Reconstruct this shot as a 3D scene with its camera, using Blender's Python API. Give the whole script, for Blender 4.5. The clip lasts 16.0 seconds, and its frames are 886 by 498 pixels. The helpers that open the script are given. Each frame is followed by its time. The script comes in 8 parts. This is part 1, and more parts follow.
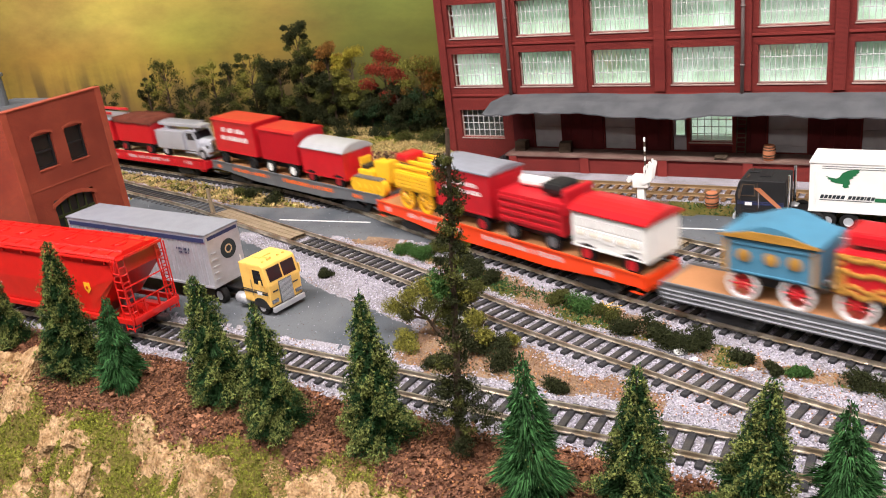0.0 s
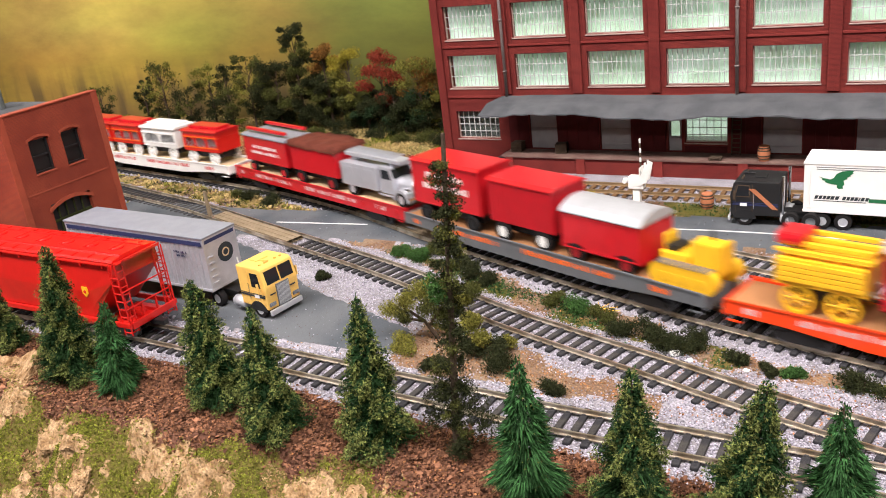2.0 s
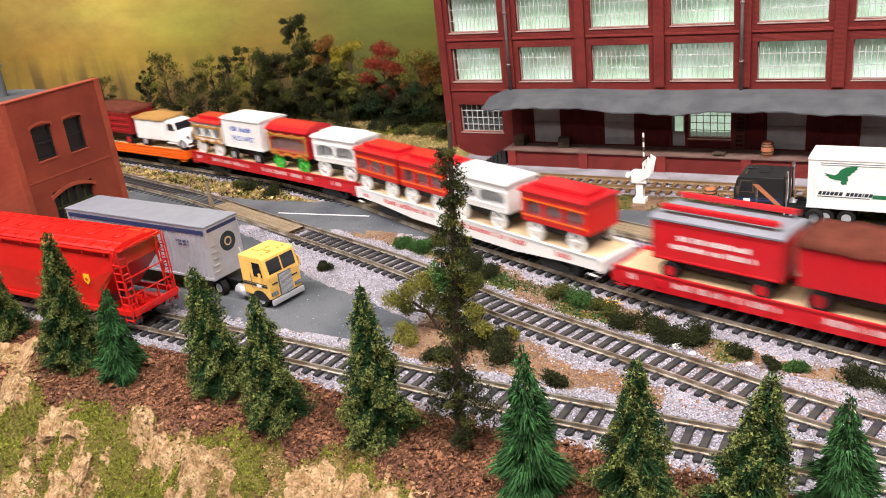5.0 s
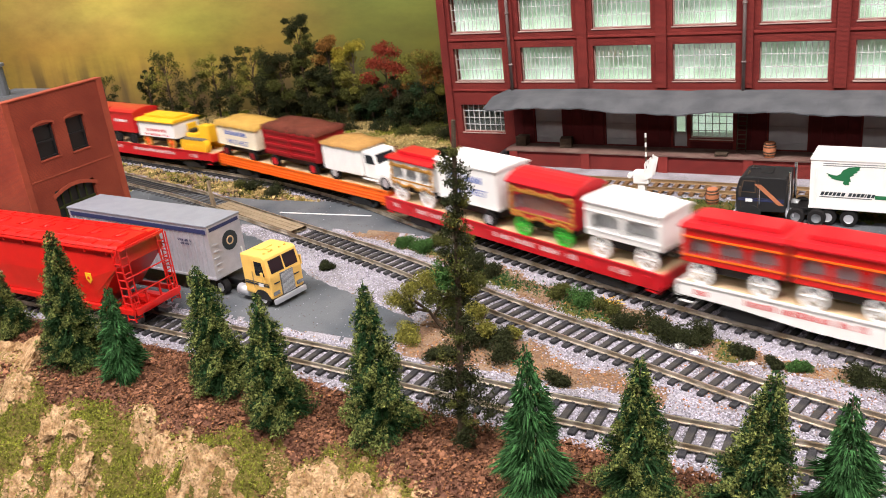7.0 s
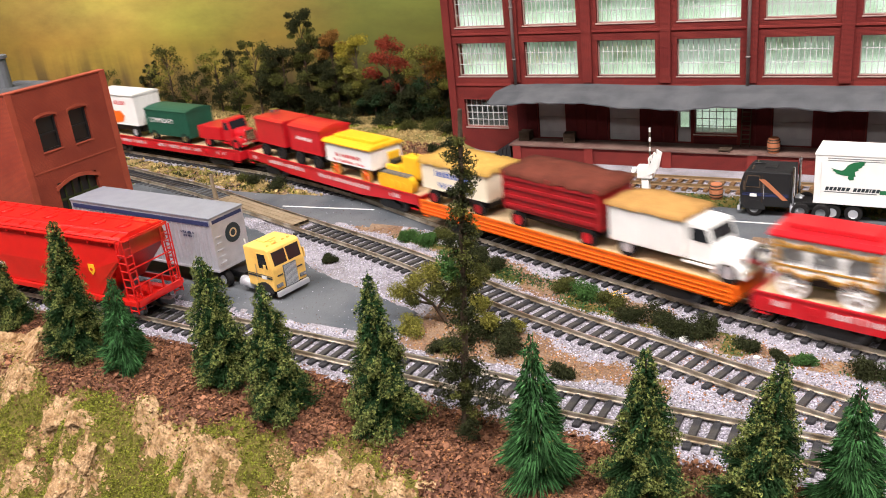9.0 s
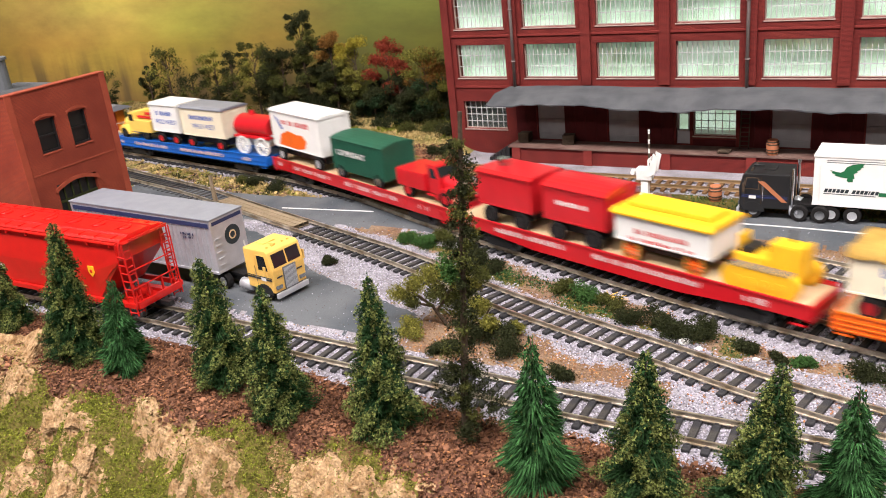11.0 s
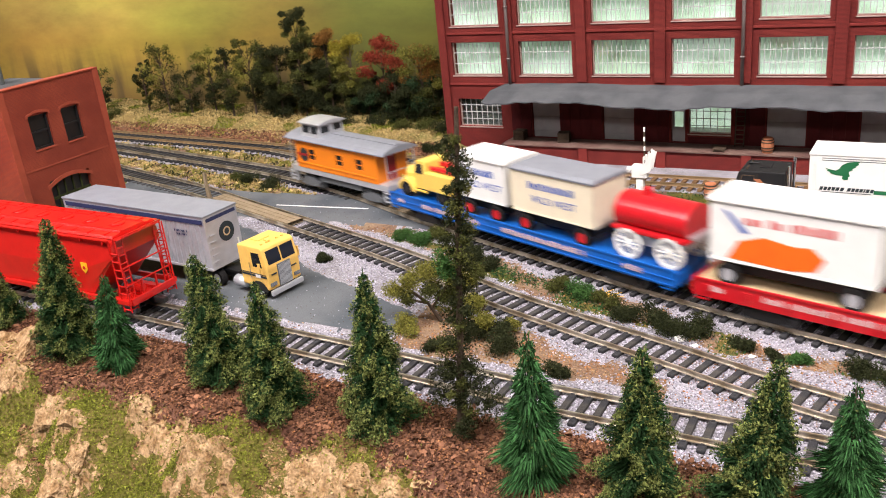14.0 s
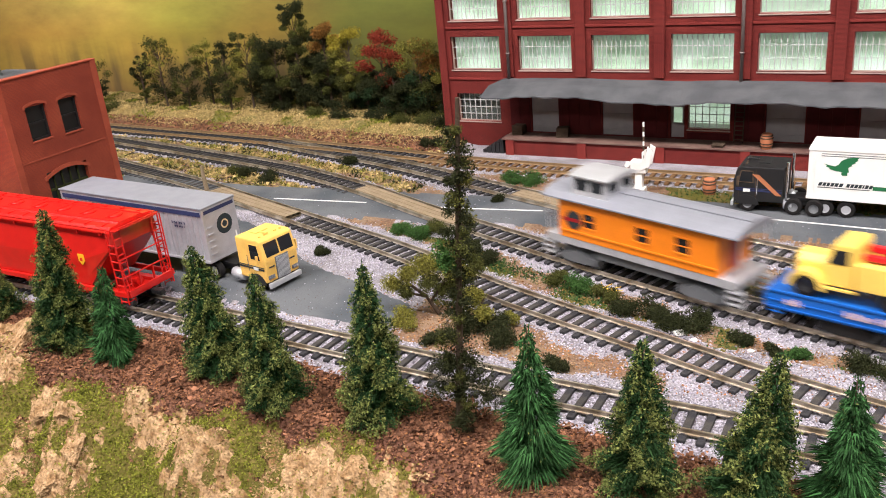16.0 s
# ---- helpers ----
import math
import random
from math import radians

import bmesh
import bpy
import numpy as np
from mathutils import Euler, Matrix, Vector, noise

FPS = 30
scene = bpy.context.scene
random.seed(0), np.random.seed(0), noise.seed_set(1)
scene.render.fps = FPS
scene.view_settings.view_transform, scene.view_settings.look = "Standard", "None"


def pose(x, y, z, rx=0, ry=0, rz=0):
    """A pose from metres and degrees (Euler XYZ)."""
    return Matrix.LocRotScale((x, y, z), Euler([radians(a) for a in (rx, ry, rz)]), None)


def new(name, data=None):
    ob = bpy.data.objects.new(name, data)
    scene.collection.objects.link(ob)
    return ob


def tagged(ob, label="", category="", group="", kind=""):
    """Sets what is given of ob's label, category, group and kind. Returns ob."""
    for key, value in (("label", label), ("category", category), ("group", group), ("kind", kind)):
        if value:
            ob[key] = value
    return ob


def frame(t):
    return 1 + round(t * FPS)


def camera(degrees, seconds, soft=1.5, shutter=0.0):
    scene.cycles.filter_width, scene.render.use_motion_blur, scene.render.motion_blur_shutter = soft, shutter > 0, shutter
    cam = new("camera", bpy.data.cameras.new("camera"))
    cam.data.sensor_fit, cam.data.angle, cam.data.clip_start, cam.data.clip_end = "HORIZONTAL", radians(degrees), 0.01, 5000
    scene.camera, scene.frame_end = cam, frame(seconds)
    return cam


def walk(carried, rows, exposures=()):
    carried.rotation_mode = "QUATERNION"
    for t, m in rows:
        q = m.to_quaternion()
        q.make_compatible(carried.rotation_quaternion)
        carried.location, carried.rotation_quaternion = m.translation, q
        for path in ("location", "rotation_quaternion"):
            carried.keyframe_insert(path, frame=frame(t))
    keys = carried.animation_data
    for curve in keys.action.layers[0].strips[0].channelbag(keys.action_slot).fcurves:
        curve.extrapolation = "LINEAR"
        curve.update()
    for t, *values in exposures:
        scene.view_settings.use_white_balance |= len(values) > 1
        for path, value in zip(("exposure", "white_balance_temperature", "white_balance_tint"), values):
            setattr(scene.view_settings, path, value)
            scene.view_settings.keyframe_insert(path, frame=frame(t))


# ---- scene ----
PATH = [
    (0.0, 0.00724, 0.00448, 0.20509, 68.611, 6.606, 28.689),
    (0.5, 0.00846, 0.00354, 0.20754, 68.732, 6.845, 28.635),
    (1.0, 0.00803, 0.00380, 0.20695, 68.534, 6.812, 28.702),
    (1.5, 0.00762, 0.00325, 0.20680, 68.524, 6.749, 28.561),
    (2.0, 0.00835, 0.00383, 0.20769, 68.502, 6.788, 28.415),
    (2.5, 0.00728, 0.00237, 0.20645, 68.550, 6.752, 28.615),
    (3.0, 0.00646, 0.00229, 0.20487, 68.312, 6.558, 28.662),
    (3.5, 0.00604, 0.00273, 0.20493, 68.268, 6.452, 28.750),
    (4.0, 0.00664, 0.00252, 0.20549, 68.345, 6.357, 28.610),
    (6.5, 0.00506, 0.00193, 0.20327, 68.300, 6.030, 28.659),
    (7.0, 0.00512, 0.00152, 0.20406, 68.376, 6.053, 28.632),
    (7.5, 0.00484, 0.00052, 0.20392, 68.431, 6.067, 28.752),
    (8.0, 0.00465, -0.00000, 0.20373, 68.451, 6.074, 28.747),
    (8.5, 0.00446, 0.00061, 0.20341, 68.355, 6.042, 28.722),
    (9.0, 0.00316, 0.00032, 0.20096, 68.284, 5.803, 28.748),
    (11.5, 0.00282, -0.00003, 0.20157, 68.366, 5.758, 28.633),
    (12.0, 0.00189, 0.00106, 0.20065, 68.224, 5.725, 28.450),
    (12.5, 0.00130, 0.00164, 0.19906, 68.191, 5.604, 28.094),
    (13.0, 0.00133, 0.00080, 0.19962, 68.298, 5.579, 28.194),
    (13.5, 0.00201, 0.00067, 0.20017, 68.291, 5.633, 28.270),
    (14.0, 0.00162, 0.00038, 0.19998, 68.260, 5.531, 28.327),
    (14.5, 0.00031, 0.00037, 0.19793, 68.273, 5.435, 28.294),
    (15.0, 0.00041, 0.00101, 0.19834, 68.099, 5.380, 28.244),
    (15.5, -0.00000, 0.00089, 0.19718, 68.022, 5.161, 28.193),
    (16.0, 0.00000, 0.00000, 0.19776, 68.056, 5.146, 28.212),
]
cam = camera(54.37, 16.0, soft=1.0, shutter=1.1)
walk(cam, [(t, pose(x, y, z, a, b, c)) for t, x, y, z, a, b, c in PATH])

# ---- light: a club room with fluorescent ceiling lamps ----
K = 0.01        # all lengths below are written in centimetres of the model
scene.view_settings.exposure = 0.06
world = bpy.data.worlds.new("room_air")
world.use_nodes = True
world.node_tree.nodes["Background"].inputs[0].default_value = (1.0, 0.95, 0.88, 1)
world.node_tree.nodes["Background"].inputs[1].default_value = 0.01
scene.world = world


def cm(x, y, z, rx=0, ry=0, rz=0):
    return pose(x * K, y * K, z * K, rx, ry, rz)


# the last, far forward, is an added soft fill for the canopy's wall
LAMPS = [(-85, -25, 132, 38), (50, -15, 132, 43), (-20, -150, 132, 14)]
for lx, ly, lz, watts in LAMPS:
    data = bpy.data.lights.new("ceiling_lamp_light", "AREA")
    data.shape, data.size, data.size_y, data.energy = "RECTANGLE", 1.15, 0.22, watts
    data.color = (1.0, 0.918, 0.915)
    new("ceiling_lamp_light", data).matrix_world = cm(lx, ly, lz)


# ---- materials ----
def paint(name, col, rough=0.5, metal=0.0, var=0.18, scale=1.2, grain=30.0, bump=0.15, second=None, mix=0.5, island=0.0, coat=0.0, contrast=0.12, trans=0.0):
    """A procedural surface: colour varied at two scales, with fine relief. Scales are per centimetre."""
    m = bpy.data.materials.new(name)
    m.use_nodes = True
    nt = m.node_tree
    n, l = nt.nodes, nt.links
    b = n["Principled BSDF"]
    tc = n.new("ShaderNodeTexCoord")
    mp = n.new("ShaderNodeMapping")
    mp.inputs["Scale"].default_value = (100, 100, 100)
    l.new(tc.outputs["Object"], mp.inputs[0])
    big, fine = n.new("ShaderNodeTexNoise"), n.new("ShaderNodeTexNoise")
    big.inputs["Scale"].default_value, big.inputs["Detail"].default_value = scale, 5
    fine.inputs["Scale"].default_value, fine.inputs["Detail"].default_value = grain, 3
    l.new(mp.outputs[0], big.inputs[0]), l.new(mp.outputs[0], fine.inputs[0])
    ramp = n.new("ShaderNodeMapRange")
    ramp.inputs[1].default_value, ramp.inputs[2].default_value = 0.5 - contrast, 0.5 + contrast
    l.new(big.outputs[0], ramp.inputs[0])
    mixer = n.new("ShaderNodeMix")
    mixer.data_type = "RGBA"
    other = second or tuple(c * (1 - var) for c in col)
    mixer.inputs[6].default_value, mixer.inputs[7].default_value = (*col, 1), (*other, 1)
    factor = n.new("ShaderNodeMath")
    factor.operation, factor.inputs[1].default_value = "MULTIPLY", mix * 2 if not second else 1.0
    factor.use_clamp = True
    l.new(ramp.outputs[0], factor.inputs[0]), l.new(factor.outputs[0], mixer.inputs[0])
    hsv = n.new("ShaderNodeHueSaturation")
    val = n.new("ShaderNodeMapRange")
    val.inputs[1].default_value, val.inputs[2].default_value = 0.25, 0.75
    val.inputs[3].default_value, val.inputs[4].default_value = 1 - var, 1 + var
    l.new(fine.outputs[0], val.inputs[0])
    shade = val.outputs[0]
    if island:
        geo = n.new("ShaderNodeNewGeometry")
        isl = n.new("ShaderNodeMapRange")
        isl.inputs[3].default_value, isl.inputs[4].default_value = 1 - island, 1 + island
        l.new(geo.outputs["Random Per Island"], isl.inputs[0])
        mul = n.new("ShaderNodeMath")
        mul.operation = "MULTIPLY"
        l.new(val.outputs[0], mul.inputs[0]), l.new(isl.outputs[0], mul.inputs[1])
        shade = mul.outputs[0]
    l.new(shade, hsv.inputs["Value"]), l.new(mixer.outputs[2], hsv.inputs["Color"])
    l.new(hsv.outputs[0], b.inputs["Base Color"])
    b.inputs["Roughness"].default_value, b.inputs["Metallic"].default_value = rough, metal
    if rough >= 0.7:
        b.inputs["Specular IOR Level"].default_value = 0.12
    if coat:
        b.inputs["Coat Weight"].default_value, b.inputs["Coat Roughness"].default_value = coat, 0.15
    if trans:
        b.inputs["Transmission Weight"].default_value = trans
    if bump:
        bp = n.new("ShaderNodeBump")
        bp.inputs["Strength"].default_value, bp.inputs["Distance"].default_value = bump, 0.0006
        l.new(fine.outputs[0], bp.inputs["Height"]), l.new(bp.outputs[0], b.inputs["Normal"])
    return m


def brick_paint(name, a, c, mortar, width, height):
    """Fine courses of brick moulded in low relief."""
    m = paint(name, a, 0.75, second=c, scale=0.35, grain=18, bump=0.1, contrast=0.2)
    nt = m.node_tree
    n, l = nt.nodes, nt.links
    b = n["Principled BSDF"]
    tc = n.new("ShaderNodeTexCoord")
    sep, com = n.new("ShaderNodeSeparateXYZ"), n.new("ShaderNodeCombineXYZ")
    add = n.new("ShaderNodeMath")
    l.new(tc.outputs["Object"], sep.inputs[0])
    l.new(sep.outputs[0], add.inputs[0]), l.new(sep.outputs[1], add.inputs[1])
    l.new(add.outputs[0], com.inputs[0]), l.new(sep.outputs[2], com.inputs[1])
    br = n.new("ShaderNodeTexBrick")
    br.inputs["Scale"].default_value = 100
    br.inputs["Brick Width"].default_value, br.inputs["Row Height"].default_value = width, height
    br.inputs["Mortar Size"].default_value = height * 0.12
    l.new(com.outputs[0], br.inputs[0])
    old = b.inputs["Base Color"].links[0].from_socket
    mx = n.new("ShaderNodeMix")
    mx.data_type = "RGBA"
    mx.inputs[7].default_value = (*mortar, 1)
    l.new(br.outputs["Fac"], mx.inputs[0]), l.new(old, mx.inputs[6]), l.new(mx.outputs[2], b.inputs["Base Color"])
    bp = n.new("ShaderNodeBump")
    bp.inputs["Strength"].default_value, bp.inputs["Distance"].default_value, bp.invert = 0.6, 0.0003, True
    l.new(br.outputs["Fac"], bp.inputs["Height"]), l.new(bp.outputs[0], b.inputs["Normal"])
    return m


RED = paint("glossy_red_plastic", (0.52, 0.010, 0.017), 0.32, var=0.08, bump=0.03, coat=0.3)
HOPPER = paint("hopper_red", (0.60, 0.012, 0.009), 0.3, var=0.08, bump=0.03, coat=0.4)
ORANGE_RED = paint("orange_red_plastic", (0.85, 0.06, 0.01), 0.35, var=0.08, bump=0.03, coat=0.2)
ORANGE = paint("orange_plastic", (0.85, 0.14, 0.01), 0.4, var=0.08, bump=0.03)
CABOOSE = paint("caboose_orange", (0.82, 0.22, 0.01), 0.45, var=0.08, bump=0.03)
DARK_RED = paint("maroon_plastic", (0.30, 0.008, 0.012), 0.4, var=0.12, bump=0.05)
WAGON_RED = paint("wagon_red", (0.45, 0.008, 0.016), 0.45, var=0.1, bump=0.04)
WHITE = paint("white_plastic", (0.80, 0.79, 0.76), 0.4, var=0.05, bump=0.03)
CREAM = paint("cream_plastic", (0.78, 0.69, 0.52), 0.5, var=0.06, bump=0.04)
PALE_YELLOW = paint("pale_yellow_plastic", (0.85, 0.58, 0.12), 0.42, var=0.08, bump=0.04)
BRIGHT_SILVER = paint("bright_silver_paint", (0.52, 0.53, 0.57), 0.3, 0.45, var=0.06, bump=0.03)
YELLOW = paint("yellow_plastic", (0.85, 0.47, 0.02), 0.42, var=0.08, bump=0.04)
CAB_YELLOW = paint("cab_yellow", (0.80, 0.49, 0.12), 0.4, var=0.1, bump=0.04)
BLUE = paint("blue_plastic", (0.008, 0.115, 0.47), 0.38, var=0.1, bump=0.03)
SKY_BLUE = paint("light_blue_plastic", (0.065, 0.21, 0.32), 0.5, var=0.12, bump=0.05)
GREEN = paint("dark_green_plastic", (0.012, 0.085, 0.05), 0.5, var=0.15, bump=0.05)
BRIGHT_GREEN = paint("bright_green_plastic", (0.05, 0.45, 0.04), 0.45, var=0.1)
SILVER = paint("silver_paint", (0.58, 0.59, 0.62), 0.36, 0.45, var=0.08, bump=0.03)
GREY_ROOF = paint("grey_roof", (0.24, 0.25, 0.285), 0.5, 0.1, var=0.1, bump=0.05)
STEEL_GREY = paint("grey_car_steel", (0.15, 0.16, 0.17), 0.5, 0.2, var=0.15, bump=0.06)
GOLD = paint("gold_trim", (0.62, 0.32, 0.06), 0.4, 0.4, var=0.2)
BLACK = paint("black_plastic", (0.012, 0.012, 0.013), 0.5, var=0.2)
RUBBER = paint("tyre_rubber", (0.016, 0.015, 0.015), 0.75, var=0.2)
CHROME = paint("chrome", (0.75, 0.75, 0.77), 0.12, 1.0, var=0.05, bump=0)
WOOD_DECK = paint("brown_deck", (0.42, 0.20, 0.09), 0.7, var=0.15, second=(0.30, 0.14, 0.06), scale=0.8)
PALE_DECK = paint("pale_wood_deck", (0.62, 0.46, 0.28), 0.7, var=0.12, second=(0.50, 0.36, 0.21), scale=0.8)
TARP_TAN = paint("tan_tarp", (0.40, 0.22, 0.07), 0.85, var=0.2, grain=14, bump=0.4)
TARP_OCHRE = paint("ochre_tarp", (0.48, 0.29, 0.07), 0.85, var=0.2, grain=14, bump=0.4)
TARP_BROWN = paint("dark_brown_tarp", (0.13, 0.035, 0.022), 0.85, var=0.3, grain=14, bump=0.4)
CAGE_GREY = paint("grey_cage_opening", (0.46, 0.46, 0.46), 0.4, var=0.15)
NAVY = paint("navy_band", (0.02, 0.028, 0.09), 0.6, var=0.05, bump=0)
INK_BLUE = paint("blue_lettering", (0.03, 0.09, 0.38), 0.6, var=0.05, bump=0)
INK_WHITE = paint("white_lettering", (0.72, 0.70, 0.68), 0.6, var=0.05, bump=0)
INK_RED = paint("red_lettering", (0.55, 0.05, 0.05), 0.6, var=0.05, bump=0)
INK_GREEN = paint("green_lettering", (0.01, 0.13, 0.045), 0.6, var=0.05, bump=0)
INK_BLACK = paint("dark_lettering", (0.015, 0.025, 0.03), 0.6, var=0.05, bump=0)
VAN_SILVER = paint("bare_aluminium", (0.55, 0.55, 0.59), 0.38, 0.5, var=0.12, bump=0.08)
INK_PALE = paint("pale_pink_lettering", (0.62, 0.46, 0.46), 0.6, var=0.1, bump=0)
GLASS_DARK = paint("dark_cab_glass", (0.015, 0.017, 0.02), 0.08, var=0.05, bump=0)
DIM_GLASS = paint("dim_dusty_glass", (0.008, 0.009, 0.009), 0.4, var=0.3, bump=0)
RAIL = paint("weathered_rail", (0.58, 0.52, 0.42), 0.30, 0.7, var=0.2, bump=0.05, second=(0.30, 0.24, 0.16), scale=1.0)
RUSTY_RAIL = paint("rusty_rail", (0.32, 0.215, 0.11), 0.5, 0.4, var=0.2, bump=0.05)
TIE = paint("dark_tie", (0.032, 0.032, 0.035), 0.7, var=0.3, second=(0.06, 0.055, 0.05), scale=1.5, bump=0.3)
TIE_BROWN = paint("brown_tie", (0.17, 0.095, 0.045), 0.75, var=0.3, bump=0.3)
PLANK = paint("crossing_plank", (0.25, 0.195, 0.13), 0.8, var=0.2, second=(0.21, 0.16, 0.10), scale=0.9, grain=14, bump=0.3)
BALLAST = paint("grey_ballast_bed", (0.32, 0.305, 0.335), 0.9, var=0.5, grain=11, bump=1.0, second=(0.215, 0.20, 0.21), scale=0.5)
STONE = paint("ballast_stone", (0.38, 0.36, 0.415), 0.85, var=0.12, island=0.55, bump=0.2)
ASPHALT = paint("grey_asphalt", (0.068, 0.077, 0.087), 0.82, var=0.2, second=(0.115, 0.122, 0.13), scale=0.22, grain=22, bump=0.25)
DIRT = paint("brown_earth", (0.17, 0.105, 0.068), 0.95, var=0.45, grain=9, bump=1.0, second=(0.23, 0.16, 0.105), scale=0.5)
LITTER = paint("fallen_leaves", (0.30, 0.135, 0.055), 0.9, var=0.15, island=0.6, bump=0.1)
LITTER_TAN = paint("tan_crumbs", (0.31, 0.195, 0.105), 0.9, var=0.15, island=0.5, bump=0.1)
MULCH_BED = paint("red_brown_mulch_bed", (0.10, 0.046, 0.03), 0.95, var=0.4, grain=8, bump=1.0, second=(0.13, 0.062, 0.04), scale=0.6)
MULCH = paint("red_brown_mulch", (0.175, 0.082, 0.046), 0.92, var=0.25, island=0.8, bump=0.2)
GRASS_BED = paint("olive_turf_bed", (0.085, 0.08, 0.016), 0.95, var=0.4, grain=9, bump=1.0, second=(0.13, 0.10, 0.03), scale=0.45)
GRASS = paint("olive_turf", (0.175, 0.185, 0.026), 0.95, var=0.2, island=0.6, bump=0.1)
STRAW = paint("straw_grass", (0.47, 0.35, 0.15), 0.9, var=0.2, island=0.35, bump=0.1)
STRAW_BED = paint("dry_grass_bed", (0.30, 0.215, 0.085), 0.95, var=0.45, grain=9, bump=1.0, second=(0.17, 0.15, 0.05), scale=0.35)
ROCK = paint("tan_rock", (0.20, 0.115, 0.05), 0.85, var=0.5, second=(0.38, 0.255, 0.14), scale=2.0, grain=9, bump=1.0, contrast=0.14)
NEEDLE = paint("conifer_green", (0.020, 0.052, 0.016), 0.85, var=0.2, island=0.55, bump=0)
NEEDLE_B = paint("conifer_blue_green", (0.034, 0.100, 0.030), 0.85, var=0.2, island=0.75, bump=0)
NEEDLE_Y = paint("conifer_olive_foam", (0.155, 0.18, 0.05), 0.9, var=0.2, island=0.65, bump=0)
LEAF_DARK = paint("dark_foliage", (0.030, 0.035, 0.013), 0.9, var=0.2, island=0.6, bump=0)
LEAF_OLIVE = paint("olive_foliage", (0.075, 0.08, 0.02), 0.9, var=0.2, island=0.6, bump=0)
LEAF_YELLOW = paint("yellow_foliage", (0.30, 0.25, 0.03), 0.9, var=0.2, island=0.5, bump=0)
LEAF_MOSS = paint("moss_yellow_foliage", (0.19, 0.18, 0.035), 0.9, var=0.2, island=0.6, bump=0)
SCRUB = paint("dull_green_scrub", (0.038, 0.085, 0.026), 0.9, var=0.25, island=0.6, bump=0)
LEAF_RED = paint("rust_red_foliage", (0.24, 0.04, 0.022), 0.9, var=0.2, island=0.5, bump=0)
LEAF_GREEN = paint("fresh_green_foliage", (0.05, 0.115, 0.028), 0.9, var=0.2, island=0.5, bump=0)
BARK = paint("grey_brown_bark", (0.085, 0.06, 0.042), 0.9, var=0.3, grain=12, bump=0.8)
FACTORY = brick_paint("factory_brick", (0.205, 0.034, 0.027), (0.145, 0.021, 0.019), (0.07, 0.014, 0.013), 0.3, 0.085)
BRICK = brick_paint("shop_brick", (0.32, 0.066, 0.034), (0.20, 0.036, 0.022), (0.17, 0.04, 0.027), 0.26, 0.085)
FACTORY_TRIM = paint("factory_red_trim", (0.20, 0.032, 0.027), 0.7, var=0.15, bump=0.1)
SHOP_TRIM = paint("shop_red_trim", (0.33, 0.072, 0.04), 0.7, var=0.15, bump=0.1)
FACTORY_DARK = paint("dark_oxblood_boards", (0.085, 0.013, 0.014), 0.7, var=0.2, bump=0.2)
SILL = paint("pale_stone_sill", (0.40, 0.29, 0.25), 0.8, var=0.15)
MUNTIN = paint("grey_white_muntin", (0.50, 0.51, 0.50), 0.6, var=0.1, bump=0.02)
CANOPY = paint("grey_tar_paper", (0.070, 0.074, 0.080), 0.85, var=0.15, second=(0.10, 0.104, 0.11), scale=0.5, bump=0.3)
DOCK_TOP = paint("worn_dock_boards", (0.17, 0.11, 0.09), 0.85, var=0.25, second=(0.12, 0.065, 0.055), scale=0.6, bump=0.3)
GREY_DOOR = paint("pale_grey_door", (0.36, 0.35, 0.36), 0.65, var=0.12, bump=0.06)
PIPE = paint("grey_downspout", (0.20, 0.16, 0.15), 0.6, var=0.2)
TERRACOTTA = paint("orange_brown_barrel", (0.45, 0.16, 0.07), 0.65, var=0.15, bump=0.1)
WHITE_LINE = paint("white_road_line", (0.72, 0.72, 0.70), 0.7, var=0.12, bump=0.1)
ROOM_WALL = paint("room_wall", (0.16, 0.155, 0.15), 0.9, var=0.05, bump=0.02)
ROOM_FLOOR = paint("room_floor", (0.07, 0.065, 0.06), 0.7, var=0.1, bump=0.05)


def glow(name, col, power):
    m = bpy.data.materials.new(name)
    m.use_nodes = True
    b = m.node_tree.nodes["Principled BSDF"]
    b.inputs["Base Color"].default_value = (*col, 1)
    b.inputs["Emission Color"].default_value, b.inputs["Emission Strength"].default_value = (*col, 1), power
    return m


TUBE = glow("lamp_tube", (1.0, 0.95, 0.86), 6.0)


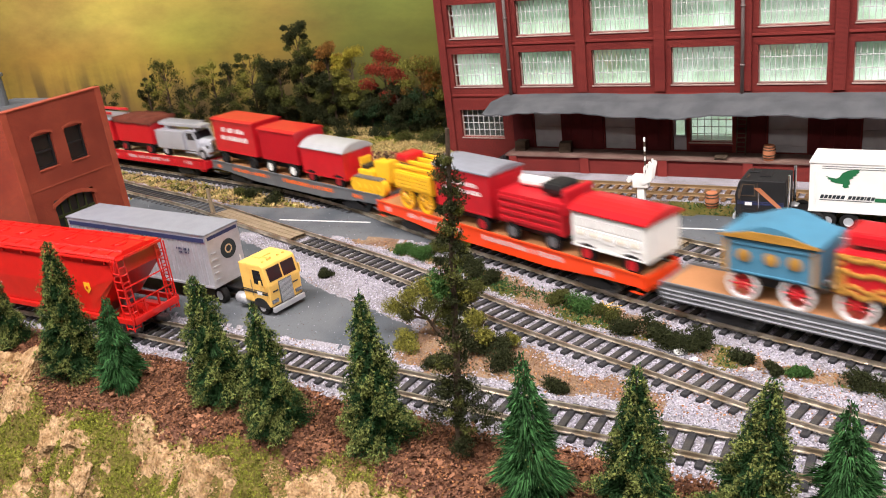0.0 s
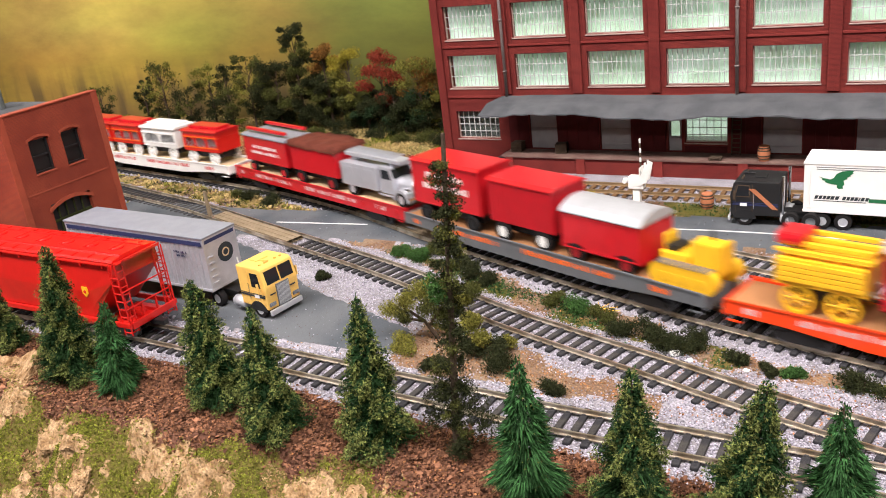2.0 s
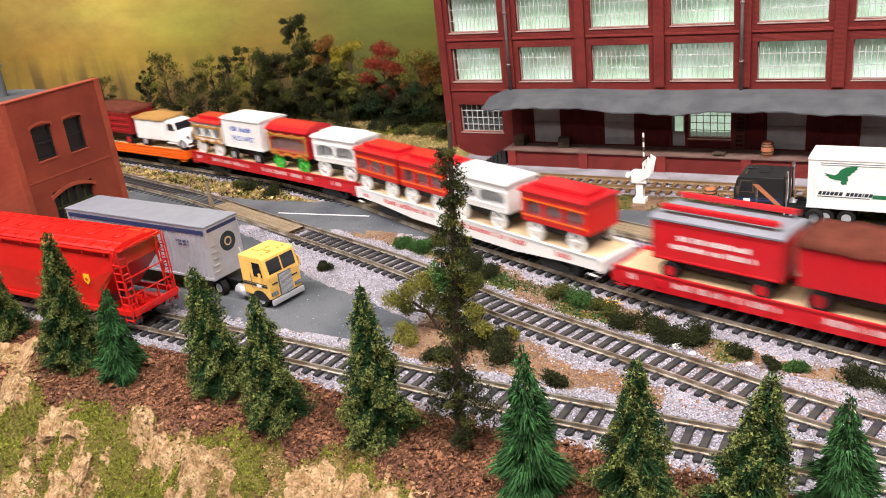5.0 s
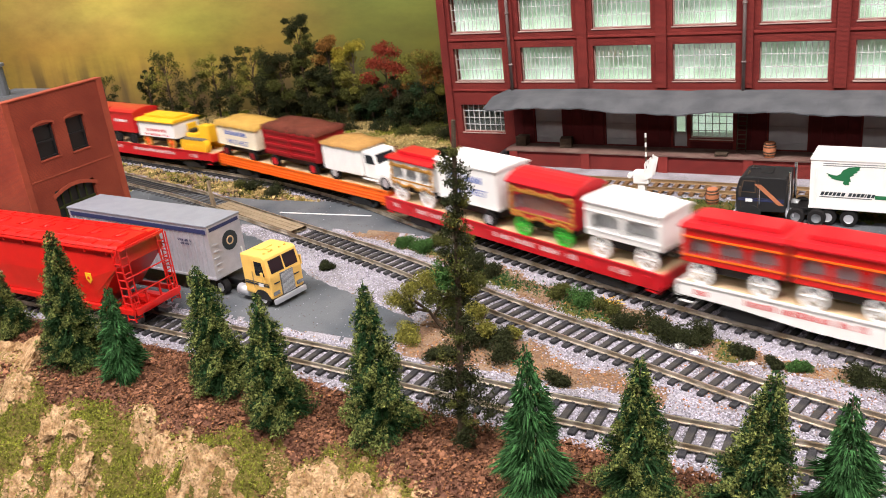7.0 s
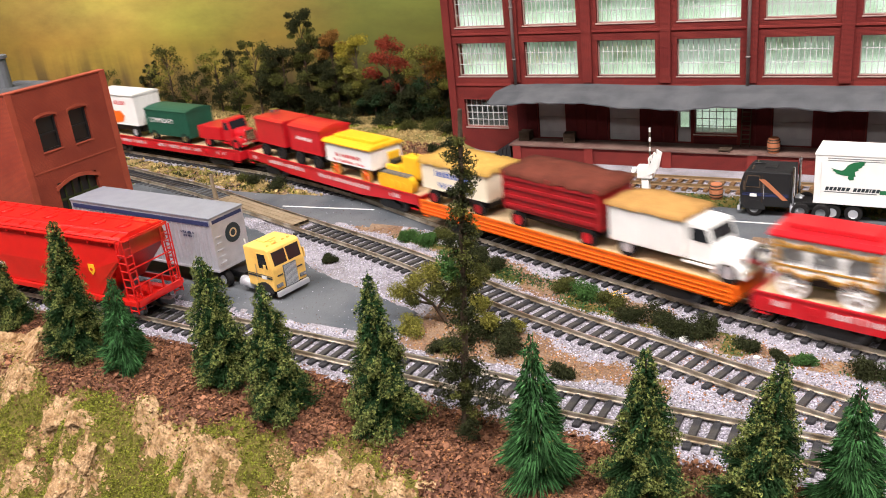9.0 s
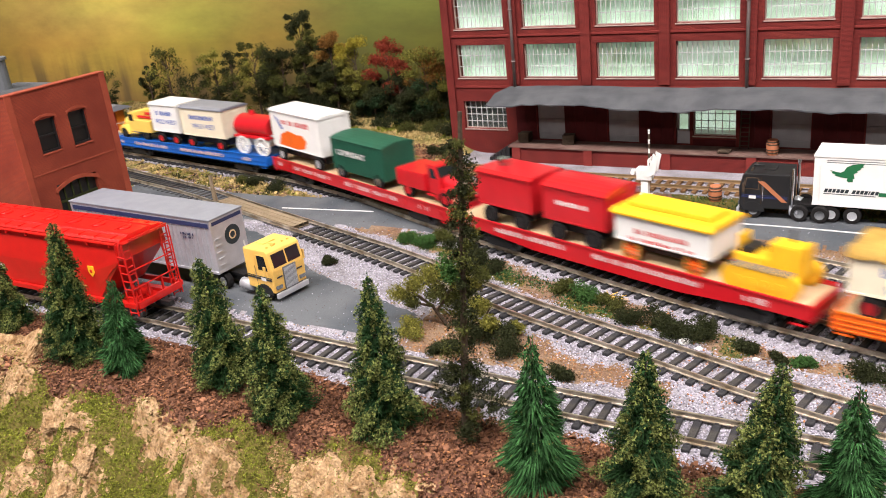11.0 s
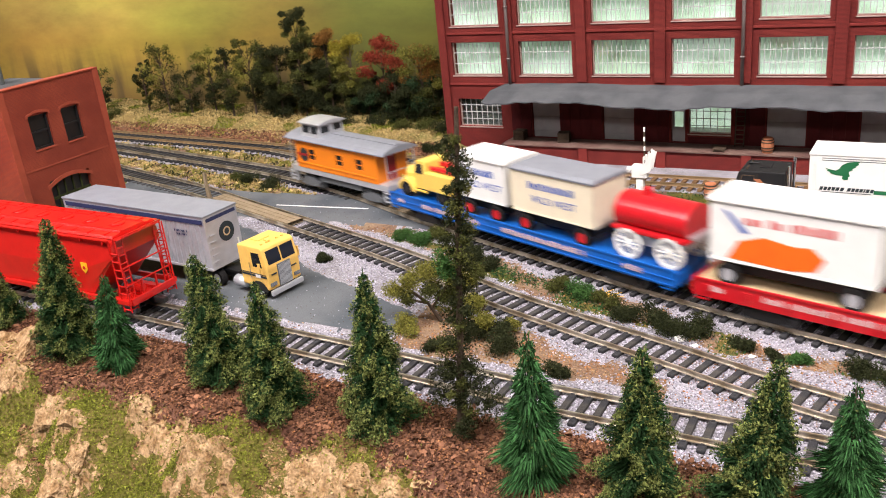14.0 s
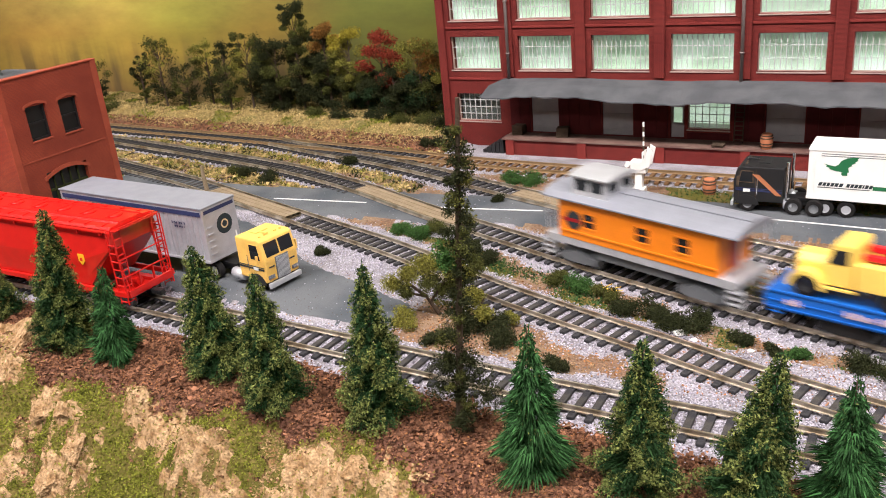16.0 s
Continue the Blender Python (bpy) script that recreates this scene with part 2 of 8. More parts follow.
def backdrop_paint():
    """Soft painted autumn hills: green, ochre and olive passages that run into each other."""
    m = bpy.data.materials.new("painted_hills")
    m.use_nodes = True
    nt = m.node_tree
    n, l = nt.nodes, nt.links
    b = n["Principled BSDF"]
    b.inputs["Roughness"].default_value = 0.8
    tc = n.new("ShaderNodeTexCoord")
    ns = n.new("ShaderNodeTexNoise")
    ns.inputs["Scale"].default_value, ns.inputs["Detail"].default_value = 6.0, 6
    stretch = n.new("ShaderNodeMapping")
    stretch.inputs["Scale"].default_value = (0.6, 1, 1.6)
    l.new(tc.outputs["Object"], stretch.inputs[0]), l.new(stretch.outputs[0], ns.inputs[0])
    sep = n.new("ShaderNodeSeparateXYZ")
    l.new(tc.outputs["Object"], sep.inputs[0])

    def ramp(source, lo, hi, stops, wob):
        off = n.new("ShaderNodeMath")
        off.operation, off.inputs[1].default_value = "MULTIPLY_ADD", wob
        l.new(ns.outputs[0], off.inputs[0]), l.new(source, off.inputs[2])
        mr = n.new("ShaderNodeMapRange")
        mr.inputs[1].default_value, mr.inputs[2].default_value = lo + wob * 0.5, hi + wob * 0.5
        l.new(off.outputs[0], mr.inputs[0])
        cr = n.new("ShaderNodeValToRGB")
        cr.color_ramp.interpolation = "EASE"
        els = cr.color_ramp.elements
        els[0].position, els[0].color = stops[0][0], (*stops[0][1], 1)
        els[1].position, els[1].color = stops[-1][0], (*stops[-1][1], 1)
        for p, c in stops[1:-1]:
            els.new(p).color = (*c, 1)
        l.new(mr.outputs[0], cr.inputs[0])
        return cr.outputs[0]
    along = ramp(sep.outputs[0], -1.5, -0.4, [(0.0, (0.18, 0.18, 0.045)), (0.25, (0.33, 0.265, 0.065)), (0.5, (0.58, 0.45, 0.14)), (0.72, (0.40, 0.36, 0.09)), (0.88, (0.17, 0.22, 0.05)), (1.0, (0.20, 0.24, 0.05))], 0.25)
    upward = ramp(sep.outputs[2], 0.0, 0.24, [(0.0, (0.20, 0.11, 0.03)), (0.3, (0.55, 0.40, 0.12)), (0.55, (0.80, 0.72, 0.45)), (0.78, (0.85, 0.80, 0.5)), (1.0, (0.28, 0.36, 0.16))], 0.06)
    mx = n.new("ShaderNodeMix")
    mx.data_type, mx.blend_type = "RGBA", "MULTIPLY"
    mx.inputs[0].default_value = 0.85
    l.new(along, mx.inputs[6]), l.new(upward, mx.inputs[7])
    soft = n.new("ShaderNodeTexNoise")
    soft.inputs["Scale"].default_value, soft.inputs["Detail"].default_value, soft.inputs["Roughness"].default_value = 9.0, 7, 0.65
    l.new(stretch.outputs[0], soft.inputs[0])
    mr = n.new("ShaderNodeMapRange")
    mr.inputs[1].default_value, mr.inputs[2].default_value, mr.inputs[3].default_value, mr.inputs[4].default_value = 0.32, 0.68, 0.68, 1.3
    l.new(soft.outputs[0], mr.inputs[0])
    hsv = n.new("ShaderNodeHueSaturation")
    hue = n.new("ShaderNodeMapRange")
    hue.inputs[1].default_value, hue.inputs[2].default_value, hue.inputs[3].default_value, hue.inputs[4].default_value = 0.3, 0.7, 0.48, 0.525
    l.new(ns.outputs[0], hue.inputs[0]), l.new(hue.outputs[0], hsv.inputs["Hue"])
    l.new(mr.outputs[0], hsv.inputs["Value"]), l.new(mx.outputs[2], hsv.inputs["Color"])
    # soft upright brown brush strokes, a painted far wood along the foot of the hills
    tall = n.new("ShaderNodeMapping")
    tall.inputs["Scale"].default_value = (1, 1, 0.12)
    stroke = n.new("ShaderNodeTexNoise")
    stroke.inputs["Scale"].default_value, stroke.inputs["Detail"].default_value = 42.0, 3
    l.new(tc.outputs["Object"], tall.inputs[0]), l.new(tall.outputs[0], stroke.inputs[0])
    cut, foot, both = n.new("ShaderNodeMapRange"), n.new("ShaderNodeMapRange"), n.new("ShaderNodeMath")
    cut.inputs[1].default_value, cut.inputs[2].default_value = 0.44, 0.66
    foot.inputs[1].default_value, foot.inputs[2].default_value, foot.inputs[3].default_value, foot.inputs[4].default_value = 0.035, 0.085, 0.85, 0.0
    both.operation = "MULTIPLY"
    l.new(stroke.outputs[0], cut.inputs[0]), l.new(sep.outputs[2], foot.inputs[0])
    l.new(cut.outputs[0], both.inputs[0]), l.new(foot.outputs[0], both.inputs[1])
    wood = n.new("ShaderNodeMix")
    wood.data_type = "RGBA"
    wood.inputs[7].default_value = (0.085, 0.055, 0.018, 1)
    l.new(both.outputs[0], wood.inputs[0]), l.new(hsv.outputs[0], wood.inputs[6]), l.new(wood.outputs[2], b.inputs["Base Color"])
    return m


BACKDROP = backdrop_paint()


# ---- mesh helpers; they take centimetres ----
def empty(name, label="", category="", group="", kind="", at=None):
    ob = new(name)
    ob.empty_display_size = 0.01
    if at is not None:
        ob.matrix_world = at
    return tagged(ob, label, category, group, kind)


def part(name, bm, material, parent=None, label="", smooth=False):
    mesh = bpy.data.meshes.new(name)
    bmesh.ops.scale(bm, vec=(K, K, K), verts=bm.verts)
    bmesh.ops.recalc_face_normals(bm, faces=bm.faces)
    bm.to_mesh(mesh)
    bm.free()
    mesh.materials.append(material)
    if smooth:
        mesh.polygons.foreach_set("use_smooth", [True] * len(mesh.polygons))
    ob = new(name, mesh)
    ob.parent = parent
    if label:
        ob["label"] = label
    return ob


def again(ob, x, y, z, rx=0, ry=0, rz=0, parent=None):
    """Another part on the same mesh, set elsewhere under the same thing."""
    o = ob.copy()
    scene.collection.objects.link(o)
    o.parent = parent or ob.parent
    o.matrix_local = cm(x, y, z, rx, ry, rz)
    return o


def box(x0, x1, y0, y1, z0, z1, bevel=0.0, bm=None):
    own = bm is None
    bm = bm or bmesh.new()
    v = [bm.verts.new((x, y, z)) for x in (x0, x1) for y in (y0, y1) for z in (z0, z1)]
    fs = [bm.faces.new([v[i] for i in f]) for f in ((0, 1, 3, 2), (4, 6, 7, 5), (0, 4, 5, 1), (2, 3, 7, 6), (0, 2, 6, 4), (1, 5, 7, 3))]
    if bevel and own:
        bmesh.ops.bevel(bm, geom=bm.edges[:], offset=bevel, segments=2, affect="EDGES", profile=0.6)
    return bm


def prism(profile, axis, lo, hi, bm=None, bevel=0.0):
    """A profile of (a, b) points drawn out along an axis."""
    own = bm is None
    bm = bm or bmesh.new()
    put = {"x": lambda a, b, c: (c, a, b), "y": lambda a, b, c: (a, c, b), "z": lambda a, b, c: (a, b, c)}[axis]
    n = len(profile)
    A = [bm.verts.new(put(a, b, lo)) for a, b in profile]
    B = [bm.verts.new(put(a, b, hi)) for a, b in profile]
    bm.faces.new(A), bm.faces.new(B[::-1])
    for i in range(n):
        bm.faces.new((A[i], A[(i + 1) % n], B[(i + 1) % n], B[i]))
    if bevel and own:
        bmesh.ops.bevel(bm, geom=bm.edges[:], offset=bevel, segments=2, affect="EDGES", profile=0.6)
    return bm


def cyl(p, q, r, r2=None, n=14, bm=None):
    """A round bar from p to q."""
    bm = bm or bmesh.new()
    p, q = Vector(p), Vector(q)
    turn = (q - p).to_track_quat("Z", "Y").to_matrix().to_4x4()
    bmesh.ops.create_cone(bm, cap_ends=True, segments=n, radius1=r, radius2=r if r2 is None else r2, depth=(q - p).length, matrix=Matrix.Translation((p + q) / 2) @ turn)
    return bm


def lathe(rings, n=16, bm=None, axis="z", at=(0, 0, 0), caps=True):
    """Rings of (radius, height) turned round an axis."""
    bm = bm or bmesh.new()
    loops = []
    for r, h in rings:
        ring = []
        for i in range(n):
            a = 2 * math.pi * i / n
            c = (r * math.cos(a), r * math.sin(a), h) if axis == "z" else (r * math.cos(a), h, r * math.sin(a)) if axis == "y" else (h, r * math.cos(a), r * math.sin(a))
            ring.append(bm.verts.new((c[0] + at[0], c[1] + at[1], c[2] + at[2])))
        loops.append(ring)
    for A, B in zip(loops, loops[1:]):
        for i in range(n):
            bm.faces.new((A[i], A[(i + 1) % n], B[(i + 1) % n], B[i]))
    if caps:
        bm.faces.new(loops[0]), bm.faces.new(loops[-1][::-1])
    else:
        for i in range(n):
            bm.faces.new((loops[-1][i], loops[-1][(i + 1) % n], loops[0][(i + 1) % n], loops[0][i]))
    return bm


def spline(points, step=0.5):
    """A smooth line through plan points, sampled evenly: places and directions."""
    P = np.array(points, float)
    Q = np.vstack([2 * P[0] - P[1], P, 2 * P[-1] - P[-2]])
    out = []
    for i in range(1, len(Q) - 2):
        a, b, c, d = Q[i - 1:i + 3]
        w = np.linalg.norm(c - b)
        m1 = w * ((c - b) / w + (b - a) / np.linalg.norm(b - a)) / 2
        m2 = w * ((c - b) / w + (d - c) / np.linalg.norm(d - c)) / 2
        for t in np.linspace(0, 1, 24, endpoint=False):
            out.append((2 * t**3 - 3 * t**2 + 1) * b + (t**3 - 2 * t**2 + t) * m1 + (-2 * t**3 + 3 * t**2) * c + (t**3 - t**2) * m2)
    out = np.array(out + [P[-1]])
    s = np.r_[0, np.cumsum(np.linalg.norm(np.diff(out, axis=0), axis=1))]
    even = np.arange(0, s[-1], step)
    line = np.stack([np.interp(even, s, out[:, 0]), np.interp(even, s, out[:, 1])], 1)
    way = np.gradient(line, axis=0)
    return line, way / np.linalg.norm(way, axis=1)[:, None]


def scatter(name, places, normals_up, sizes, template, material, seed, flat=1.0, parent=None, spin=True):
    """Many small pieces as one mesh: each a copy of the template, turned and sized at random."""
    rng = np.random.default_rng(seed)
    tv, tf = template
    tv, tf = np.array(tv, float), np.array(tf)
    n = len(places)
    q = rng.normal(size=(n, 4))
    if not spin:
        q[:, 1:3] *= 0.25
    q /= np.linalg.norm(q, axis=1)[:, None]
    w, x, y, z = q.T
    R = np.stack([1 - 2 * (y * y + z * z), 2 * (x * y - z * w), 2 * (x * z + y * w), 2 * (x * y + z * w), 1 - 2 * (x * x + z * z), 2 * (y * z - x * w), 2 * (x * z - y * w), 2 * (y * z + x * w), 1 - 2 * (x * x + y * y)], -1).reshape(n, 3, 3)
    v = np.einsum("nij,kj->nki", R, tv) * np.asarray(sizes)[:, None, None]
    v[:, :, 2] *= flat
    v = (v + np.asarray(places)[:, None]).reshape(-1, 3) * K
    f = (tf[None] + (np.arange(n) * len(tv))[:, None, None]).reshape(-1, tf.shape[1])
    mesh = bpy.data.meshes.new(name)
    mesh.vertices.add(len(v))
    mesh.vertices.foreach_set("co", v.ravel())
    mesh.loops.add(f.size)
    mesh.loops.foreach_set("vertex_index", f.ravel().astype(np.int32))
    mesh.polygons.add(len(f))
    mesh.polygons.foreach_set("loop_start", (np.arange(len(f)) * f.shape[1]).astype(np.int32))
    mesh.update(calc_edges=True)
    mesh.validate()
    mesh.materials.append(material)
    ob = new(name, mesh)
    ob.parent = parent
    return ob


PEBBLE = ([(1, 0, 0), (-1, 0, 0.1), (0, 0.8, 0), (0, -0.9, 0), (0.1, 0, 0.7), (0, 0.1, -0.7)], [(0, 2, 4), (2, 1, 4), (1, 3, 4), (3, 0, 4), (2, 0, 5), (1, 2, 5), (3, 1, 5), (0, 3, 5)])
CHIP = ([(1, 0.1, 0), (0.2, 0.7, 0.1), (-0.9, 0.3, -0.05), (-0.6, -0.6, 0.1), (0.5, -0.6, 0), (0.1, 0, 0.35)], [(0, 1, 5), (1, 2, 5), (2, 3, 5), (3, 4, 5), (4, 0, 5)])
FLAKE = ([(1, 0, 0), (0, 0.6, 0.15), (-0.9, 0, 0), (0, -0.6, 0.1)], [(0, 1, 2), (0, 2, 3)])
TUFT = ([(0, 0, -0.3), (0.9, 0.2, 0.3), (0.7, -0.3, 0.6), (-0.8, 0.3, 0.4), (-0.6, -0.5, 0.7), (0.1, 0.9, 0.5), (-0.1, 0.6, 0.8)], [(0, 1, 2), (0, 3, 4), (0, 5, 6)])
BLADE = ([(-0.12, 0, 0), (0.12, 0, 0), (0, 0.15, 1.3), (0.0, 0.2, 0.0), (0.25, 0.3, 0.0), (0.4, 0.1, 1.1)], [(0, 1, 2), (3, 4, 5)])


# ---- the lie of the land ----
def smooth(a, b, v):
    t = np.clip((v - a) / (b - a), 0, 1)
    return t * t * (3 - 2 * t)


def lumps(x, y, size, seed):
    return noise.noise(Vector((x / size + seed * 7.3, y / size - seed * 3.1, seed * 1.7)))


def crest(x):
    return 24 - 1.5 * smooth(-16, 0, x) - 7 * smooth(14, 45, x) + 0.9 * lumps(x, 0, 6, 3)


def bank_foot(x):
    return 63.2 + 2.6 * smooth(-40, -75, x) + 0.5 * lumps(x, 5, 5, 4)


TRACK_A = [(-270, 33), (-120, 31.6), (-80, 31.3), (-55, 31), (-40, 30.85), (-30, 30.5), (-18.9, 30.0), (-12.9, 29.7), (-7.8, 29.65), (-2.5, 29.6), (6, 29.3), (16, 28.9)]
TRACK_B = [(-150, 62), (-110, 60), (-80, 56.8), (-62.5, 52.6), (-53.5, 50.4), (-45, 47.6), (-38.2, 45.4), (-27.1, 41.7), (-19.4, 38.4), (-13.2, 36.3), (-9.6, 35.2), (-4.7, 33.6), (-0.5, 32.5), (8, 30.6), (18, 28.9), (60, 24), (270, 17)]
TRACK_C = [(-270, 66), (-200, 66), (-150, 65.2), (-110, 63.8), (-85, 61.8), (-74, 60.4), (-64.4, 58.8), (-55, 57.2), (-47.5, 55.7), (-42.3, 54.1), (-36.8, 52.1), (-33, 50.4), (-29, 48.6), (-24.2, 46.7), (-20.5, 45.3), (-14.4, 43.0), (-8.1, 40.9), (-2.7, 39.4), (5, 37.4), (20, 34), (60, 28.5), (120, 24.5), (270, 22.5)]
TRACK_D = [(-54, 62.7), (-47.5, 60.95), (-39.8, 59.1), (-34, 57.3), (-27.9, 55.0), (-22, 52.9), (-15, 50.6), (-8, 48.3), (-5.7, 47.6), (0, 45.9), (20, 41), (60, 35), (120, 31.5), (270, 29.5)]
TRACK_E = [(-270, 70.5), (-130, 68), (-100, 66.3), (-80, 64.8), (-70, 64.1), (-60, 63.4), (-49, 62.4), (-40.4, 61.5), (-32.9, 60.6), (-26, 60.1), (-13, 60.0), (60, 60.0), (270, 60)]
LINES = {k: spline(p) for k, p in dict(A=TRACK_A, B=TRACK_B, C=TRACK_C, D=TRACK_D, E=TRACK_E).items()}
ALL_TRACKS = np.vstack([LINES[k][0] for k in "ABCDE"])
ROAD = spline([(-72, 50.5), (-55, 48.4), (-46, 48.6), (-40, 49.2), (-34.7, 49.8), (-29, 50.2), (-21, 51.4), (-14, 52.8), (-7.9, 53.2), (0, 53.0), (30, 52.5), (270, 52)])[0]
LOT = [(-80, 47.5), (-62, 50.2), (-53, 48), (-45, 45.2), (-38.5, 42.9), (-35.6, 40.6), (-31.5, 38.6), (-27.2, 37.2), (-23.2, 35.6), (-22.2, 34.2), (-23.5, 32.9), (-26, 32.5), (-40, 33.2), (-80, 33.6)]


def inside(poly, x, y):
    odd = False
    for (x0, y0), (x1, y1) in zip(poly, poly[1:] + poly[:1]):
        if (y0 > y) != (y1 > y) and x < (x1 - x0) * (y - y0) / (y1 - y0) + x0:
            odd = not odd
    return odd


def track_gap(x, y):
    return math.sqrt(((ALL_TRACKS - (x, y)) ** 2).sum(1).min())


def road_gap(x, y):
    return math.sqrt(((ROAD - (x, y)) ** 2).sum(1).min())


OUTCROPS = [(-43.0, 25.2, 2.6), (-40.8, 23.4, 1.6), (-36.9, 22.3, 1.2), (-35.0, 21.9, 1.0), (-33.0, 20.7, 1.3), (-34.2, 19.9, 1.3), (-31.0, 23.2, 0.9), (-29.8, 22.8, 1.0), (-28.2, 22.3, 1.1), (-26.6, 21.6, 1.3), (-25.2, 22.2, 1.1), (-24.0, 21.2, 1.2), (-20.7, 23.0, 1.6), (-18.6, 23.3, 1.4), (-16.7, 23.0, 1.2), (-22.4, 21.6, 0.8), (-37.5, 19.6, 1.4)]


def rockiness(x, y):
    """How bare the plaster rock of the bank lies at a place, over 0 where it shows."""
    if y > 28 or x > -12:
        return -1.0
    best = max(1 - math.hypot((x - a) * 0.85, y - b) / (q * 0.88) for a, b, q in OUTCROPS)
    return best + 0.7 * lumps(x + 0.6 * y, y, 0.9, 51) + 0.5 * lumps(x, y, 0.36, 52) - 0.2 if best > -0.7 else -1.0


def zone(x, y):
    """Which ground cover lies at a place of the plan."""
    if rockiness(x, y) > 0:
        return "rock"
    w = 0.5 * lumps(x, y, 1.3, 1) + 0.5 * lumps(x, y, 0.5, 2)
    if y < crest(x) - 0.3 - 2.2 * smooth(-18.5, -13, x) + 1.0 * lumps(x, y, 2.2, 41) + 0.3 * w:
        return "grass"
    if inside(LOT, x + 0.3 * w, y + 0.3 * w):
        return "asphalt"
    half = 2.9 if x < -24 else 2.6
    if road_gap(x, y) + 0.2 * w < half and (x > -62):
        return "asphalt"
    gap = track_gap(x, y) + 0.5 * w
    if gap < 1.75 or (-52 < x < -22.6 + 0.5 * w and 30 < y < 39.9 - 0.375 * (x + 23)):
        return "ballast"
    if y < 29.5 and gap > 1.9:
        return "mulch"
    if y > bank_foot(x) + 2.2 + w and x < -35:
        return "straw"
    if y > 55 and x > -36:
        return "ballast" if y > 61.3 else "turf" if lumps(x, y, 3.0, 9) > -0.1 and x > -20 else "dirt"
    if y > 50 and x < -33:
        return "straw" if lumps(x, y, 1.7, 44) + 0.4 * w > -0.08 else "dirt"
    if gap < 1.95 + 0.9 * lumps(x, y, 3, 5) or (y < 36 and x > -8.5 and gap < 3.2):
        return "ballast"
    if 36 < y < 47 and -32 < x < 2 and lumps(x, y, 2.2, 6) > 0.12:
        return "turf"
    return "dirt"


def land(x, y):
    """Height of the ground."""
    c = crest(x)
    z = -0.45
    if y < c:
        d = c - y
        z -= 0.80 * d - 0.25 * math.exp(-d) + 0.25
        k = rockiness(x, y)
        if k > 0:
            z += 0.28 * smooth(0, 0.4, k) + 0.5 * min(k, 0.8) - 0.6 * min(1.0, 3 * k) * abs(lumps(x + 0.5 * y, y, 0.9, 53)) - 0.45 * min(1.0, 3 * k) * abs(lumps(x, y + 0.5 * x, 0.42, 54)) + 0.22 * lumps(x, y, 0.25, 55)
        z += smooth(0, 2.5, d) * (1.5 * lumps(x, y, 3.4, 11) + 0.55 * lumps(x, y, 1.3, 12) + 0.2 * lumps(x, y, 0.5, 13))
    elif y < 28.3:
        z += 0.22 * lumps(x, y, 1.6, 14) * smooth(28.3, 27, y)
    f = bank_foot(x)
    if x < -34.0 and y > f:
        z += smooth(-34, -38, x) * (1.25 * smooth(0.6, 3.6, y - f) - 0.2 * smooth(3.8, 6, y - f) + 0.1 * smooth(5, 12, y - f) + 0.35 * lumps(x, y, 2.5, 15) * smooth(1, 4, y - f))
    return z


def flat_zone(x, y):
    """Roads lie a little over the ground beside them."""
    if y > 28.5 and zone(x, y) == "asphalt":
        return 0.14
    return 0.0


GROUND_MATS = dict(grass=GRASS_BED, asphalt=ASPHALT, ballast=BALLAST, mulch=MULCH_BED, straw=STRAW_BED, turf=GRASS_BED, dirt=DIRT, rock=ROCK)


def build_ground():
    xs = np.unique(np.round(np.r_[np.arange(-275, -96, 3.0), np.arange(-96, -50, 0.7), np.arange(-50, 4, 0.22), np.arange(4, 40, 1.2), np.arange(40, 276, 4.0)], 3))
    ys = np.unique(np.round(np.r_[np.arange(10, 15, 0.6), np.arange(15, 26.4, 0.16), np.arange(26.4, 40, 0.3), np.arange(40, 70, 0.4), np.arange(70, 79, 1.0)], 3))
    keys = list(GROUND_MATS)
    v, f, mi = [], [], []
    for y in ys:
        for x in xs:
            v.append((x * K, y * K, (land(x, y) + flat_zone(x, y)) * K))
    nx = len(xs)
    for j in range(len(ys) - 1):
        for i in range(nx - 1):
            f.append((j * nx + i, j * nx + i + 1, (j + 1) * nx + i + 1, (j + 1) * nx + i))
            mi.append(keys.index(zone((xs[i] + xs[i + 1]) / 2, (ys[j] + ys[j + 1]) / 2)))
    mesh = bpy.data.meshes.new("ground")
    mesh.from_pydata(v, [], f)
    for k in keys:
        mesh.materials.append(GROUND_MATS[k])
    mesh.polygons.foreach_set("material_index", mi)
    mesh.polygons.foreach_set("use_smooth", [True] * len(f))
    tagged(new("ground", mesh), "layout baseboard with ballast, asphalt, earth and turf", "ground", kind="structure")


build_ground()
fascia = prism([(10.2, -30), (10.2, -11.0), (11.0, -10.5), (11.0, -30)], "x", -275, 275)
tagged(part("layout_fascia", fascia, FACTORY_DARK), "dark board along the front of the layout", "board", kind="structure")
tagged(part("backdrop", box(-275, 275, 77.0, 77.8, -30, 70), BACKDROP), "painted backdrop of blurred autumn hills", "backdrop", kind="structure")

# the club room round the layout, unseen; walls kept dark to cut bounce light
tagged(part("floor", box(-300, 300, -260, 110, -124, -120), ROOM_FLOOR), "grey room floor", "floor", kind="structure")
tagged(part("ceiling", box(-300, 300, -260, 110, 136, 140), ROOM_WALL), "grey room ceiling, unseen", "ceiling", kind="structure")
tagged(part("wall_north", box(-300, 300, 106, 110, -120, 136), ROOM_WALL), "plain grey room wall, unseen", "wall", kind="structure")
tagged(part("wall_south", box(-300, 300, -260, -256, -120, 136), ROOM_WALL), "plain grey room wall, unseen", "wall", kind="structure")
tagged(part("wall_west", box(-304, -300, -260, 110, -120, 136), ROOM_WALL), "plain grey room wall, unseen", "wall", kind="structure")
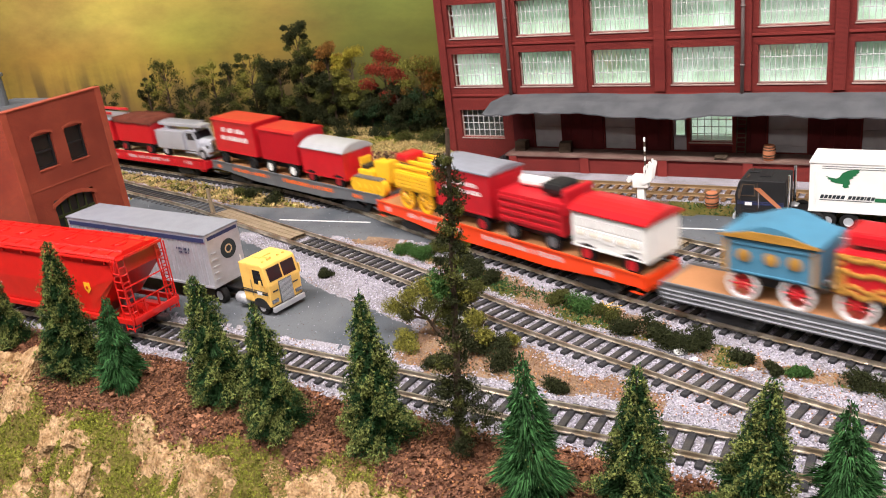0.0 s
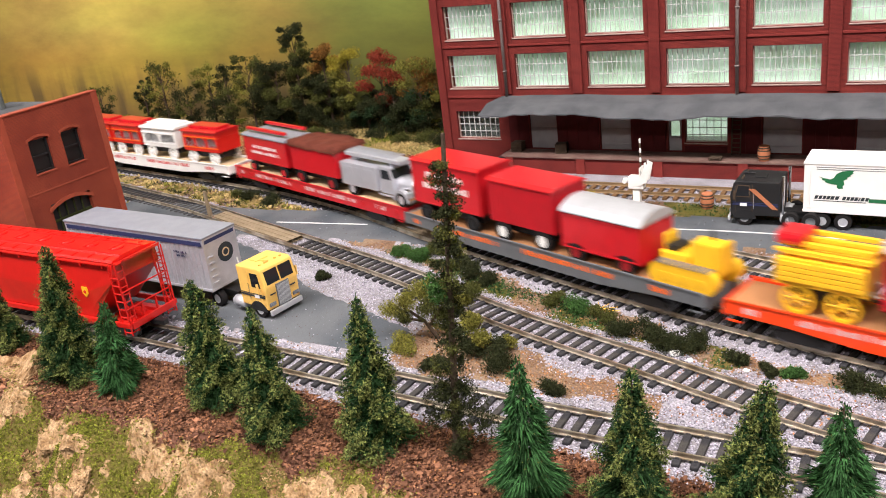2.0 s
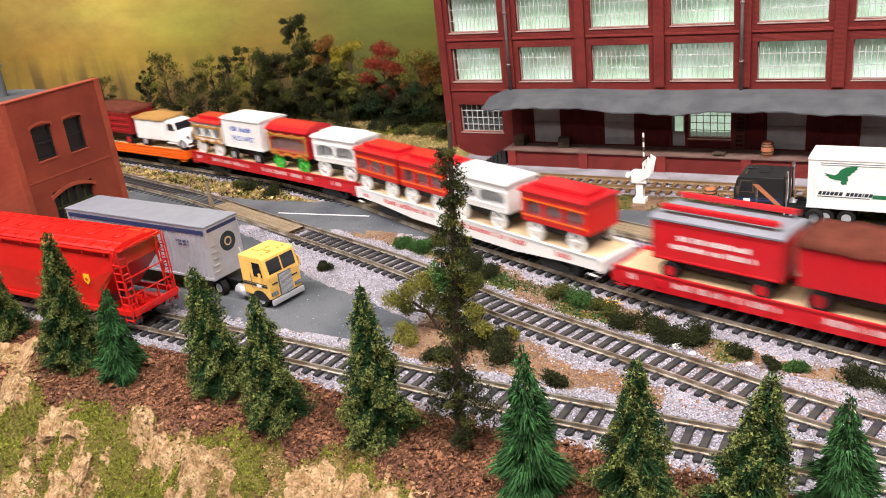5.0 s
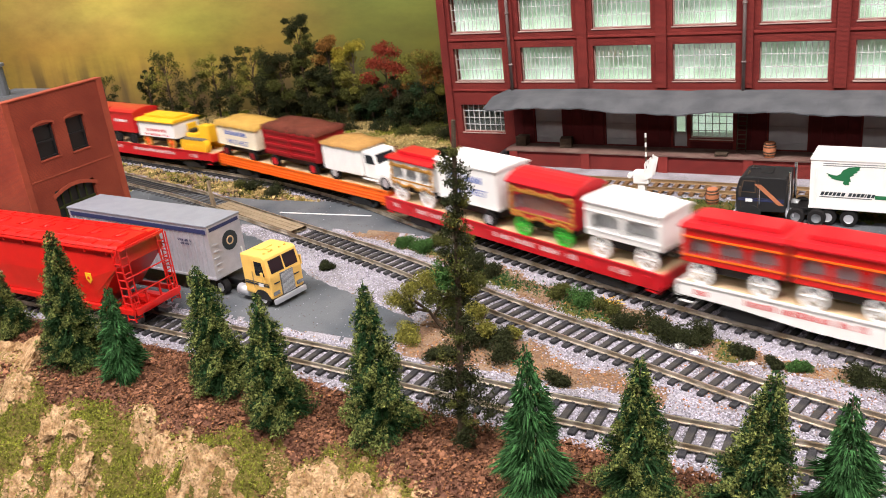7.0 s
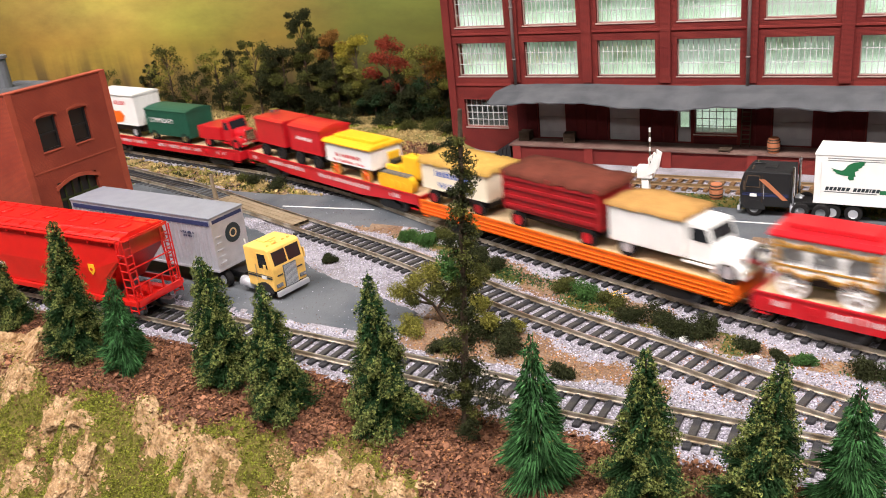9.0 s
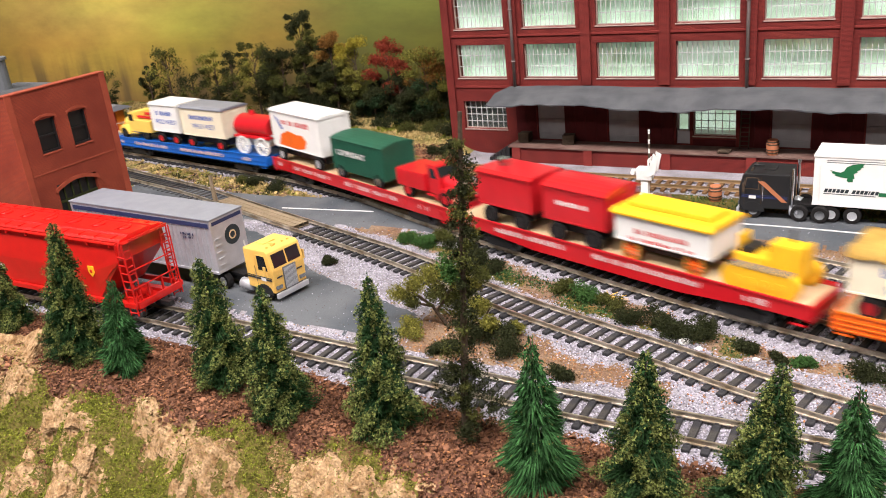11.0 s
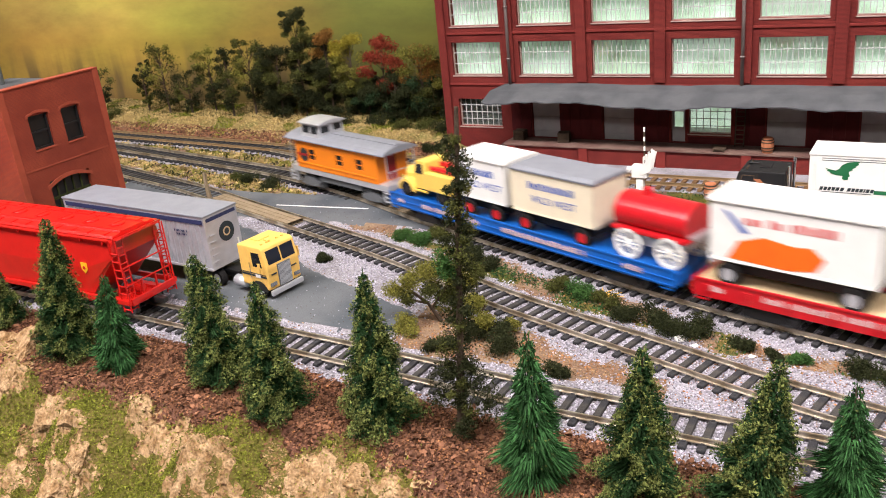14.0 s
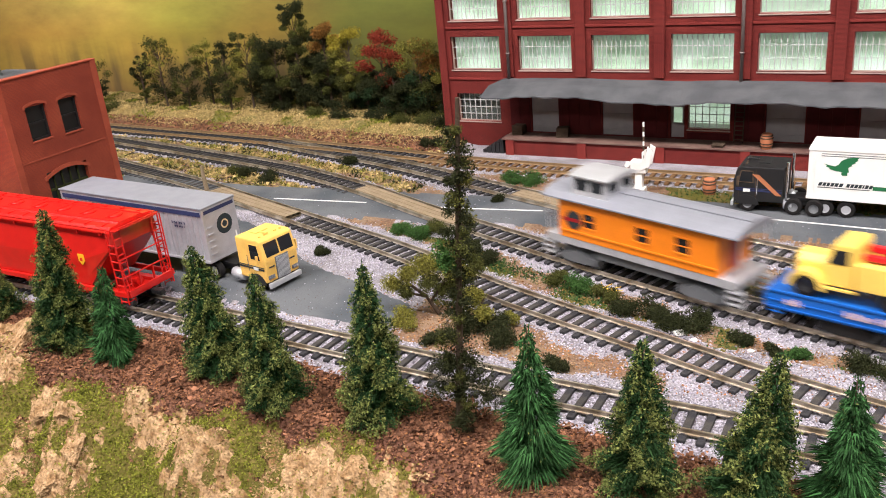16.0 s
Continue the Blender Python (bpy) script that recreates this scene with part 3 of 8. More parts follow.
tagged(part("wall_east", box(300, 304, -260, 110, -120, 136), ROOM_WALL), "plain grey room wall, unseen", "wall", kind="structure")
for lx, ly, lz, watts in LAMPS:
    lamp = empty("ceiling_lamp", "unseen long white fluorescent ceiling lamp", "lamp", "ceiling lamps", at=cm(lx, ly, lz + 1))
    part("housing", box(-62, 62, -12, 12, 1.2, 3.2, 0.4), WHITE, lamp)
    part("diffuser", box(-60, 60, -10, 10, 0.2, 1.1), TUBE, lamp)


# ---- railway tracks ----
def rail_strip(line, way, off, profile):
    side = np.stack([way[:, 1], -way[:, 0]], 1)
    bm = bmesh.new()
    prev = None
    for p, n in zip(line, side):
        ring = [bm.verts.new((p[0] + n[0] * (off + a), p[1] + n[1] * (off + a), b)) for a, b in profile]
        if prev:
            for i in range(len(profile)):
                bm.faces.new((prev[i], ring[i], ring[(i + 1) % len(profile)], prev[(i + 1) % len(profile)]))
        prev = ring
    return bm


PROFILE = [(-0.085, -0.25), (-0.08, -0.225), (-0.018, -0.2), (-0.018, -0.07), (-0.04, -0.05), (-0.036, 0.0), (0.036, 0.0), (0.04, -0.05), (0.018, -0.07), (0.018, -0.2), (0.08, -0.225), (0.085, -0.25)]


def build_track(key, label, near, rail_mat, tie_mat, buried=(), older=None):
    line, way = LINES[key]
    thing = empty("railway_track", label, "railway track", "layout tracks", kind="structure")
    for off in (-0.87, 0.87):
        part("rail", rail_strip(line, way, off, PROFILE), rail_mat, thing)
    firsts = {}
    far_ties = bmesh.new()
    gap, s = 0.75, 0.0
    rng = random.Random(key)
    for i in np.arange(0, len(line) - 1, gap / 0.5):
        j = int(i)
        p = line[j] + (line[j + 1] - line[j]) * (i - j)
        if any(a < p[0] < b for a, b in buried):
            continue
        ang = math.degrees(math.atan2(way[j][1], way[j][0])) + rng.uniform(-1, 1)
        if near[0] < p[0] < near[1]:
            mat = older if older and p[0] < -37 else tie_mat
            if mat.name not in firsts:
                bed = box(-0.16, 0.16, -1.36, 1.36, -0.43, -0.25)
                for y in (-0.87, 0.87):
                    box(-0.1, 0.1, y - 0.16, y + 0.16, -0.26, -0.215, bm=bed)
                bmesh.ops.bevel(bed, geom=[e for e in bed.edges], offset=0.03, segments=1, affect="EDGES")
                firsts[mat.name] = first = part("tie", bed, mat, thing)
                first.matrix_local = cm(p[0], p[1], 0, rz=ang)
            else:
                again(firsts[mat.name], p[0], p[1], rng.uniform(-0.02, 0.01), rz=ang)
        else:
            m = Matrix.Translation((p[0], p[1], 0)) @ Matrix.Rotation(radians(ang), 4, "Z")
            before = len(far_ties.verts)
            box(-0.16, 0.16, -1.36, 1.36, -0.43, -0.25, bm=far_ties)
            far_ties.verts.ensure_lookup_table()
            for v in far_ties.verts[before:]:
                v.co = m @ v.co
    if len(far_ties.verts):
        part("tie_rows", far_ties, tie_mat, thing)["kind"] = "stuff"
    return thing


build_track("A", "front track with dark ties in pale ballast", (-56, 8), RAIL, TIE)
build_track("B", "middle track with dark ties in pale ballast", (-82, 8), RAIL, TIE, buried=[(-49.5, -38.3)])
build_track("C", "main line track under the moving train", (-95, 8), RAIL, TIE, buried=[(-37.5, -25.5)])
build_track("D", "branch track crossing the grey road", (-54, 8), RAIL, TIE, buried=[(-25, -12)])
build_track("E", "rusty dock track with brown ties", (-95, 12), RUSTY_RAIL, TIE_BROWN, older=TIE)


def build_planks(key, x0, x1, label):
    """Boards laid between and beside the rails where a road crosses."""
    line, way = LINES[key]
    keep = [i for i, p in enumerate(line) if x0 <= p[0] <= x1]
    crossing = empty("plank_crossing", label, "level crossing", "plank crossings", kind="structure")
    for off, wide in ((-0.45, 0.26), (0.0, 0.26), (0.45, 0.26)):
        a = wide
        part("plank", rail_strip(line[keep], way[keep], off, [(-a * 0.8, -0.3), (-a * 0.8, -0.06), (-a * 0.7, -0.03), (a * 0.7, -0.03), (a * 0.8, -0.06), (a * 0.8, -0.3)]), PLANK, crossing)


build_planks("B", -49.5, -38.3, "weathered planks between rails across the asphalt yard")
build_planks("C", -37.5, -25.5, "weathered planks between rails across the road")
build_planks("D", -25, -12, "weathered planks between rails across the road")


def road_line(x0, x1, wide=0.16):
    keep = [i for i, p in enumerate(ROAD) if x0 <= p[0] <= x1]
    way = np.gradient(ROAD, axis=0)
    way /= np.linalg.norm(way, axis=1)[:, None]
    bm = rail_strip(ROAD[keep], way[keep], 0, [(-wide / 2, -0.30), (-wide / 2, -0.285), (wide / 2, -0.285), (wide / 2, -0.30)])
    tagged(part("road_line", bm, WHITE_LINE), "white painted line on grey asphalt road", "road marking", kind="structure")


for x0, x1 in ((-43.6, -35.0), (-29.4, -21.4), (-13.5, 40)):
    road_line(x0, x1)


# ---- the brick warehouse behind the dock ----
FACE = 66.2          # plane of the warehouse front
BAY, FIRST, WIDE = 6.31, -35.97, 4.64
ROWS = [(6.2, 9.0), (10.33, 13.13), (14.46, 17.26)]
LEFT, RIGHT, TOP = -36.9, 46.0, 19.5
# emissive sheet stands in for the lighting inside; no lamps are built there
INTERIOR_GLOW = glow("pale_interior_glow", (0.62, 0.74, 0.62), 0.9)


def grade_storey_glow(m):
    """Sheet behind the glass glows for absent room lamps, brightest at each storey's foot."""
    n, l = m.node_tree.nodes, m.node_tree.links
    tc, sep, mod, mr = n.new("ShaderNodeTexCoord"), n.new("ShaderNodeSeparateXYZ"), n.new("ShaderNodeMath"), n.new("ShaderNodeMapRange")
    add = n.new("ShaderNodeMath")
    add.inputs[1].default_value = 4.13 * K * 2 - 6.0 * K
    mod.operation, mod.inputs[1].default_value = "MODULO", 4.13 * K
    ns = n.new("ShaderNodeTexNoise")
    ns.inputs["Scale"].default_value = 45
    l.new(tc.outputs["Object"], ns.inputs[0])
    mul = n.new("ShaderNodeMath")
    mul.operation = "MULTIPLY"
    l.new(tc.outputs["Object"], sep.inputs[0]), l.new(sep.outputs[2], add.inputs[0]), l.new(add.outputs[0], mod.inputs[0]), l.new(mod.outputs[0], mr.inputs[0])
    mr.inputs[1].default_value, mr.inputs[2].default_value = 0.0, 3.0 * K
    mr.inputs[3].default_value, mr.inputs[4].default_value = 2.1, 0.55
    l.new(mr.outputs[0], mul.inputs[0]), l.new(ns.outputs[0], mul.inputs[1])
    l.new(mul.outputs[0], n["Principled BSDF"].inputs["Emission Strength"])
    # noise tints the glow grey, white and green, for things stored behind the glass
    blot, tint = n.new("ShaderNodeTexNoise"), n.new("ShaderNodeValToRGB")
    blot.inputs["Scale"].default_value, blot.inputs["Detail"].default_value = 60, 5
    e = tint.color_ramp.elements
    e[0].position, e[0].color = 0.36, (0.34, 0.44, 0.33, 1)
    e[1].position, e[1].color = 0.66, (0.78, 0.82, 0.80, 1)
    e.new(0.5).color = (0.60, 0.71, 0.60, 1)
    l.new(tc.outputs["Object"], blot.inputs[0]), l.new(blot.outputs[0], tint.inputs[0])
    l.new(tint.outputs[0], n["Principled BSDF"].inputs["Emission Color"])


grade_storey_glow(INTERIOR_GLOW)


def wall_with_holes(x0, x1, z0, z1, y0, y1, holes):
    """A wall slab with real openings, built of the solid blocks round them."""
    bm = bmesh.new()
    xs = sorted({x0, x1, *[h[0] for h in holes], *[h[1] for h in holes]})
    zs = sorted({z0, z1, *[h[2] for h in holes], *[h[3] for h in holes]})
    grid = [[not any(h[0] <= (a + b) / 2 <= h[1] and h[2] <= (c + d) / 2 <= h[3] for h in holes) for c, d in zip(zs, zs[1:])] for a, b in zip(xs, xs[1:])]
    cache = {}

    def v(x, y, z):
        if (x, y, z) not in cache:
            cache[(x, y, z)] = bm.verts.new((x, y, z))
        return cache[(x, y, z)]
    nx, nz = len(xs) - 1, len(zs) - 1
    for i in range(nx):
        for j in range(nz):
            if not grid[i][j]:
                continue
            a, b, c, d = xs[i], xs[i + 1], zs[j], zs[j + 1]
            for y in (y0, y1):
                bm.faces.new((v(a, y, c), v(b, y, c), v(b, y, d), v(a, y, d)))
            for di, dj, e in ((-1, 0, ((a, c), (a, d))), (1, 0, ((b, c), (b, d))), (0, -1, ((a, c), (b, c))), (0, 1, ((a, d), (b, d)))):
                ii, jj = i + di, j + dj
                if not (0 <= ii < nx and 0 <= jj < nz and grid[ii][jj]):
                    (p, q), (r, s) = e
                    bm.faces.new((v(p, y0, q), v(r, y0, s), v(r, y1, s), v(p, y1, q)))
    return bm


def glass_mat():
    m = bpy.data.materials.new("window_glass")
    m.use_nodes = True
    n, l = m.node_tree.nodes, m.node_tree.links
    n.remove(n["Principled BSDF"])
    clear, shine, mx = n.new("ShaderNodeBsdfTransparent"), n.new("ShaderNodeBsdfGlossy"), n.new("ShaderNodeMixShader")
    clear.inputs[0].default_value = (0.86, 0.93, 0.88, 1)
    shine.inputs["Roughness"].default_value = 0.12
    mx.inputs[0].default_value = 0.10
    l.new(clear.outputs[0], mx.inputs[1]), l.new(shine.outputs[0], mx.inputs[2]), l.new(mx.outputs[0], n["Material Output"].inputs[0])
    return m


GLASS = glass_mat()


def factory_window(x0, x1, z0, z1, across, rows, parent, front=FACE):
    """Steel sash: a pane, a frame, a sill and thin glazing bars."""
    w = new("window")
    w.empty_display_size = 0.01
    w.parent = parent
    y = front + 0.35
    part("pane", box(x0, x1, y + 0.05, y + 0.09, z0, z1), GLASS, w).visible_shadow = False
    bars = bmesh.new()
    for i in range(1, across):
        x = x0 + (x1 - x0) * i / across
        box(x - 0.024, x + 0.024, y - 0.02, y + 0.045, z0, z1, bm=bars)
    for j in range(1, rows):
        z = z0 + (z1 - z0) * j / rows
        box(x0, x1, y - 0.03, y + 0.05, z - 0.022, z + 0.022, bm=bars)
    part("glazing_bars", bars, MUNTIN, w)
    fr = bmesh.new()
    for b in ((x0, x0 + 0.07, z0, z1), (x1 - 0.07, x1, z0, z1), (x0 + 0.07, x1 - 0.07, z0, z0 + 0.07), (x0 + 0.07, x1 - 0.07, z1 - 0.07, z1)):
        box(b[0], b[1], y - 0.06, y + 0.12, b[2], b[3], bm=fr)
    part("window_frame", fr, SILL, w)
    part("window_sill", box(x0 - 0.05, x1 + 0.05, front - 0.07, front + 0.36, z0 - 0.1, z0 - 0.002, 0.02), SILL, w)
    return w


def build_warehouse():
    house = empty("warehouse", "large dark red brick warehouse with many-paned windows", "warehouse", kind="structure")
    bays = [FIRST + BAY * i for i in range(13)]
    holes = [(x, x + WIDE, a, b) for x in bays for a, b in ROWS]
    office = (-15.7, -12.5, 1.68, 3.98)
    glazed_door = (-17.05, -15.95, 0.96, 4.05)
    doors = [(-28.75, -26.3), (-22.55, -20.0), (-9.95, -7.2), (-3.6, -0.9), (2.8, 5.5), (9.1, 11.8)]
    holes += [(-35.7, -31.6, 1.72, 4.15), office, glazed_door] + [(a, b, 0.96, 4.2) for a, b in doors]
    part("wall", wall_with_holes(LEFT, RIGHT, -0.45, TOP, FACE, FACE + 0.7, holes), FACTORY, house)
    part("side_wall", box(LEFT, LEFT + 0.7, FACE + 0.702, 76.4, -0.45, TOP), FACTORY, house)
    part("back_wall", box(LEFT + 0.7, RIGHT, 75.8, 76.4, -0.45, TOP), FACTORY, house)
    part("far_wall", box(RIGHT - 0.7, RIGHT, FACE + 0.702, 75.7, -0.45, TOP), FACTORY, house)
    part("roof", box(LEFT - 0.2, RIGHT + 0.2, FACE - 0.3, 76.6, TOP, TOP + 0.4), CANOPY, house)
    part("interior", box(LEFT + 0.72, RIGHT - 0.9, FACE + 1.35, FACE + 1.5, 0.9, TOP - 0.3), INTERIOR_GLOW, house, "pale glowing sheet in place of lit rooms behind the glass")
    # grey slab hides the glowing sheet from the low left window
    part("store_room", box(LEFT + 0.75, -31.3, FACE + 0.95, FACE + 1.2, 1.2, 4.6), STEEL_GREY, house, "dim store room behind the glass")
    floor_bm = bmesh.new()
    for z in (0.5, 5.4, 9.6, 13.8):
        box(LEFT + 0.9, RIGHT - 0.9, FACE + 0.71, FACE + 1.3, z, z + 0.3, bm=floor_bm)
    part("inner_floors", floor_bm, GREY_DOOR, house)
    for i, x in enumerate(bays):
        for a, b in ROWS:
            factory_window(x, x + WIDE, a, b, 12, 3, house)
        if i:
            part("pilaster", box(x - 1.25, x - 0.42, FACE - 0.22, FACE - 0.003, 5.7, TOP - 0.01, 0.03), FACTORY, house)
    part("pilaster", box(LEFT - 0.15, LEFT + 0.55, FACE - 0.22, FACE - 0.003, -0.45, TOP - 0.01, 0.03), FACTORY, house)
    for z in (5.45, 9.75, 13.9):
        part("string_course", box(LEFT + 0.56, RIGHT, FACE - 0.10, FACE - 0.004, z - 0.09, z + 0.09, 0.02), FACTORY_TRIM, house)
    factory_window(-35.7, -31.6, 1.72, 4.15, 8, 4, house)
    factory_window(*office, 6, 4, house)
    w = new("office_door")
    w.parent = house
    a, b, c, d = glazed_door
    part("door_leaf", wall_with_holes(a + 0.05, b - 0.05, c, 3.5, FACE + 0.3, FACE + 0.42, [(a + 0.2, b - 0.2, 2.1, 3.35)]), GREY_DOOR, w)
    part("transom", box(a + 0.05, b - 0.05, FACE + 0.3, FACE + 0.42, 3.5, 3.6), GREY_DOOR, w)
    part("pane", box(a + 0.06, b - 0.06, FACE + 0.34, FACE + 0.38, 2.1, 4.04), GLASS, w).visible_shadow = False
    for a, b in doors:
        leaf = new("freight_door")
        leaf.parent = house
        part("door_leaf", box(a + 0.02, b - 0.02, FACE + 0.2, FACE + 0.35, 0.97, 4.18), GREY_DOOR, leaf, "pale grey sliding freight door")
        battens = bmesh.new()
        for z in (1.3, 2.55, 3.9):
            box(a + 0.1, b - 0.1, FACE + 0.13, FACE + 0.198, z, z + 0.18, bm=battens)
        part("batten", battens, GREY_DOOR, leaf)
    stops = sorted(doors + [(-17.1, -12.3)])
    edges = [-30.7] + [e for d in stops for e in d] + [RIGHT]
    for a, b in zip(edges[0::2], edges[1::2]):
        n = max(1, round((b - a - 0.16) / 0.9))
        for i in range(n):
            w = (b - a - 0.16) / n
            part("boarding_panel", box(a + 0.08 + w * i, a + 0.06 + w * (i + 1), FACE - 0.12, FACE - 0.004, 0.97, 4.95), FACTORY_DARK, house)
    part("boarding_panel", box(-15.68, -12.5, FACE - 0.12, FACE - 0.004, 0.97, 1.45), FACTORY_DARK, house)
    for x in (-30.45, -11.75, 7.2):
        spout = cyl((x, FACE - 0.36, 5.4), (x, FACE - 0.36, TOP), 0.13, n=10)
        for z in (7.6, 11.8, 15.9):
            cyl((x, FACE - 0.36, z), (x, FACE - 0.36, z + 0.12), 0.18, n=10, bm=spout)
        part("downspout", spout, PIPE, house, "grey downspout on the brick front", True)
    # wavy tar-paper canopy over the dock
    bm = bmesh.new()
    prev = None
    for x in np.arange(-31.6, RIGHT + 0.1, 0.4):
        wave = 0.14 * math.sin(x * 0.45) + 0.10 * math.sin(x * 0.17 + 1) + 0.05 * math.sin(x * 1.3) + 0.03 * math.sin(x * 3.7) + 0.05 * lumps(x, 0, 0.9, 61)
        inset = 0.9 * smooth(-31.0, -31.6, x)
        pts = [(FACE - 0.23, 5.58 + 0.3 * wave), (FACE - 2.0, 5.34 + 0.5 * wave), (62.4 + 0.1 * wave, 4.78 + wave), (62.4 + 0.1 * wave, 4.68 + wave), (FACE - 2.0, 5.22 + 0.5 * wave), (FACE - 0.23, 5.46 + 0.3 * wave)]
        ring = [bm.verts.new((x + inset * (p[0] > 65), p[0], p[1])) for p in pts]
        if prev:
            for i in range(6):
                bm.faces.new((prev[i], ring[i], ring[(i + 1) % 6], prev[(i + 1) % 6]))
        else:
            bm.faces.new(ring)
        prev = ring
    bm.faces.new(prev)
    part("canopy", bm, CANOPY, house, "sagging grey tar-paper canopy over the loading dock")
    dock = new("loading_dock")
    dock.parent = house
    part("dock_wall", box(-30.3, RIGHT, 63.95, FACE - 0.13, -0.45, 0.82), FACTORY, dock)
    part("dock_deck", box(-30.55, RIGHT, 63.8, FACE - 0.125, 0.825, 0.95, 0.02), DOCK_TOP, dock, "worn brown boards on the loading dock")
    for x in np.arange(-30.2, RIGHT, 6.31):
        part("dock_pier", box(x, x + 0.7, 63.82, 63.947, -0.45, 0.82), FACTORY_TRIM, dock)
    for i in range(5):
        part("dock_step", box(-30.9 - 0.4 * i, -30.56 - 0.4 * i, 64.1, 65.7, -0.45, 0.78 - 0.24 * i), BLACK, dock)
    return house


build_warehouse()


# ---- the small brick shop beside the yard ----
def build_shop():
    shop = empty("brick_shop", "two-storey orange-red brick shop with arched windows", "building", kind="structure")
    A, B, C, D = Vector((-52.0, 42.5)), Vector((-52.0, 34.4)), Vector((-62, 34.4)), Vector((-62, 42.5))
    h = 11.6

    def frame_of(p, q):
        d = (q - p).normalized()
        return Matrix(((d.x, -d.y, 0, p.x), (d.y, d.x, 0, p.y), (0, 0, 1, 0), (0, 0, 0, 1))), (q - p).length

    def put(name, bm, mat, m, parent, label="", sm=False):
        bmesh.ops.transform(bm, matrix=m, verts=bm.verts)
        return part(name, bm, mat, parent, label, sm)

    def arch(x0, x1, z0, z1, rise, y0, y1):
        pts = [(x0, z0), (x1, z0)] + [(x1 + (x0 - x1) * t, z1 + rise * math.sin(math.pi * t)) for t in np.linspace(0, 1, 9)]
        return prism(pts, "y", y0, y1)
    m, w = frame_of(B, A)
    wins = [(1.72, 3.3, 7.3, 9.6), (4.35, 5.85, 7.2, 9.55)]
    door = (2.05, 5.4, -0.2, 5.0)
    put("wall", wall_with_holes(0, w, -0.45, h, 0, 0.6, [(a, b, c, d) for a, b, c, d in wins + [door]]), BRICK, m, shop)
    low = h - 0.75
    for p, q, cut0, cut1, top in ((C, B, 0.0, 0.602, h), (D, C, 0.0, 0.602, low), (A, D, 0.602, 0.602, low)):
        mm, ww = frame_of(p, q)
        put("wall", box(cut0, ww - cut1, 0, 0.6, -0.45, top), BRICK, mm, shop)
    put("corner_pier", box(-0.04, 0.45, -0.06, -0.003, -0.45, h, 0.02), SHOP_TRIM, m, shop)
    put("corner_pier", box(w - 0.45, w + 0.04, -0.06, -0.003, -0.45, h, 0.02), SHOP_TRIM, m, shop)
    put("cornice", box(-0.06, w + 0.06, -0.08, 0.62, h, h + 0.1, 0.03), SHOP_TRIM, m, shop)
    put("belt", box(0.56, w - 0.56, -0.04, -0.004, 6.0, 6.1, 0.01), SHOP_TRIM, m, shop)
    roof = bmesh.new()
    roof.faces.new([roof.verts.new((p.x, p.y, low - 0.2)) for p in (A, B, C, D)])
    roof.faces.new([roof.verts.new((p.x, p.y, low + 0.01)) for p in (A, B, C, D)])
    part("roof", roof, CANOPY, shop)
    part("chimney", lathe([(0.6, low), (0.6, h + 1.35), (0.75, h + 1.4), (0.75, h + 1.6), (0.55, h + 1.65)], 14), STEEL_GREY, shop).matrix_local = cm(-60.1, 40.0, 0)
    for a, b, c, d in wins:
        win = new("window")
        win.parent = shop
        put("pane", box(a, b, 0.3, 0.36, c, d), DIM_GLASS, m, win)
        fr = bmesh.new()
        for x0, x1, z0, z1 in ((a, a + 0.13, c, d), (b - 0.13, b, c, d), (a + 0.13, b - 0.13, c, c + 0.13), (a + 0.13, b - 0.13, d - 0.13, d), (a + 0.13, b - 0.13, (c + d) / 2 - 0.06, (c + d) / 2 + 0.06)):
            box(x0, x1, 0.18, 0.295, z0, z1, bm=fr)
        put("window_frame", fr, BLACK, m, win)
        hood = prism([(a - 0.14, d - 0.1), (a - 0.02, d - 0.1)] + [(a - 0.02 + (b - a + 0.04) * t, d + 0.0 + 0.16 * math.sin(math.pi * t)) for t in np.linspace(0, 1, 9)] + [(b + 0.02, d - 0.1), (b + 0.14, d - 0.1)] + [(b + 0.12 - (b - a + 0.24) * t, d + 0.12 + 0.2 * math.sin(math.pi * t)) for t in np.linspace(0, 1, 9)], "y", -0.08, -0.003)
        put("window_hood", hood, SHOP_TRIM, m, win)
        put("window_sill", box(a - 0.05, b + 0.05, -0.06, 0.17, c - 0.1, c - 0.002, 0.02), SHOP_TRIM, m, win)
    a, b, c, d = door
    gate = new("arched_door")
    gate.parent = shop
    put("door_leaf", box(a, b, 0.3, 0.4, c, d), DIM_GLASS, m, gate)
    slats = bmesh.new()
    for i in range(1, 5):
        x = a + (b - a) * i / 5
        box(x - 0.05, x + 0.05, 0.22, 0.295, c, d, bm=slats)
    box(a, b, 0.2, 0.295, 3.6, 3.78, bm=slats)
    put("door_bars", slats, LEAF_DARK, m, gate)
    hood = prism([(a - 0.2, d - 0.5), (a - 0.02, d - 0.5)] + [(a - 0.02 + (b - a + 0.04) * t, d - 0.42 + 0.4 * math.sin(math.pi * t)) for t in np.linspace(0, 1, 11)] + [(b + 0.02, d - 0.5), (b + 0.2, d - 0.5)] + [(b + 0.17 - (b - a + 0.34) * t, d - 0.22 + 0.45 * math.sin(math.pi * t)) for t in np.linspace(0, 1, 11)], "y", -0.09, -0.003)
    put("door_hood", hood, SHOP_TRIM, m, gate)


build_shop()


# ---- the circus train ----
TRAIN_LINE, TRAIN_WAY = spline(TRACK_C, 0.25)
TRAIN_S = np.arange(len(TRAIN_LINE)) * 0.25
ZERO = float(np.interp(-36.8, TRAIN_LINE[:, 0], TRAIN_S))
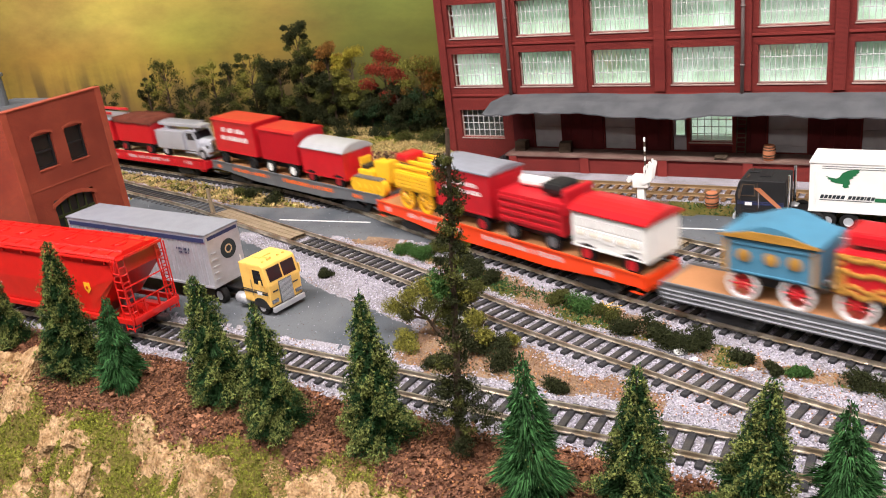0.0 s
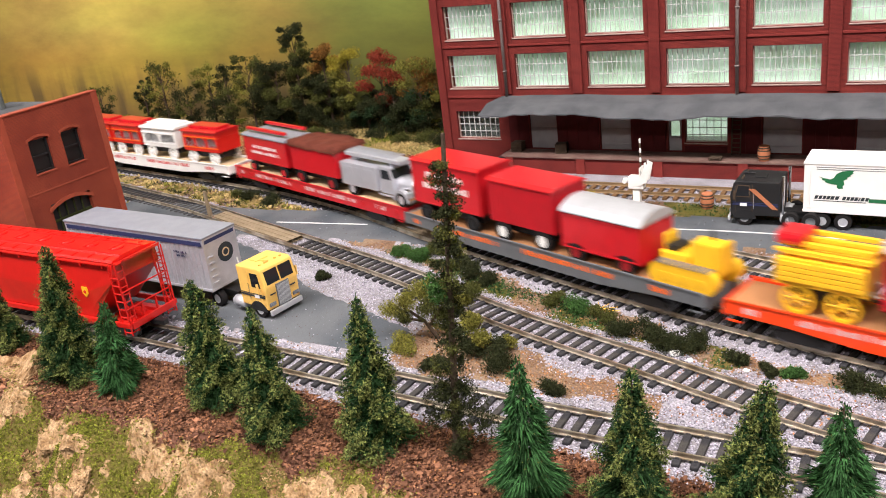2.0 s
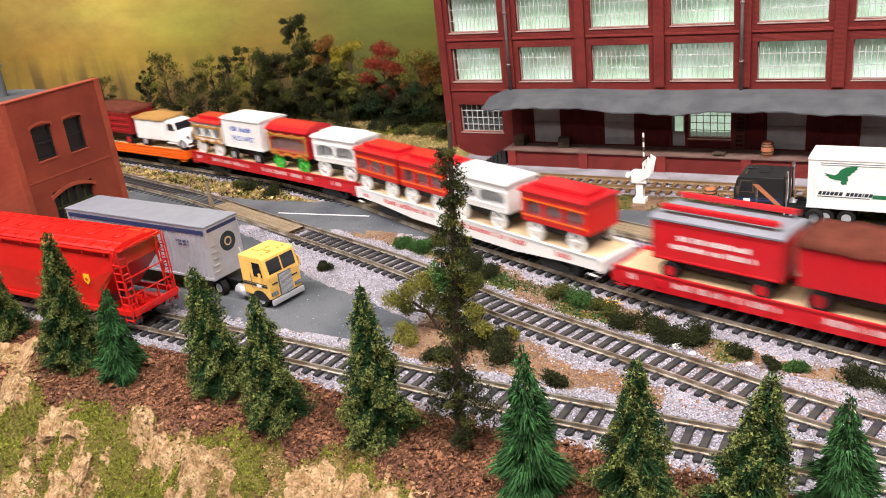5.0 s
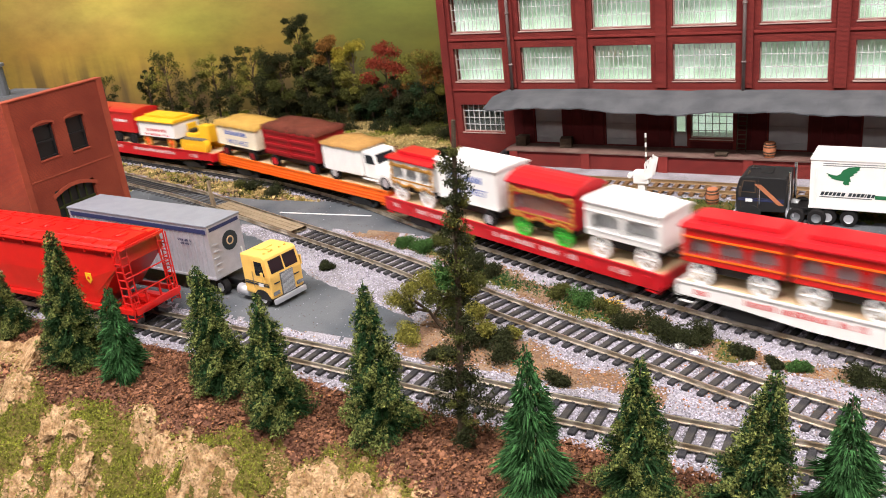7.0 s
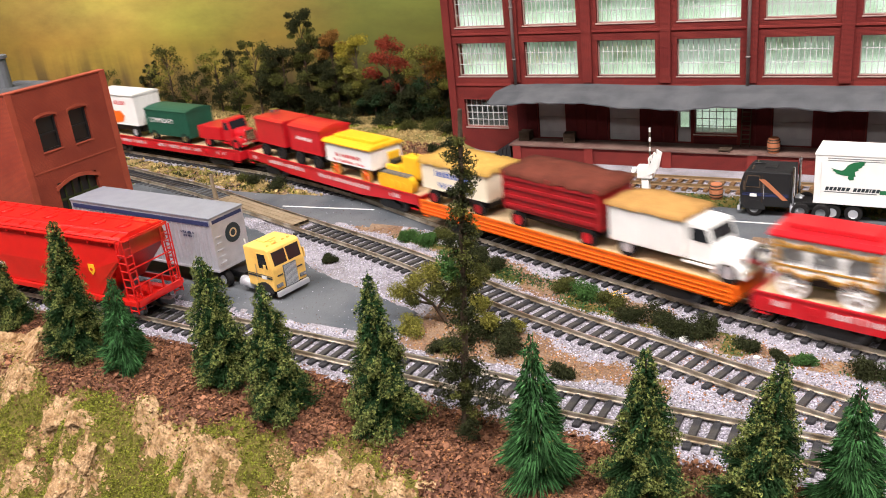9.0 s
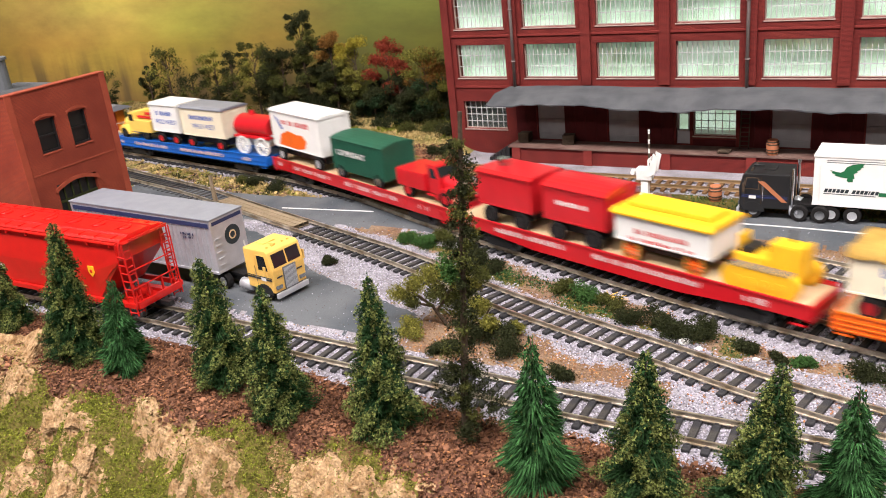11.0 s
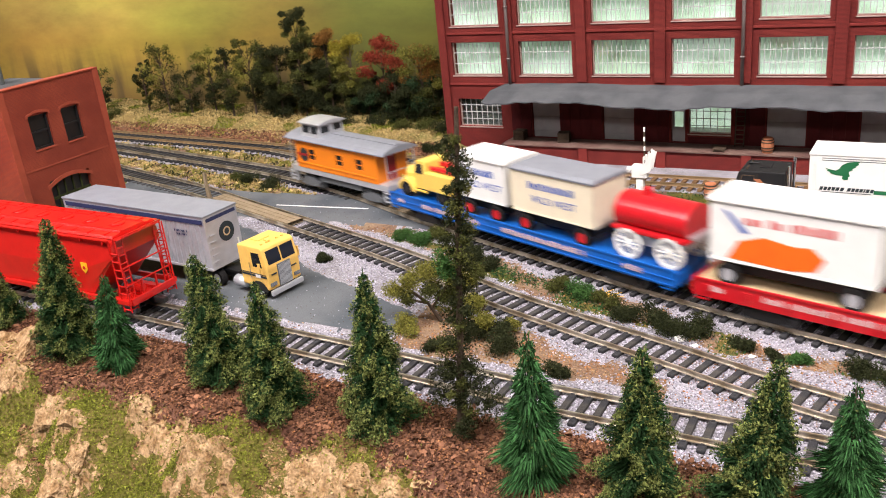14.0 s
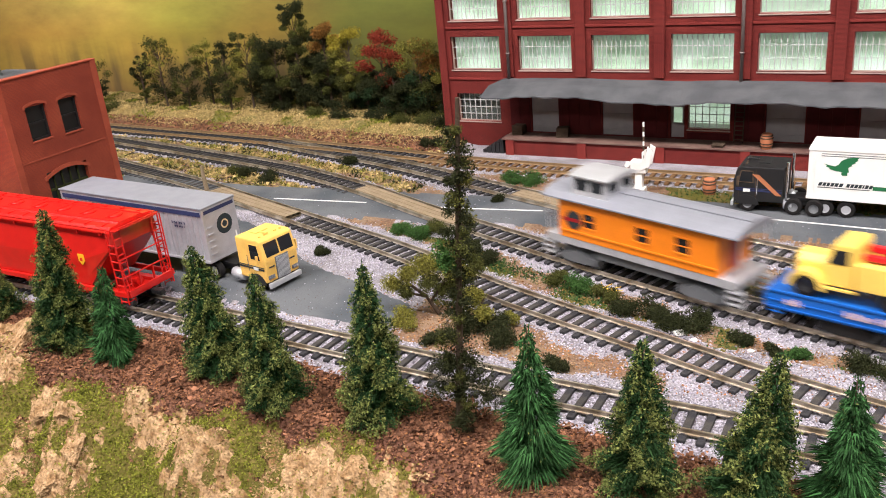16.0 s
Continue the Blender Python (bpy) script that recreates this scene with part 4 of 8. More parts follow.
SPEED, PITCH, DECK = 14.07, 24.4, 1.72
MOVING = []          # (thing, car number, offset along the car, height, bogie spacing)


def on_track(s):
    s = s + ZERO
    return np.array([np.interp(s, TRAIN_S, TRAIN_LINE[:, 0]), np.interp(s, TRAIN_S, TRAIN_LINE[:, 1])])


def car_pose(number, t, half=8.2):
    mid = 27.9 - 12.0 - PITCH * (number - 2) + SPEED * t
    a, b = on_track(mid - half), on_track(mid + half)
    d = b - a
    c = (a + b) / 2
    return cm(c[0], c[1], 0, rz=math.degrees(math.atan2(d[1], d[0])))


def rides(thing, number, u=0.0, z=0.0, turn=0.0, half=8.2, lat=0.0):
    MOVING.append((thing, number, u, z, turn, half, lat))
    return thing


def bogie(parent, u, mat=BLACK):
    b = new("bogie")
    b.parent = parent
    b.matrix_local = cm(u, 0, 0)
    for y in (-1.15, 1.15):
        prof = [(-1.25, 0.35), (-1.25, 0.62), (-0.85, 0.68), (-0.4, 0.88), (0.4, 0.88), (0.85, 0.68), (1.25, 0.62), (1.25, 0.35), (0.95, 0.3), (0.45, 0.22), (-0.45, 0.22), (-0.95, 0.3)]
        part("side_frame", prism(prof, "y", y - 0.12, y + 0.12), mat, b)
    part("bolster", box(-0.3, 0.3, -1.1, 1.1, 0.5, 0.95), mat, b)
    for x in (-0.95, 0.95):
        w = bmesh.new()
        for y in (-0.87, 0.87):
            s = 1 if y > 0 else -1
            lathe([(0.55, -s * 0.16), (0.55, -s * 0.1), (0.48, -s * 0.1), (0.47, s * 0.12), (0.2, s * 0.13)], 18, w, "y", (0, y, 0.47))
        cyl((0, -1.0, 0.47), (0, 1.0, 0.47), 0.1, n=8, bm=w)
        part("wheelset", w, STEEL_GREY, b).matrix_local = cm(x, 0, 0)


def bars(x0, x1, z0, z1, y, seed, words=3, thick=0.012):
    """Plain bars in place of writing, on a side at y."""
    rng = random.Random(seed)
    bm = bmesh.new()
    x = x0
    s = -1 if y < 0 else 1
    while x < x1 - 0.05:
        w = min(rng.uniform(0.13, 0.24) * max(0.8, (z1 - z0) / 0.25), x1 - x)
        dip = (z1 - z0) * rng.choice((0, 0, 0.12, 0.22))
        box(x, x + w * 0.66, min(y, y + s * thick), max(y, y + s * thick), z0, z1 - dip, bm=bm)
        x += w if rng.random() > 0.16 else w * 1.8
    return bm


def words(text, size, x, y, z, material, parent):
    """Raised letters that read along +x on a side that faces -y; x is their middle."""
    curve = bpy.data.curves.new("lettering", "FONT")
    curve.body, curve.size, curve.extrude, curve.align_x = text, size * K, 0.008 * K, "CENTER"
    curve.resolution_u = 2
    ob = bpy.data.objects.new("lettering_curve", curve)
    scene.collection.objects.link(ob)
    mesh = bpy.data.meshes.new_from_object(ob.evaluated_get(bpy.context.evaluated_depsgraph_get()))
    bpy.data.objects.remove(ob)
    bpy.data.curves.remove(curve)
    mesh.materials.clear()
    mesh.materials.append(material)
    o = new("lettering", mesh)
    o.parent = parent
    o.matrix_local = cm(x, y, z, rx=90)
    o["label"] = "painted words " + text
    return parent


def flatcar(number, label, mat, deck_mat, ink, belly=True, stripes=0, ribs=False):
    car = empty("flat_car", label, "flat car", "circus train flat cars")
    h = 11.75
    if belly:
        prof = [(-h, 1.12), (-h, 1.86), (h, 1.86), (h, 1.12), (9.0, 1.06), (5.0, 0.74), (-5.0, 0.74), (-9.0, 1.06)]
    else:
        prof = [(-h, 0.9), (-h, 1.86), (h, 1.86), (h, 0.9)]
    for y in (-1.5, 1.38):
        part("side_sill", prism(prof, "y", y, y + 0.12, bevel=0.02), mat, car)
    for s in (-1, 1):
        part("lip", box(-h, h, s * 1.5 - 0.05, s * 1.5 + 0.05, 1.78, 1.9, 0.015), mat, car)
        part("end_sill", box(s * h - 0.1, s * h + 0.1, -1.48, 1.48, 1.0, 1.745, 0.03), mat, car)
        part("coupler", box(min(s * 11.86, s * 12.5), max(s * 11.86, s * 12.5), -0.16, 0.16, 0.7, 0.95, 0.03), BLACK, car)
        part("brake_step", box(s * 11.3 - 0.3, s * 11.3 + 0.3, -1.52, -1.40, 0.75, 0.82), mat, car)
    part("centre_beam", box(-11.5, 11.5, -0.5, 0.5, 0.75, 1.5), BLACK, car)
    plank = box(-0.278, 0.278, -1.37, 1.37, 1.6, DECK, 0.012)
    first = None
    for i in range(40):
        x = -11.33 + 0.581 * i
        if first is None:
            first = part("deck_plank", plank, deck_mat, car)
            first.matrix_local = cm(x, 0, 0)
        else:
            again(first, x, 0, 0.008 * math.sin(i * 2.3))
    for i in range(stripes):
        z = 1.0 + 0.7 * i / max(1, stripes)
        part("side_rib", box(-11.7, 11.7, -1.545, -1.5, z, z + 0.06), BRIGHT_SILVER if number == 1 else mat, car)
    if ribs:
        for i in range(12):
            x = -11 + 2 * i
            part("stake_pocket", box(x - 0.12, x + 0.12, -1.58, -1.502, 1.2, 1.6, 0.01), mat, car)
    if ink:
        for j, (a, b) in enumerate(((-10.8, -10.1), (-8.2, -2.6), (-0.6, 6.2), (8.6, 9.8))):
            part("lettering", bars(a, b, 1.28, 1.6, -1.5 - (0.05 if stripes else 0), number * 10 + j), ink, car, "plain pale lettering bars")
            part("lettering", bars(a, b, 1.28, 1.6, 1.5 + (0.05 if stripes else 0), number * 10 + j), ink, car)
    for u in (-8.2, 8.2):
        bogie(car, u)
    return rides(car, number)


def wheel(parent, x, y, r, hub, tyre=RUBBER, width=0.34, spokes=0):
    w = new("wheel")
    w.parent = parent
    w.matrix_local = cm(x, y, r)
    if spokes:
        rim = lathe([(r * 0.8, -width / 2), (r, -width / 2), (r, width / 2), (r * 0.8, width / 2)], 20, None, "y", caps=False)
        part("rim", rim, tyre, w)
        sp = bmesh.new()
        for i in range(spokes):
            a = 2 * math.pi * i / spokes
            cyl((0, 0, 0), (r * 0.85 * math.cos(a), 0, r * 0.85 * math.sin(a)), 0.05, n=5, bm=sp)
        part("spokes", sp, hub, w)
        part("hub", cyl((0, -width * 0.7, 0), (0, width * 0.7, 0), r * 0.22, n=10), hub, w)
    else:
        part("tyre", lathe([(r * 0.55, -width / 2), (r * 0.93, -width / 2), (r, -width * 0.3), (r, width * 0.3), (r * 0.93, width / 2), (r * 0.55, width / 2)], 20, None, "y", caps=False), tyre, w)
        part("rim", lathe([(r * 0.5, -width * 0.45), (r * 0.56, -width * 0.5), (r * 0.56, width * 0.5), (r * 0.5, width * 0.45), (r * 0.18, width * 0.3)], 16, None, "y"), hub, w)


def running_gear(thing, L, W, r, hub, spokes=0, tyre=RUBBER, inset=0.9, floor=0.9, frame=BLACK):
    for x in (-L / 2 + inset, L / 2 - inset):
        for y in (-W / 2 + 0.14, W / 2 - 0.14):
            wheel(thing, x, y, r, hub, tyre, 0.3 if not spokes else 0.2, spokes)
        part("axle", cyl((x, -W / 2 + 0.1, r), (x, W / 2 - 0.1, r), 0.08, n=8), frame, thing)
    part("underframe", box(-L / 2 + 0.4, L / 2 - 0.4, -W * 0.3, W * 0.3, r * 0.9, floor), frame, thing)


def roof_profile(kind, W, rise):
    n = 9
    if kind == "arch":
        return [(-W / 2, 0), (W / 2, 0)] + [(W / 2 - W * t, 0.08 + rise * math.sin(math.pi * t) ** 0.7) for t in np.linspace(0, 1, n)]
    return [(-W / 2, 0), (W / 2, 0), (W / 2, 0.1), (W / 2 - 0.3, rise), (-W / 2 + 0.3, rise), (-W / 2, 0.1)]


def tarp(L, W, H, seed, drop=0.45):
    """A cloth cover with a lumpy top and uneven skirts."""
    bm = bmesh.new()
    nx, ny = 20, 10
    rows = []
    for i in range(nx + 1):
        row = []
        for j in range(ny + 1):
            x, y = -L / 2 + L * i / nx, -W / 2 + W * j / ny
            e = min(i, nx - i, j, ny - j)
            z = H + 0.16 * lumps(x, y, 0.9, seed) + 0.22 * math.cos(math.pi * x / L) * math.cos(math.pi * y / W)
            if e == 0:
                z = H - drop * (0.8 + 0.4 * lumps(x * 2, y * 2, 0.8, seed + 1))
                x *= 1.03
                y *= 1.05
            elif e == 1:
                x, y = x * (1.02 if i in (1, nx - 1) else 1) * (L / (L - 2 * L / nx) if i in (1, nx - 1) else 1), y * (W / (W - 2 * W / ny) * 1.02 if j in (1, ny - 1) else 1)
            row.append(bm.verts.new((x, y, z)))
        rows.append(row)
    for i in range(nx):
        for j in range(ny):
            bm.faces.new((rows[i][j], rows[i + 1][j], rows[i + 1][j + 1], rows[i][j + 1]))
    return bm


def wagon(name, label, L, H, body, roof, wheel_r=0.55, hub=WHITE, spokes=0, tyre=RUBBER, W=2.85, floor=0.95, style="panel", roof_kind="flat", rise=0.22, over=0.08, ink=None, ink_rows=2, trim=None, tarp_mat=None, cut=0.0, seed=1, category="circus wagon", inset=0.95, openings=0, inside=None, motto=""):
    """A circus wagon or trailer: floor, sides in the given style, roof, running gear, lettering bars."""
    t = empty(name, label, category, "circus wagons on the train")
    L, H = L * 0.955, H * 0.94
    if not cut:
        floor += 0.12
    running_gear(t, L, W, wheel_r, hub, spokes, tyre, inset, floor)
    x0, x1, y0, y1 = -L / 2, L / 2, -W / 2, W / 2
    if style == "cage":
        part("floor_frame", box(x0, x1, y0, y1, floor, floor + 0.35, 0.03), body, t)
        part("cornice", box(x0, x1, y0, y1, H - 0.45, H, 0.03), body, t)
        n = openings or (3 if trim is not WHITE else 2)
        for y in (y0, y1 - 0.16):
            for i in range(n + 1):
                x = x0 + (L - 0.26) * i / n
                part("post", box(x, x + 0.26, y, y + 0.16, floor + 0.352, H - 0.452), body, t)
            bar = part("cage_bar", cyl((0, 0, floor + 0.3), (0, 0, H - 0.4), 0.018, n=5), SILVER, t)
            bar.matrix_local = cm(x0 + 0.15, y + 0.08, 0)
            for i in range(1, int(L / 0.22)):
                again(bar, x0 + 0.15 + i * 0.22, y + 0.08, 0)
        for x in (x0, x1 - 0.16):
            part("end_wall", box(x, x + 0.16, y0 + 0.17, y1 - 0.17, floor + 0.352, H - 0.452), body, t)
        part("inner_partition", box(x0 + 0.3, x1 - 0.3, -W * 0.22, W * 0.22, floor + 0.352, H - 0.452), inside or CAGE_GREY, t, "dull wagon interior behind the bars")
        for i in range(n):
            a, b = x0 + (L - 0.26) * i / n + 0.26, x0 + (L - 0.26) * (i + 1) / n
            top = H - 0.452
            arch = [(a, top), (a, top - 0.36)] + [(a + (b - a) * q, top - 0.36 + 0.32 * math.sin(math.pi * q) ** 0.6) for q in np.linspace(0.03, 0.97, 11)] + [(b, top - 0.36), (b, top)]
            part("arched_head", prism(arch, "y", y0 + 0.01, y0 + 0.07), body, t)
        for z in (floor + 0.32, H - 0.5):
            part("moulding", box(x0 - 0.03, x1 + 0.03, y0 - 0.04, y0 - 0.002, z, z + 0.1, 0.01), GOLD if trim is None else trim, t)
    else:
        prof = [(x0, floor), (x1, floor), (x1, H), (x0, H)]
        if cut:
            a = wheel_r + 0.14
            prof = [(x0, floor), (x0 + inset - a, floor), (x0 + inset - a * 0.8, floor + cut * 0.7), (x0 + inset, floor + cut), (x0 + inset + a * 0.8, floor + cut * 0.7), (x0 + inset + a, floor), (x1 - inset - a, floor), (x1 - inset - a * 0.8, floor + cut * 0.7), (x1 - inset, floor + cut), (x1 - inset + a * 0.8, floor + cut * 0.7), (x1 - inset + a, floor), (x1, floor), (x1, H), (x0, H)]
        part("body", prism(prof, "y", y0, y1, bevel=0.03 if not cut else 0), body, t)
        if style == "ribs":
            rib = part("side_rib", box(0, 0.1, 0, 0.058, floor + 0.1, H - 0.08), body, t)
            rib.matrix_local = cm(x0 + 0.1, y0 - 0.06, 0)
            for i in range(int(L / 0.45) + 1):
                x = x0 + 0.1 + i * (L - 0.3) / int(L / 0.45)
                for y in (y0 - 0.06, y1 + 0.002):
                    if i or y > 0:
                        again(rib, x, y, 0)
        if style == "slats":
            for i in range(4):
                z = floor + 0.2 + i * (H - floor - 0.45) / 3.4
                part("slat", box(x0, x1, y0 - 0.1, y0 - 0.002, z, z + 0.22, 0.02), body, t)
            for x in (x0, -0.06, x1 - 0.12):
                part("stake", box(x, x + 0.12, y0 - 0.13, y0 - 0.002, floor + 0.05, H), body, t)
        if style == "panel":
            for z in (floor + 0.06, H - 0.16):
                part("rail_moulding", box(x0 - 0.02, x1 + 0.02, y0 - 0.035, y0 - 0.002, z, z + 0.09, 0.01), trim or body, t)
            for x in (x0 + 0.02, x1 - 0.14):
                part("corner_post", box(x, x + 0.12, y0 - 0.03, y0 - 0.002, floor + 0.16, H - 0.17), trim or body, t)
            part("end_door", box(x1 + 0.002, x1 + 0.04, -0.8, 0.8, floor + 0.2, H - 0.25, 0.01), body, t)
    if tarp_mat:
        c = part("tarpaulin", tarp(L + 0.1, W + 0.1, H + 0.12, seed), tarp_mat, t, smooth=True)
        c["label"] = "lumpy cloth tarpaulin"
    elif roof:
        bm = prism([(a, b + H + 0.002) for a, b in roof_profile(roof_kind, W + 2 * over, rise)], "x", x0 - over, x1 + over)
        part("roof", bm, roof, t)
        if roof_kind == "step":
            part("clerestory", box(x0 + 0.4, x1 - 0.4, -W * 0.28, W * 0.28, H + rise, H + rise + 0.25, 0.06), roof, t)
    if ink:
        for j in range(ink_rows):
            tall = 0.42 if style == "plain" else 0.28
            z = H - 0.95 - j * tall * 1.7
            a = L * (0.28 if j == 0 else 0.34)
            part("lettering", bars(-a, a, z, z + tall, y0 - 0.004 - (0.06 if style == "ribs" else 0), seed * 7 + j), ink, t, "plain lettering bars")
            part("lettering", bars(-a, a, z, z + tall, y1 + 0.004 + (0.06 if style == "ribs" else 0), seed * 7 + j), ink, t)
    if motto:
        words(motto, 0.62, 0.15, y0 - 0.012, H - 1.75, ink, t)
    if style == "plain":
        part("bottom_rail", box(x0 - 0.01, x1 + 0.01, y0 - 0.03, y0 - 0.002, floor + 0.01, floor + 0.1), body, t)
        for x in (x0, x1 - 0.09):
            part("corner_strip", box(x, x + 0.09, y0 - 0.03, y0 - 0.002, floor + 0.11, H - 0.02), body, t)
        part("end_door", box(x1 + 0.002, x1 + 0.035, -0.85, 0.85, floor + 0.15, H - 0.2, 0.01), body, t)
        for y in (-0.03, 0.5):
            part("door_bar", cyl((x1 + 0.05, y, floor + 0.2), (x1 + 0.05, y, H - 0.25), 0.025, n=6), body, t)
    part("drawbar", box(x1 - 0.1, x1 + 0.3, -0.06, 0.06, wheel_r, wheel_r + 0.1), BLACK, t)
    return t


CARS = [
    (1, "silver-grey flat car with white side stripes", STEEL_GREY, WOOD_DECK, None, False, 3, False),
    (2, "orange-red fishbelly flat car with brown deck", ORANGE_RED, WOOD_DECK, INK_PALE, True, 0, False),
    (3, "grey fishbelly flat car with brown deck", STEEL_GREY, WOOD_DECK, ORANGE, True, 0, False),
    (4, "red flat car with pale lettering bars and wood deck", RED, PALE_DECK, INK_PALE, False, 0, True),
    (5, "white flat car with pale wood deck", WHITE, PALE_DECK, INK_RED, True, 0, False),
    (6, "red flat car with white lettering bars", RED, PALE_DECK, INK_PALE, False, 0, True),
    (7, "bright orange flat car with pale deck", ORANGE, PALE_DECK, None, False, 3, False),
    (8, "red fishbelly flat car with pale deck", RED, PALE_DECK, INK_PALE, True, 0, False),
    (9, "red flat car with pale lettering and wood deck", RED, PALE_DECK, INK_PALE, False, 0, True),
    (10, "bright blue flat car with ribbed sides", BLUE, BLUE, INK_PALE, False, 2, False)]
for row in CARS:
    flatcar(*row)


def motions():
    """Everything that rides on the train moves along the main line."""
    times = [i * 0.5 for i in range(33)]
    for thing, number, u, z, turn, half, lat in MOVING:
        walk(thing, [(t, car_pose(number, t, half) @ cm(u, lat, z, rz=turn)) for t in times])


def load(number, a, b, thing, turn=0.0):
    return rides(thing, number, (a + b) / 2, DECK, turn)


def truck(name, label, L, H, body, bed, W=2.5, wheel_r=0.55, hub=SILVER, cab_len=1.5, hood=1.7, cover=None, ladder=None, top=None, group="circus trucks on the train"):
    """A bonneted lorry that faces +x: hood, fenders, cab, bed, wheels."""
    t = empty(name, label, "truck", group)
    x1 = L / 2
    xc = x1 - hood
    xb = xc - cab_len
    for x in (x1 - 0.75, -L / 2 + 1.15):
        for y in (-W / 2 + 0.2, W / 2 - 0.2):
            wheel(t, x, y, wheel_r, hub, RUBBER, 0.36)
    part("chassis", box(-L / 2 + 0.2, x1 - 0.2, -0.5, 0.5, 0.5, 0.8), BLACK, t)
    part("hood", prism([(-0.62, 0.75), (0.62, 0.75), (0.66, 1.5), (0.4, 1.85), (-0.4, 1.85), (-0.66, 1.5)], "x", xc - 0.05, x1 - 0.12, bevel=0.1), body, t, smooth=False)
    part("grille", box(x1 - 0.13, x1 - 0.05, -0.5, 0.5, 0.8, 1.7, 0.03), CHROME, t)
    for y in (-W / 2, W / 2 - 0.62):
        pts = [(x1 - 0.75 + 0.85 * math.cos(a), 0.42 + 0.85 * math.sin(a)) for a in np.linspace(0, math.pi, 10)]
        inner = [(x1 - 0.75 + 0.64 * math.cos(a), 0.42 + 0.64 * math.sin(a)) for a in np.linspace(math.pi, 0, 10)]
        part("fender", prism(pts + inner, "y", y, y + 0.62), body, t)
        part("headlight", cyl((x1 - 0.3, y + 0.31, 1.25), (x1 - 0.08, y + 0.31, 1.25), 0.14, n=10), CHROME, t)
    cab = [(xb, 0.7), (xc, 0.7), (xc, 1.75), (xc - 0.3, 2.65), (xb + 0.1, 2.7), (xb, 2.6)]
    part("cab", prism(cab, "y", -W / 2 + 0.22, W / 2 - 0.22, bevel=0.07), body, t)
    for y in (-W / 2 + 0.19, W / 2 - 0.22):
        part("side_window", prism([(xb + 0.3, 1.8), (xc - 0.12, 1.8), (xc - 0.36, 2.45), (xb + 0.3, 2.45)], "y", y, y + 0.03), GLASS_DARK, t)
        part("running_board", box(xb - 0.1, xc, y - 0.1 if y < 0 else y, y + 0.03 if y < 0 else y + 0.13, 0.55, 0.65), body, t)
    part("windscreen", prism([(xc - 0.02, 1.82), (xc + 0.02, 1.82), (xc - 0.24, 2.5), (xc - 0.28, 2.5)], "y", -W / 2 + 0.4, W / 2 - 0.4), GLASS_DARK, t)
    part("bumper", box(x1 - 0.02, x1 + 0.08, -W / 2 + 0.1, W / 2 - 0.1, 0.5, 0.75, 0.03), CHROME, t)
    b0, b1 = -L / 2, xb - 0.08
    part("bed", box(b0, b1, -W / 2, W / 2, 0.8, H, 0.06), bed, t)
    ribs = bmesh.new()
    for i in range(7):
        x = b0 + 0.15 + (b1 - b0 - 0.4) * i / 6
        box(x, x + 0.09, -W / 2 - 0.05, -W / 2 - 0.002, 0.9, H - 0.1, bm=ribs)
    if not ladder:
        part("bed_ribs", ribs, bed, t)
    else:
        ribs.free()
        for x in (b0 + 0.4, b0 + 1.7, b0 + 3.0):
            part("locker_door", box(x, x + 1.1, -W / 2 - 0.03, -W / 2 - 0.002, 1.2, H - 0.25, 0.01), bed, t)
    if cover:
        c = part("tarpaulin", tarp(b1 - b0 + 0.1, W + 0.1, H + 0.1, 5, 0.3), cover, t, "lumpy cloth tarpaulin", True)
        c.matrix_local = cm((b0 + b1) / 2, 0, 0)
    if ladder:
        z = H + 0.35
        part("ladder_beam", prism([(-0.55, 0), (0.55, 0), (0.55, 0.3), (-0.55, 0.3)], "x", b0 + 0.1, x1 - 0.9, bevel=0.08), ladder, t).matrix_local = cm(0, -0.2, z)
        for i in range(14):
            x = b0 + 0.3 + i * (L - 2) / 14
            part("rung", box(x, x + 0.08, -0.62, 0.62, z + 0.3, z + 0.4), ladder, t)
        part("ladder_mount", cyl((b0 + 0.8, -0.2, H - 0.1), (b0 + 0.8, -0.2, z + 0.05), 0.35, n=12), ladder, t)
        part("ladder_rest", box(xc - 0.6, xc - 0.4, -0.6, 0.3, 2.6, z + 0.02), ladder, t)
    if top:
        rng = random.Random(label)
        for i in range(5):
            part("stacked_ladder", box(b0 + 0.2, b1 - 0.1 + rng.uniform(-0.3, 0.2), -1.0 + i * 0.4, -0.75 + i * 0.4, H + 0.02 + 0.1 * (i % 3), H + 0.2 + 0.14 * (i % 3), 0.03), top, t)
    return t


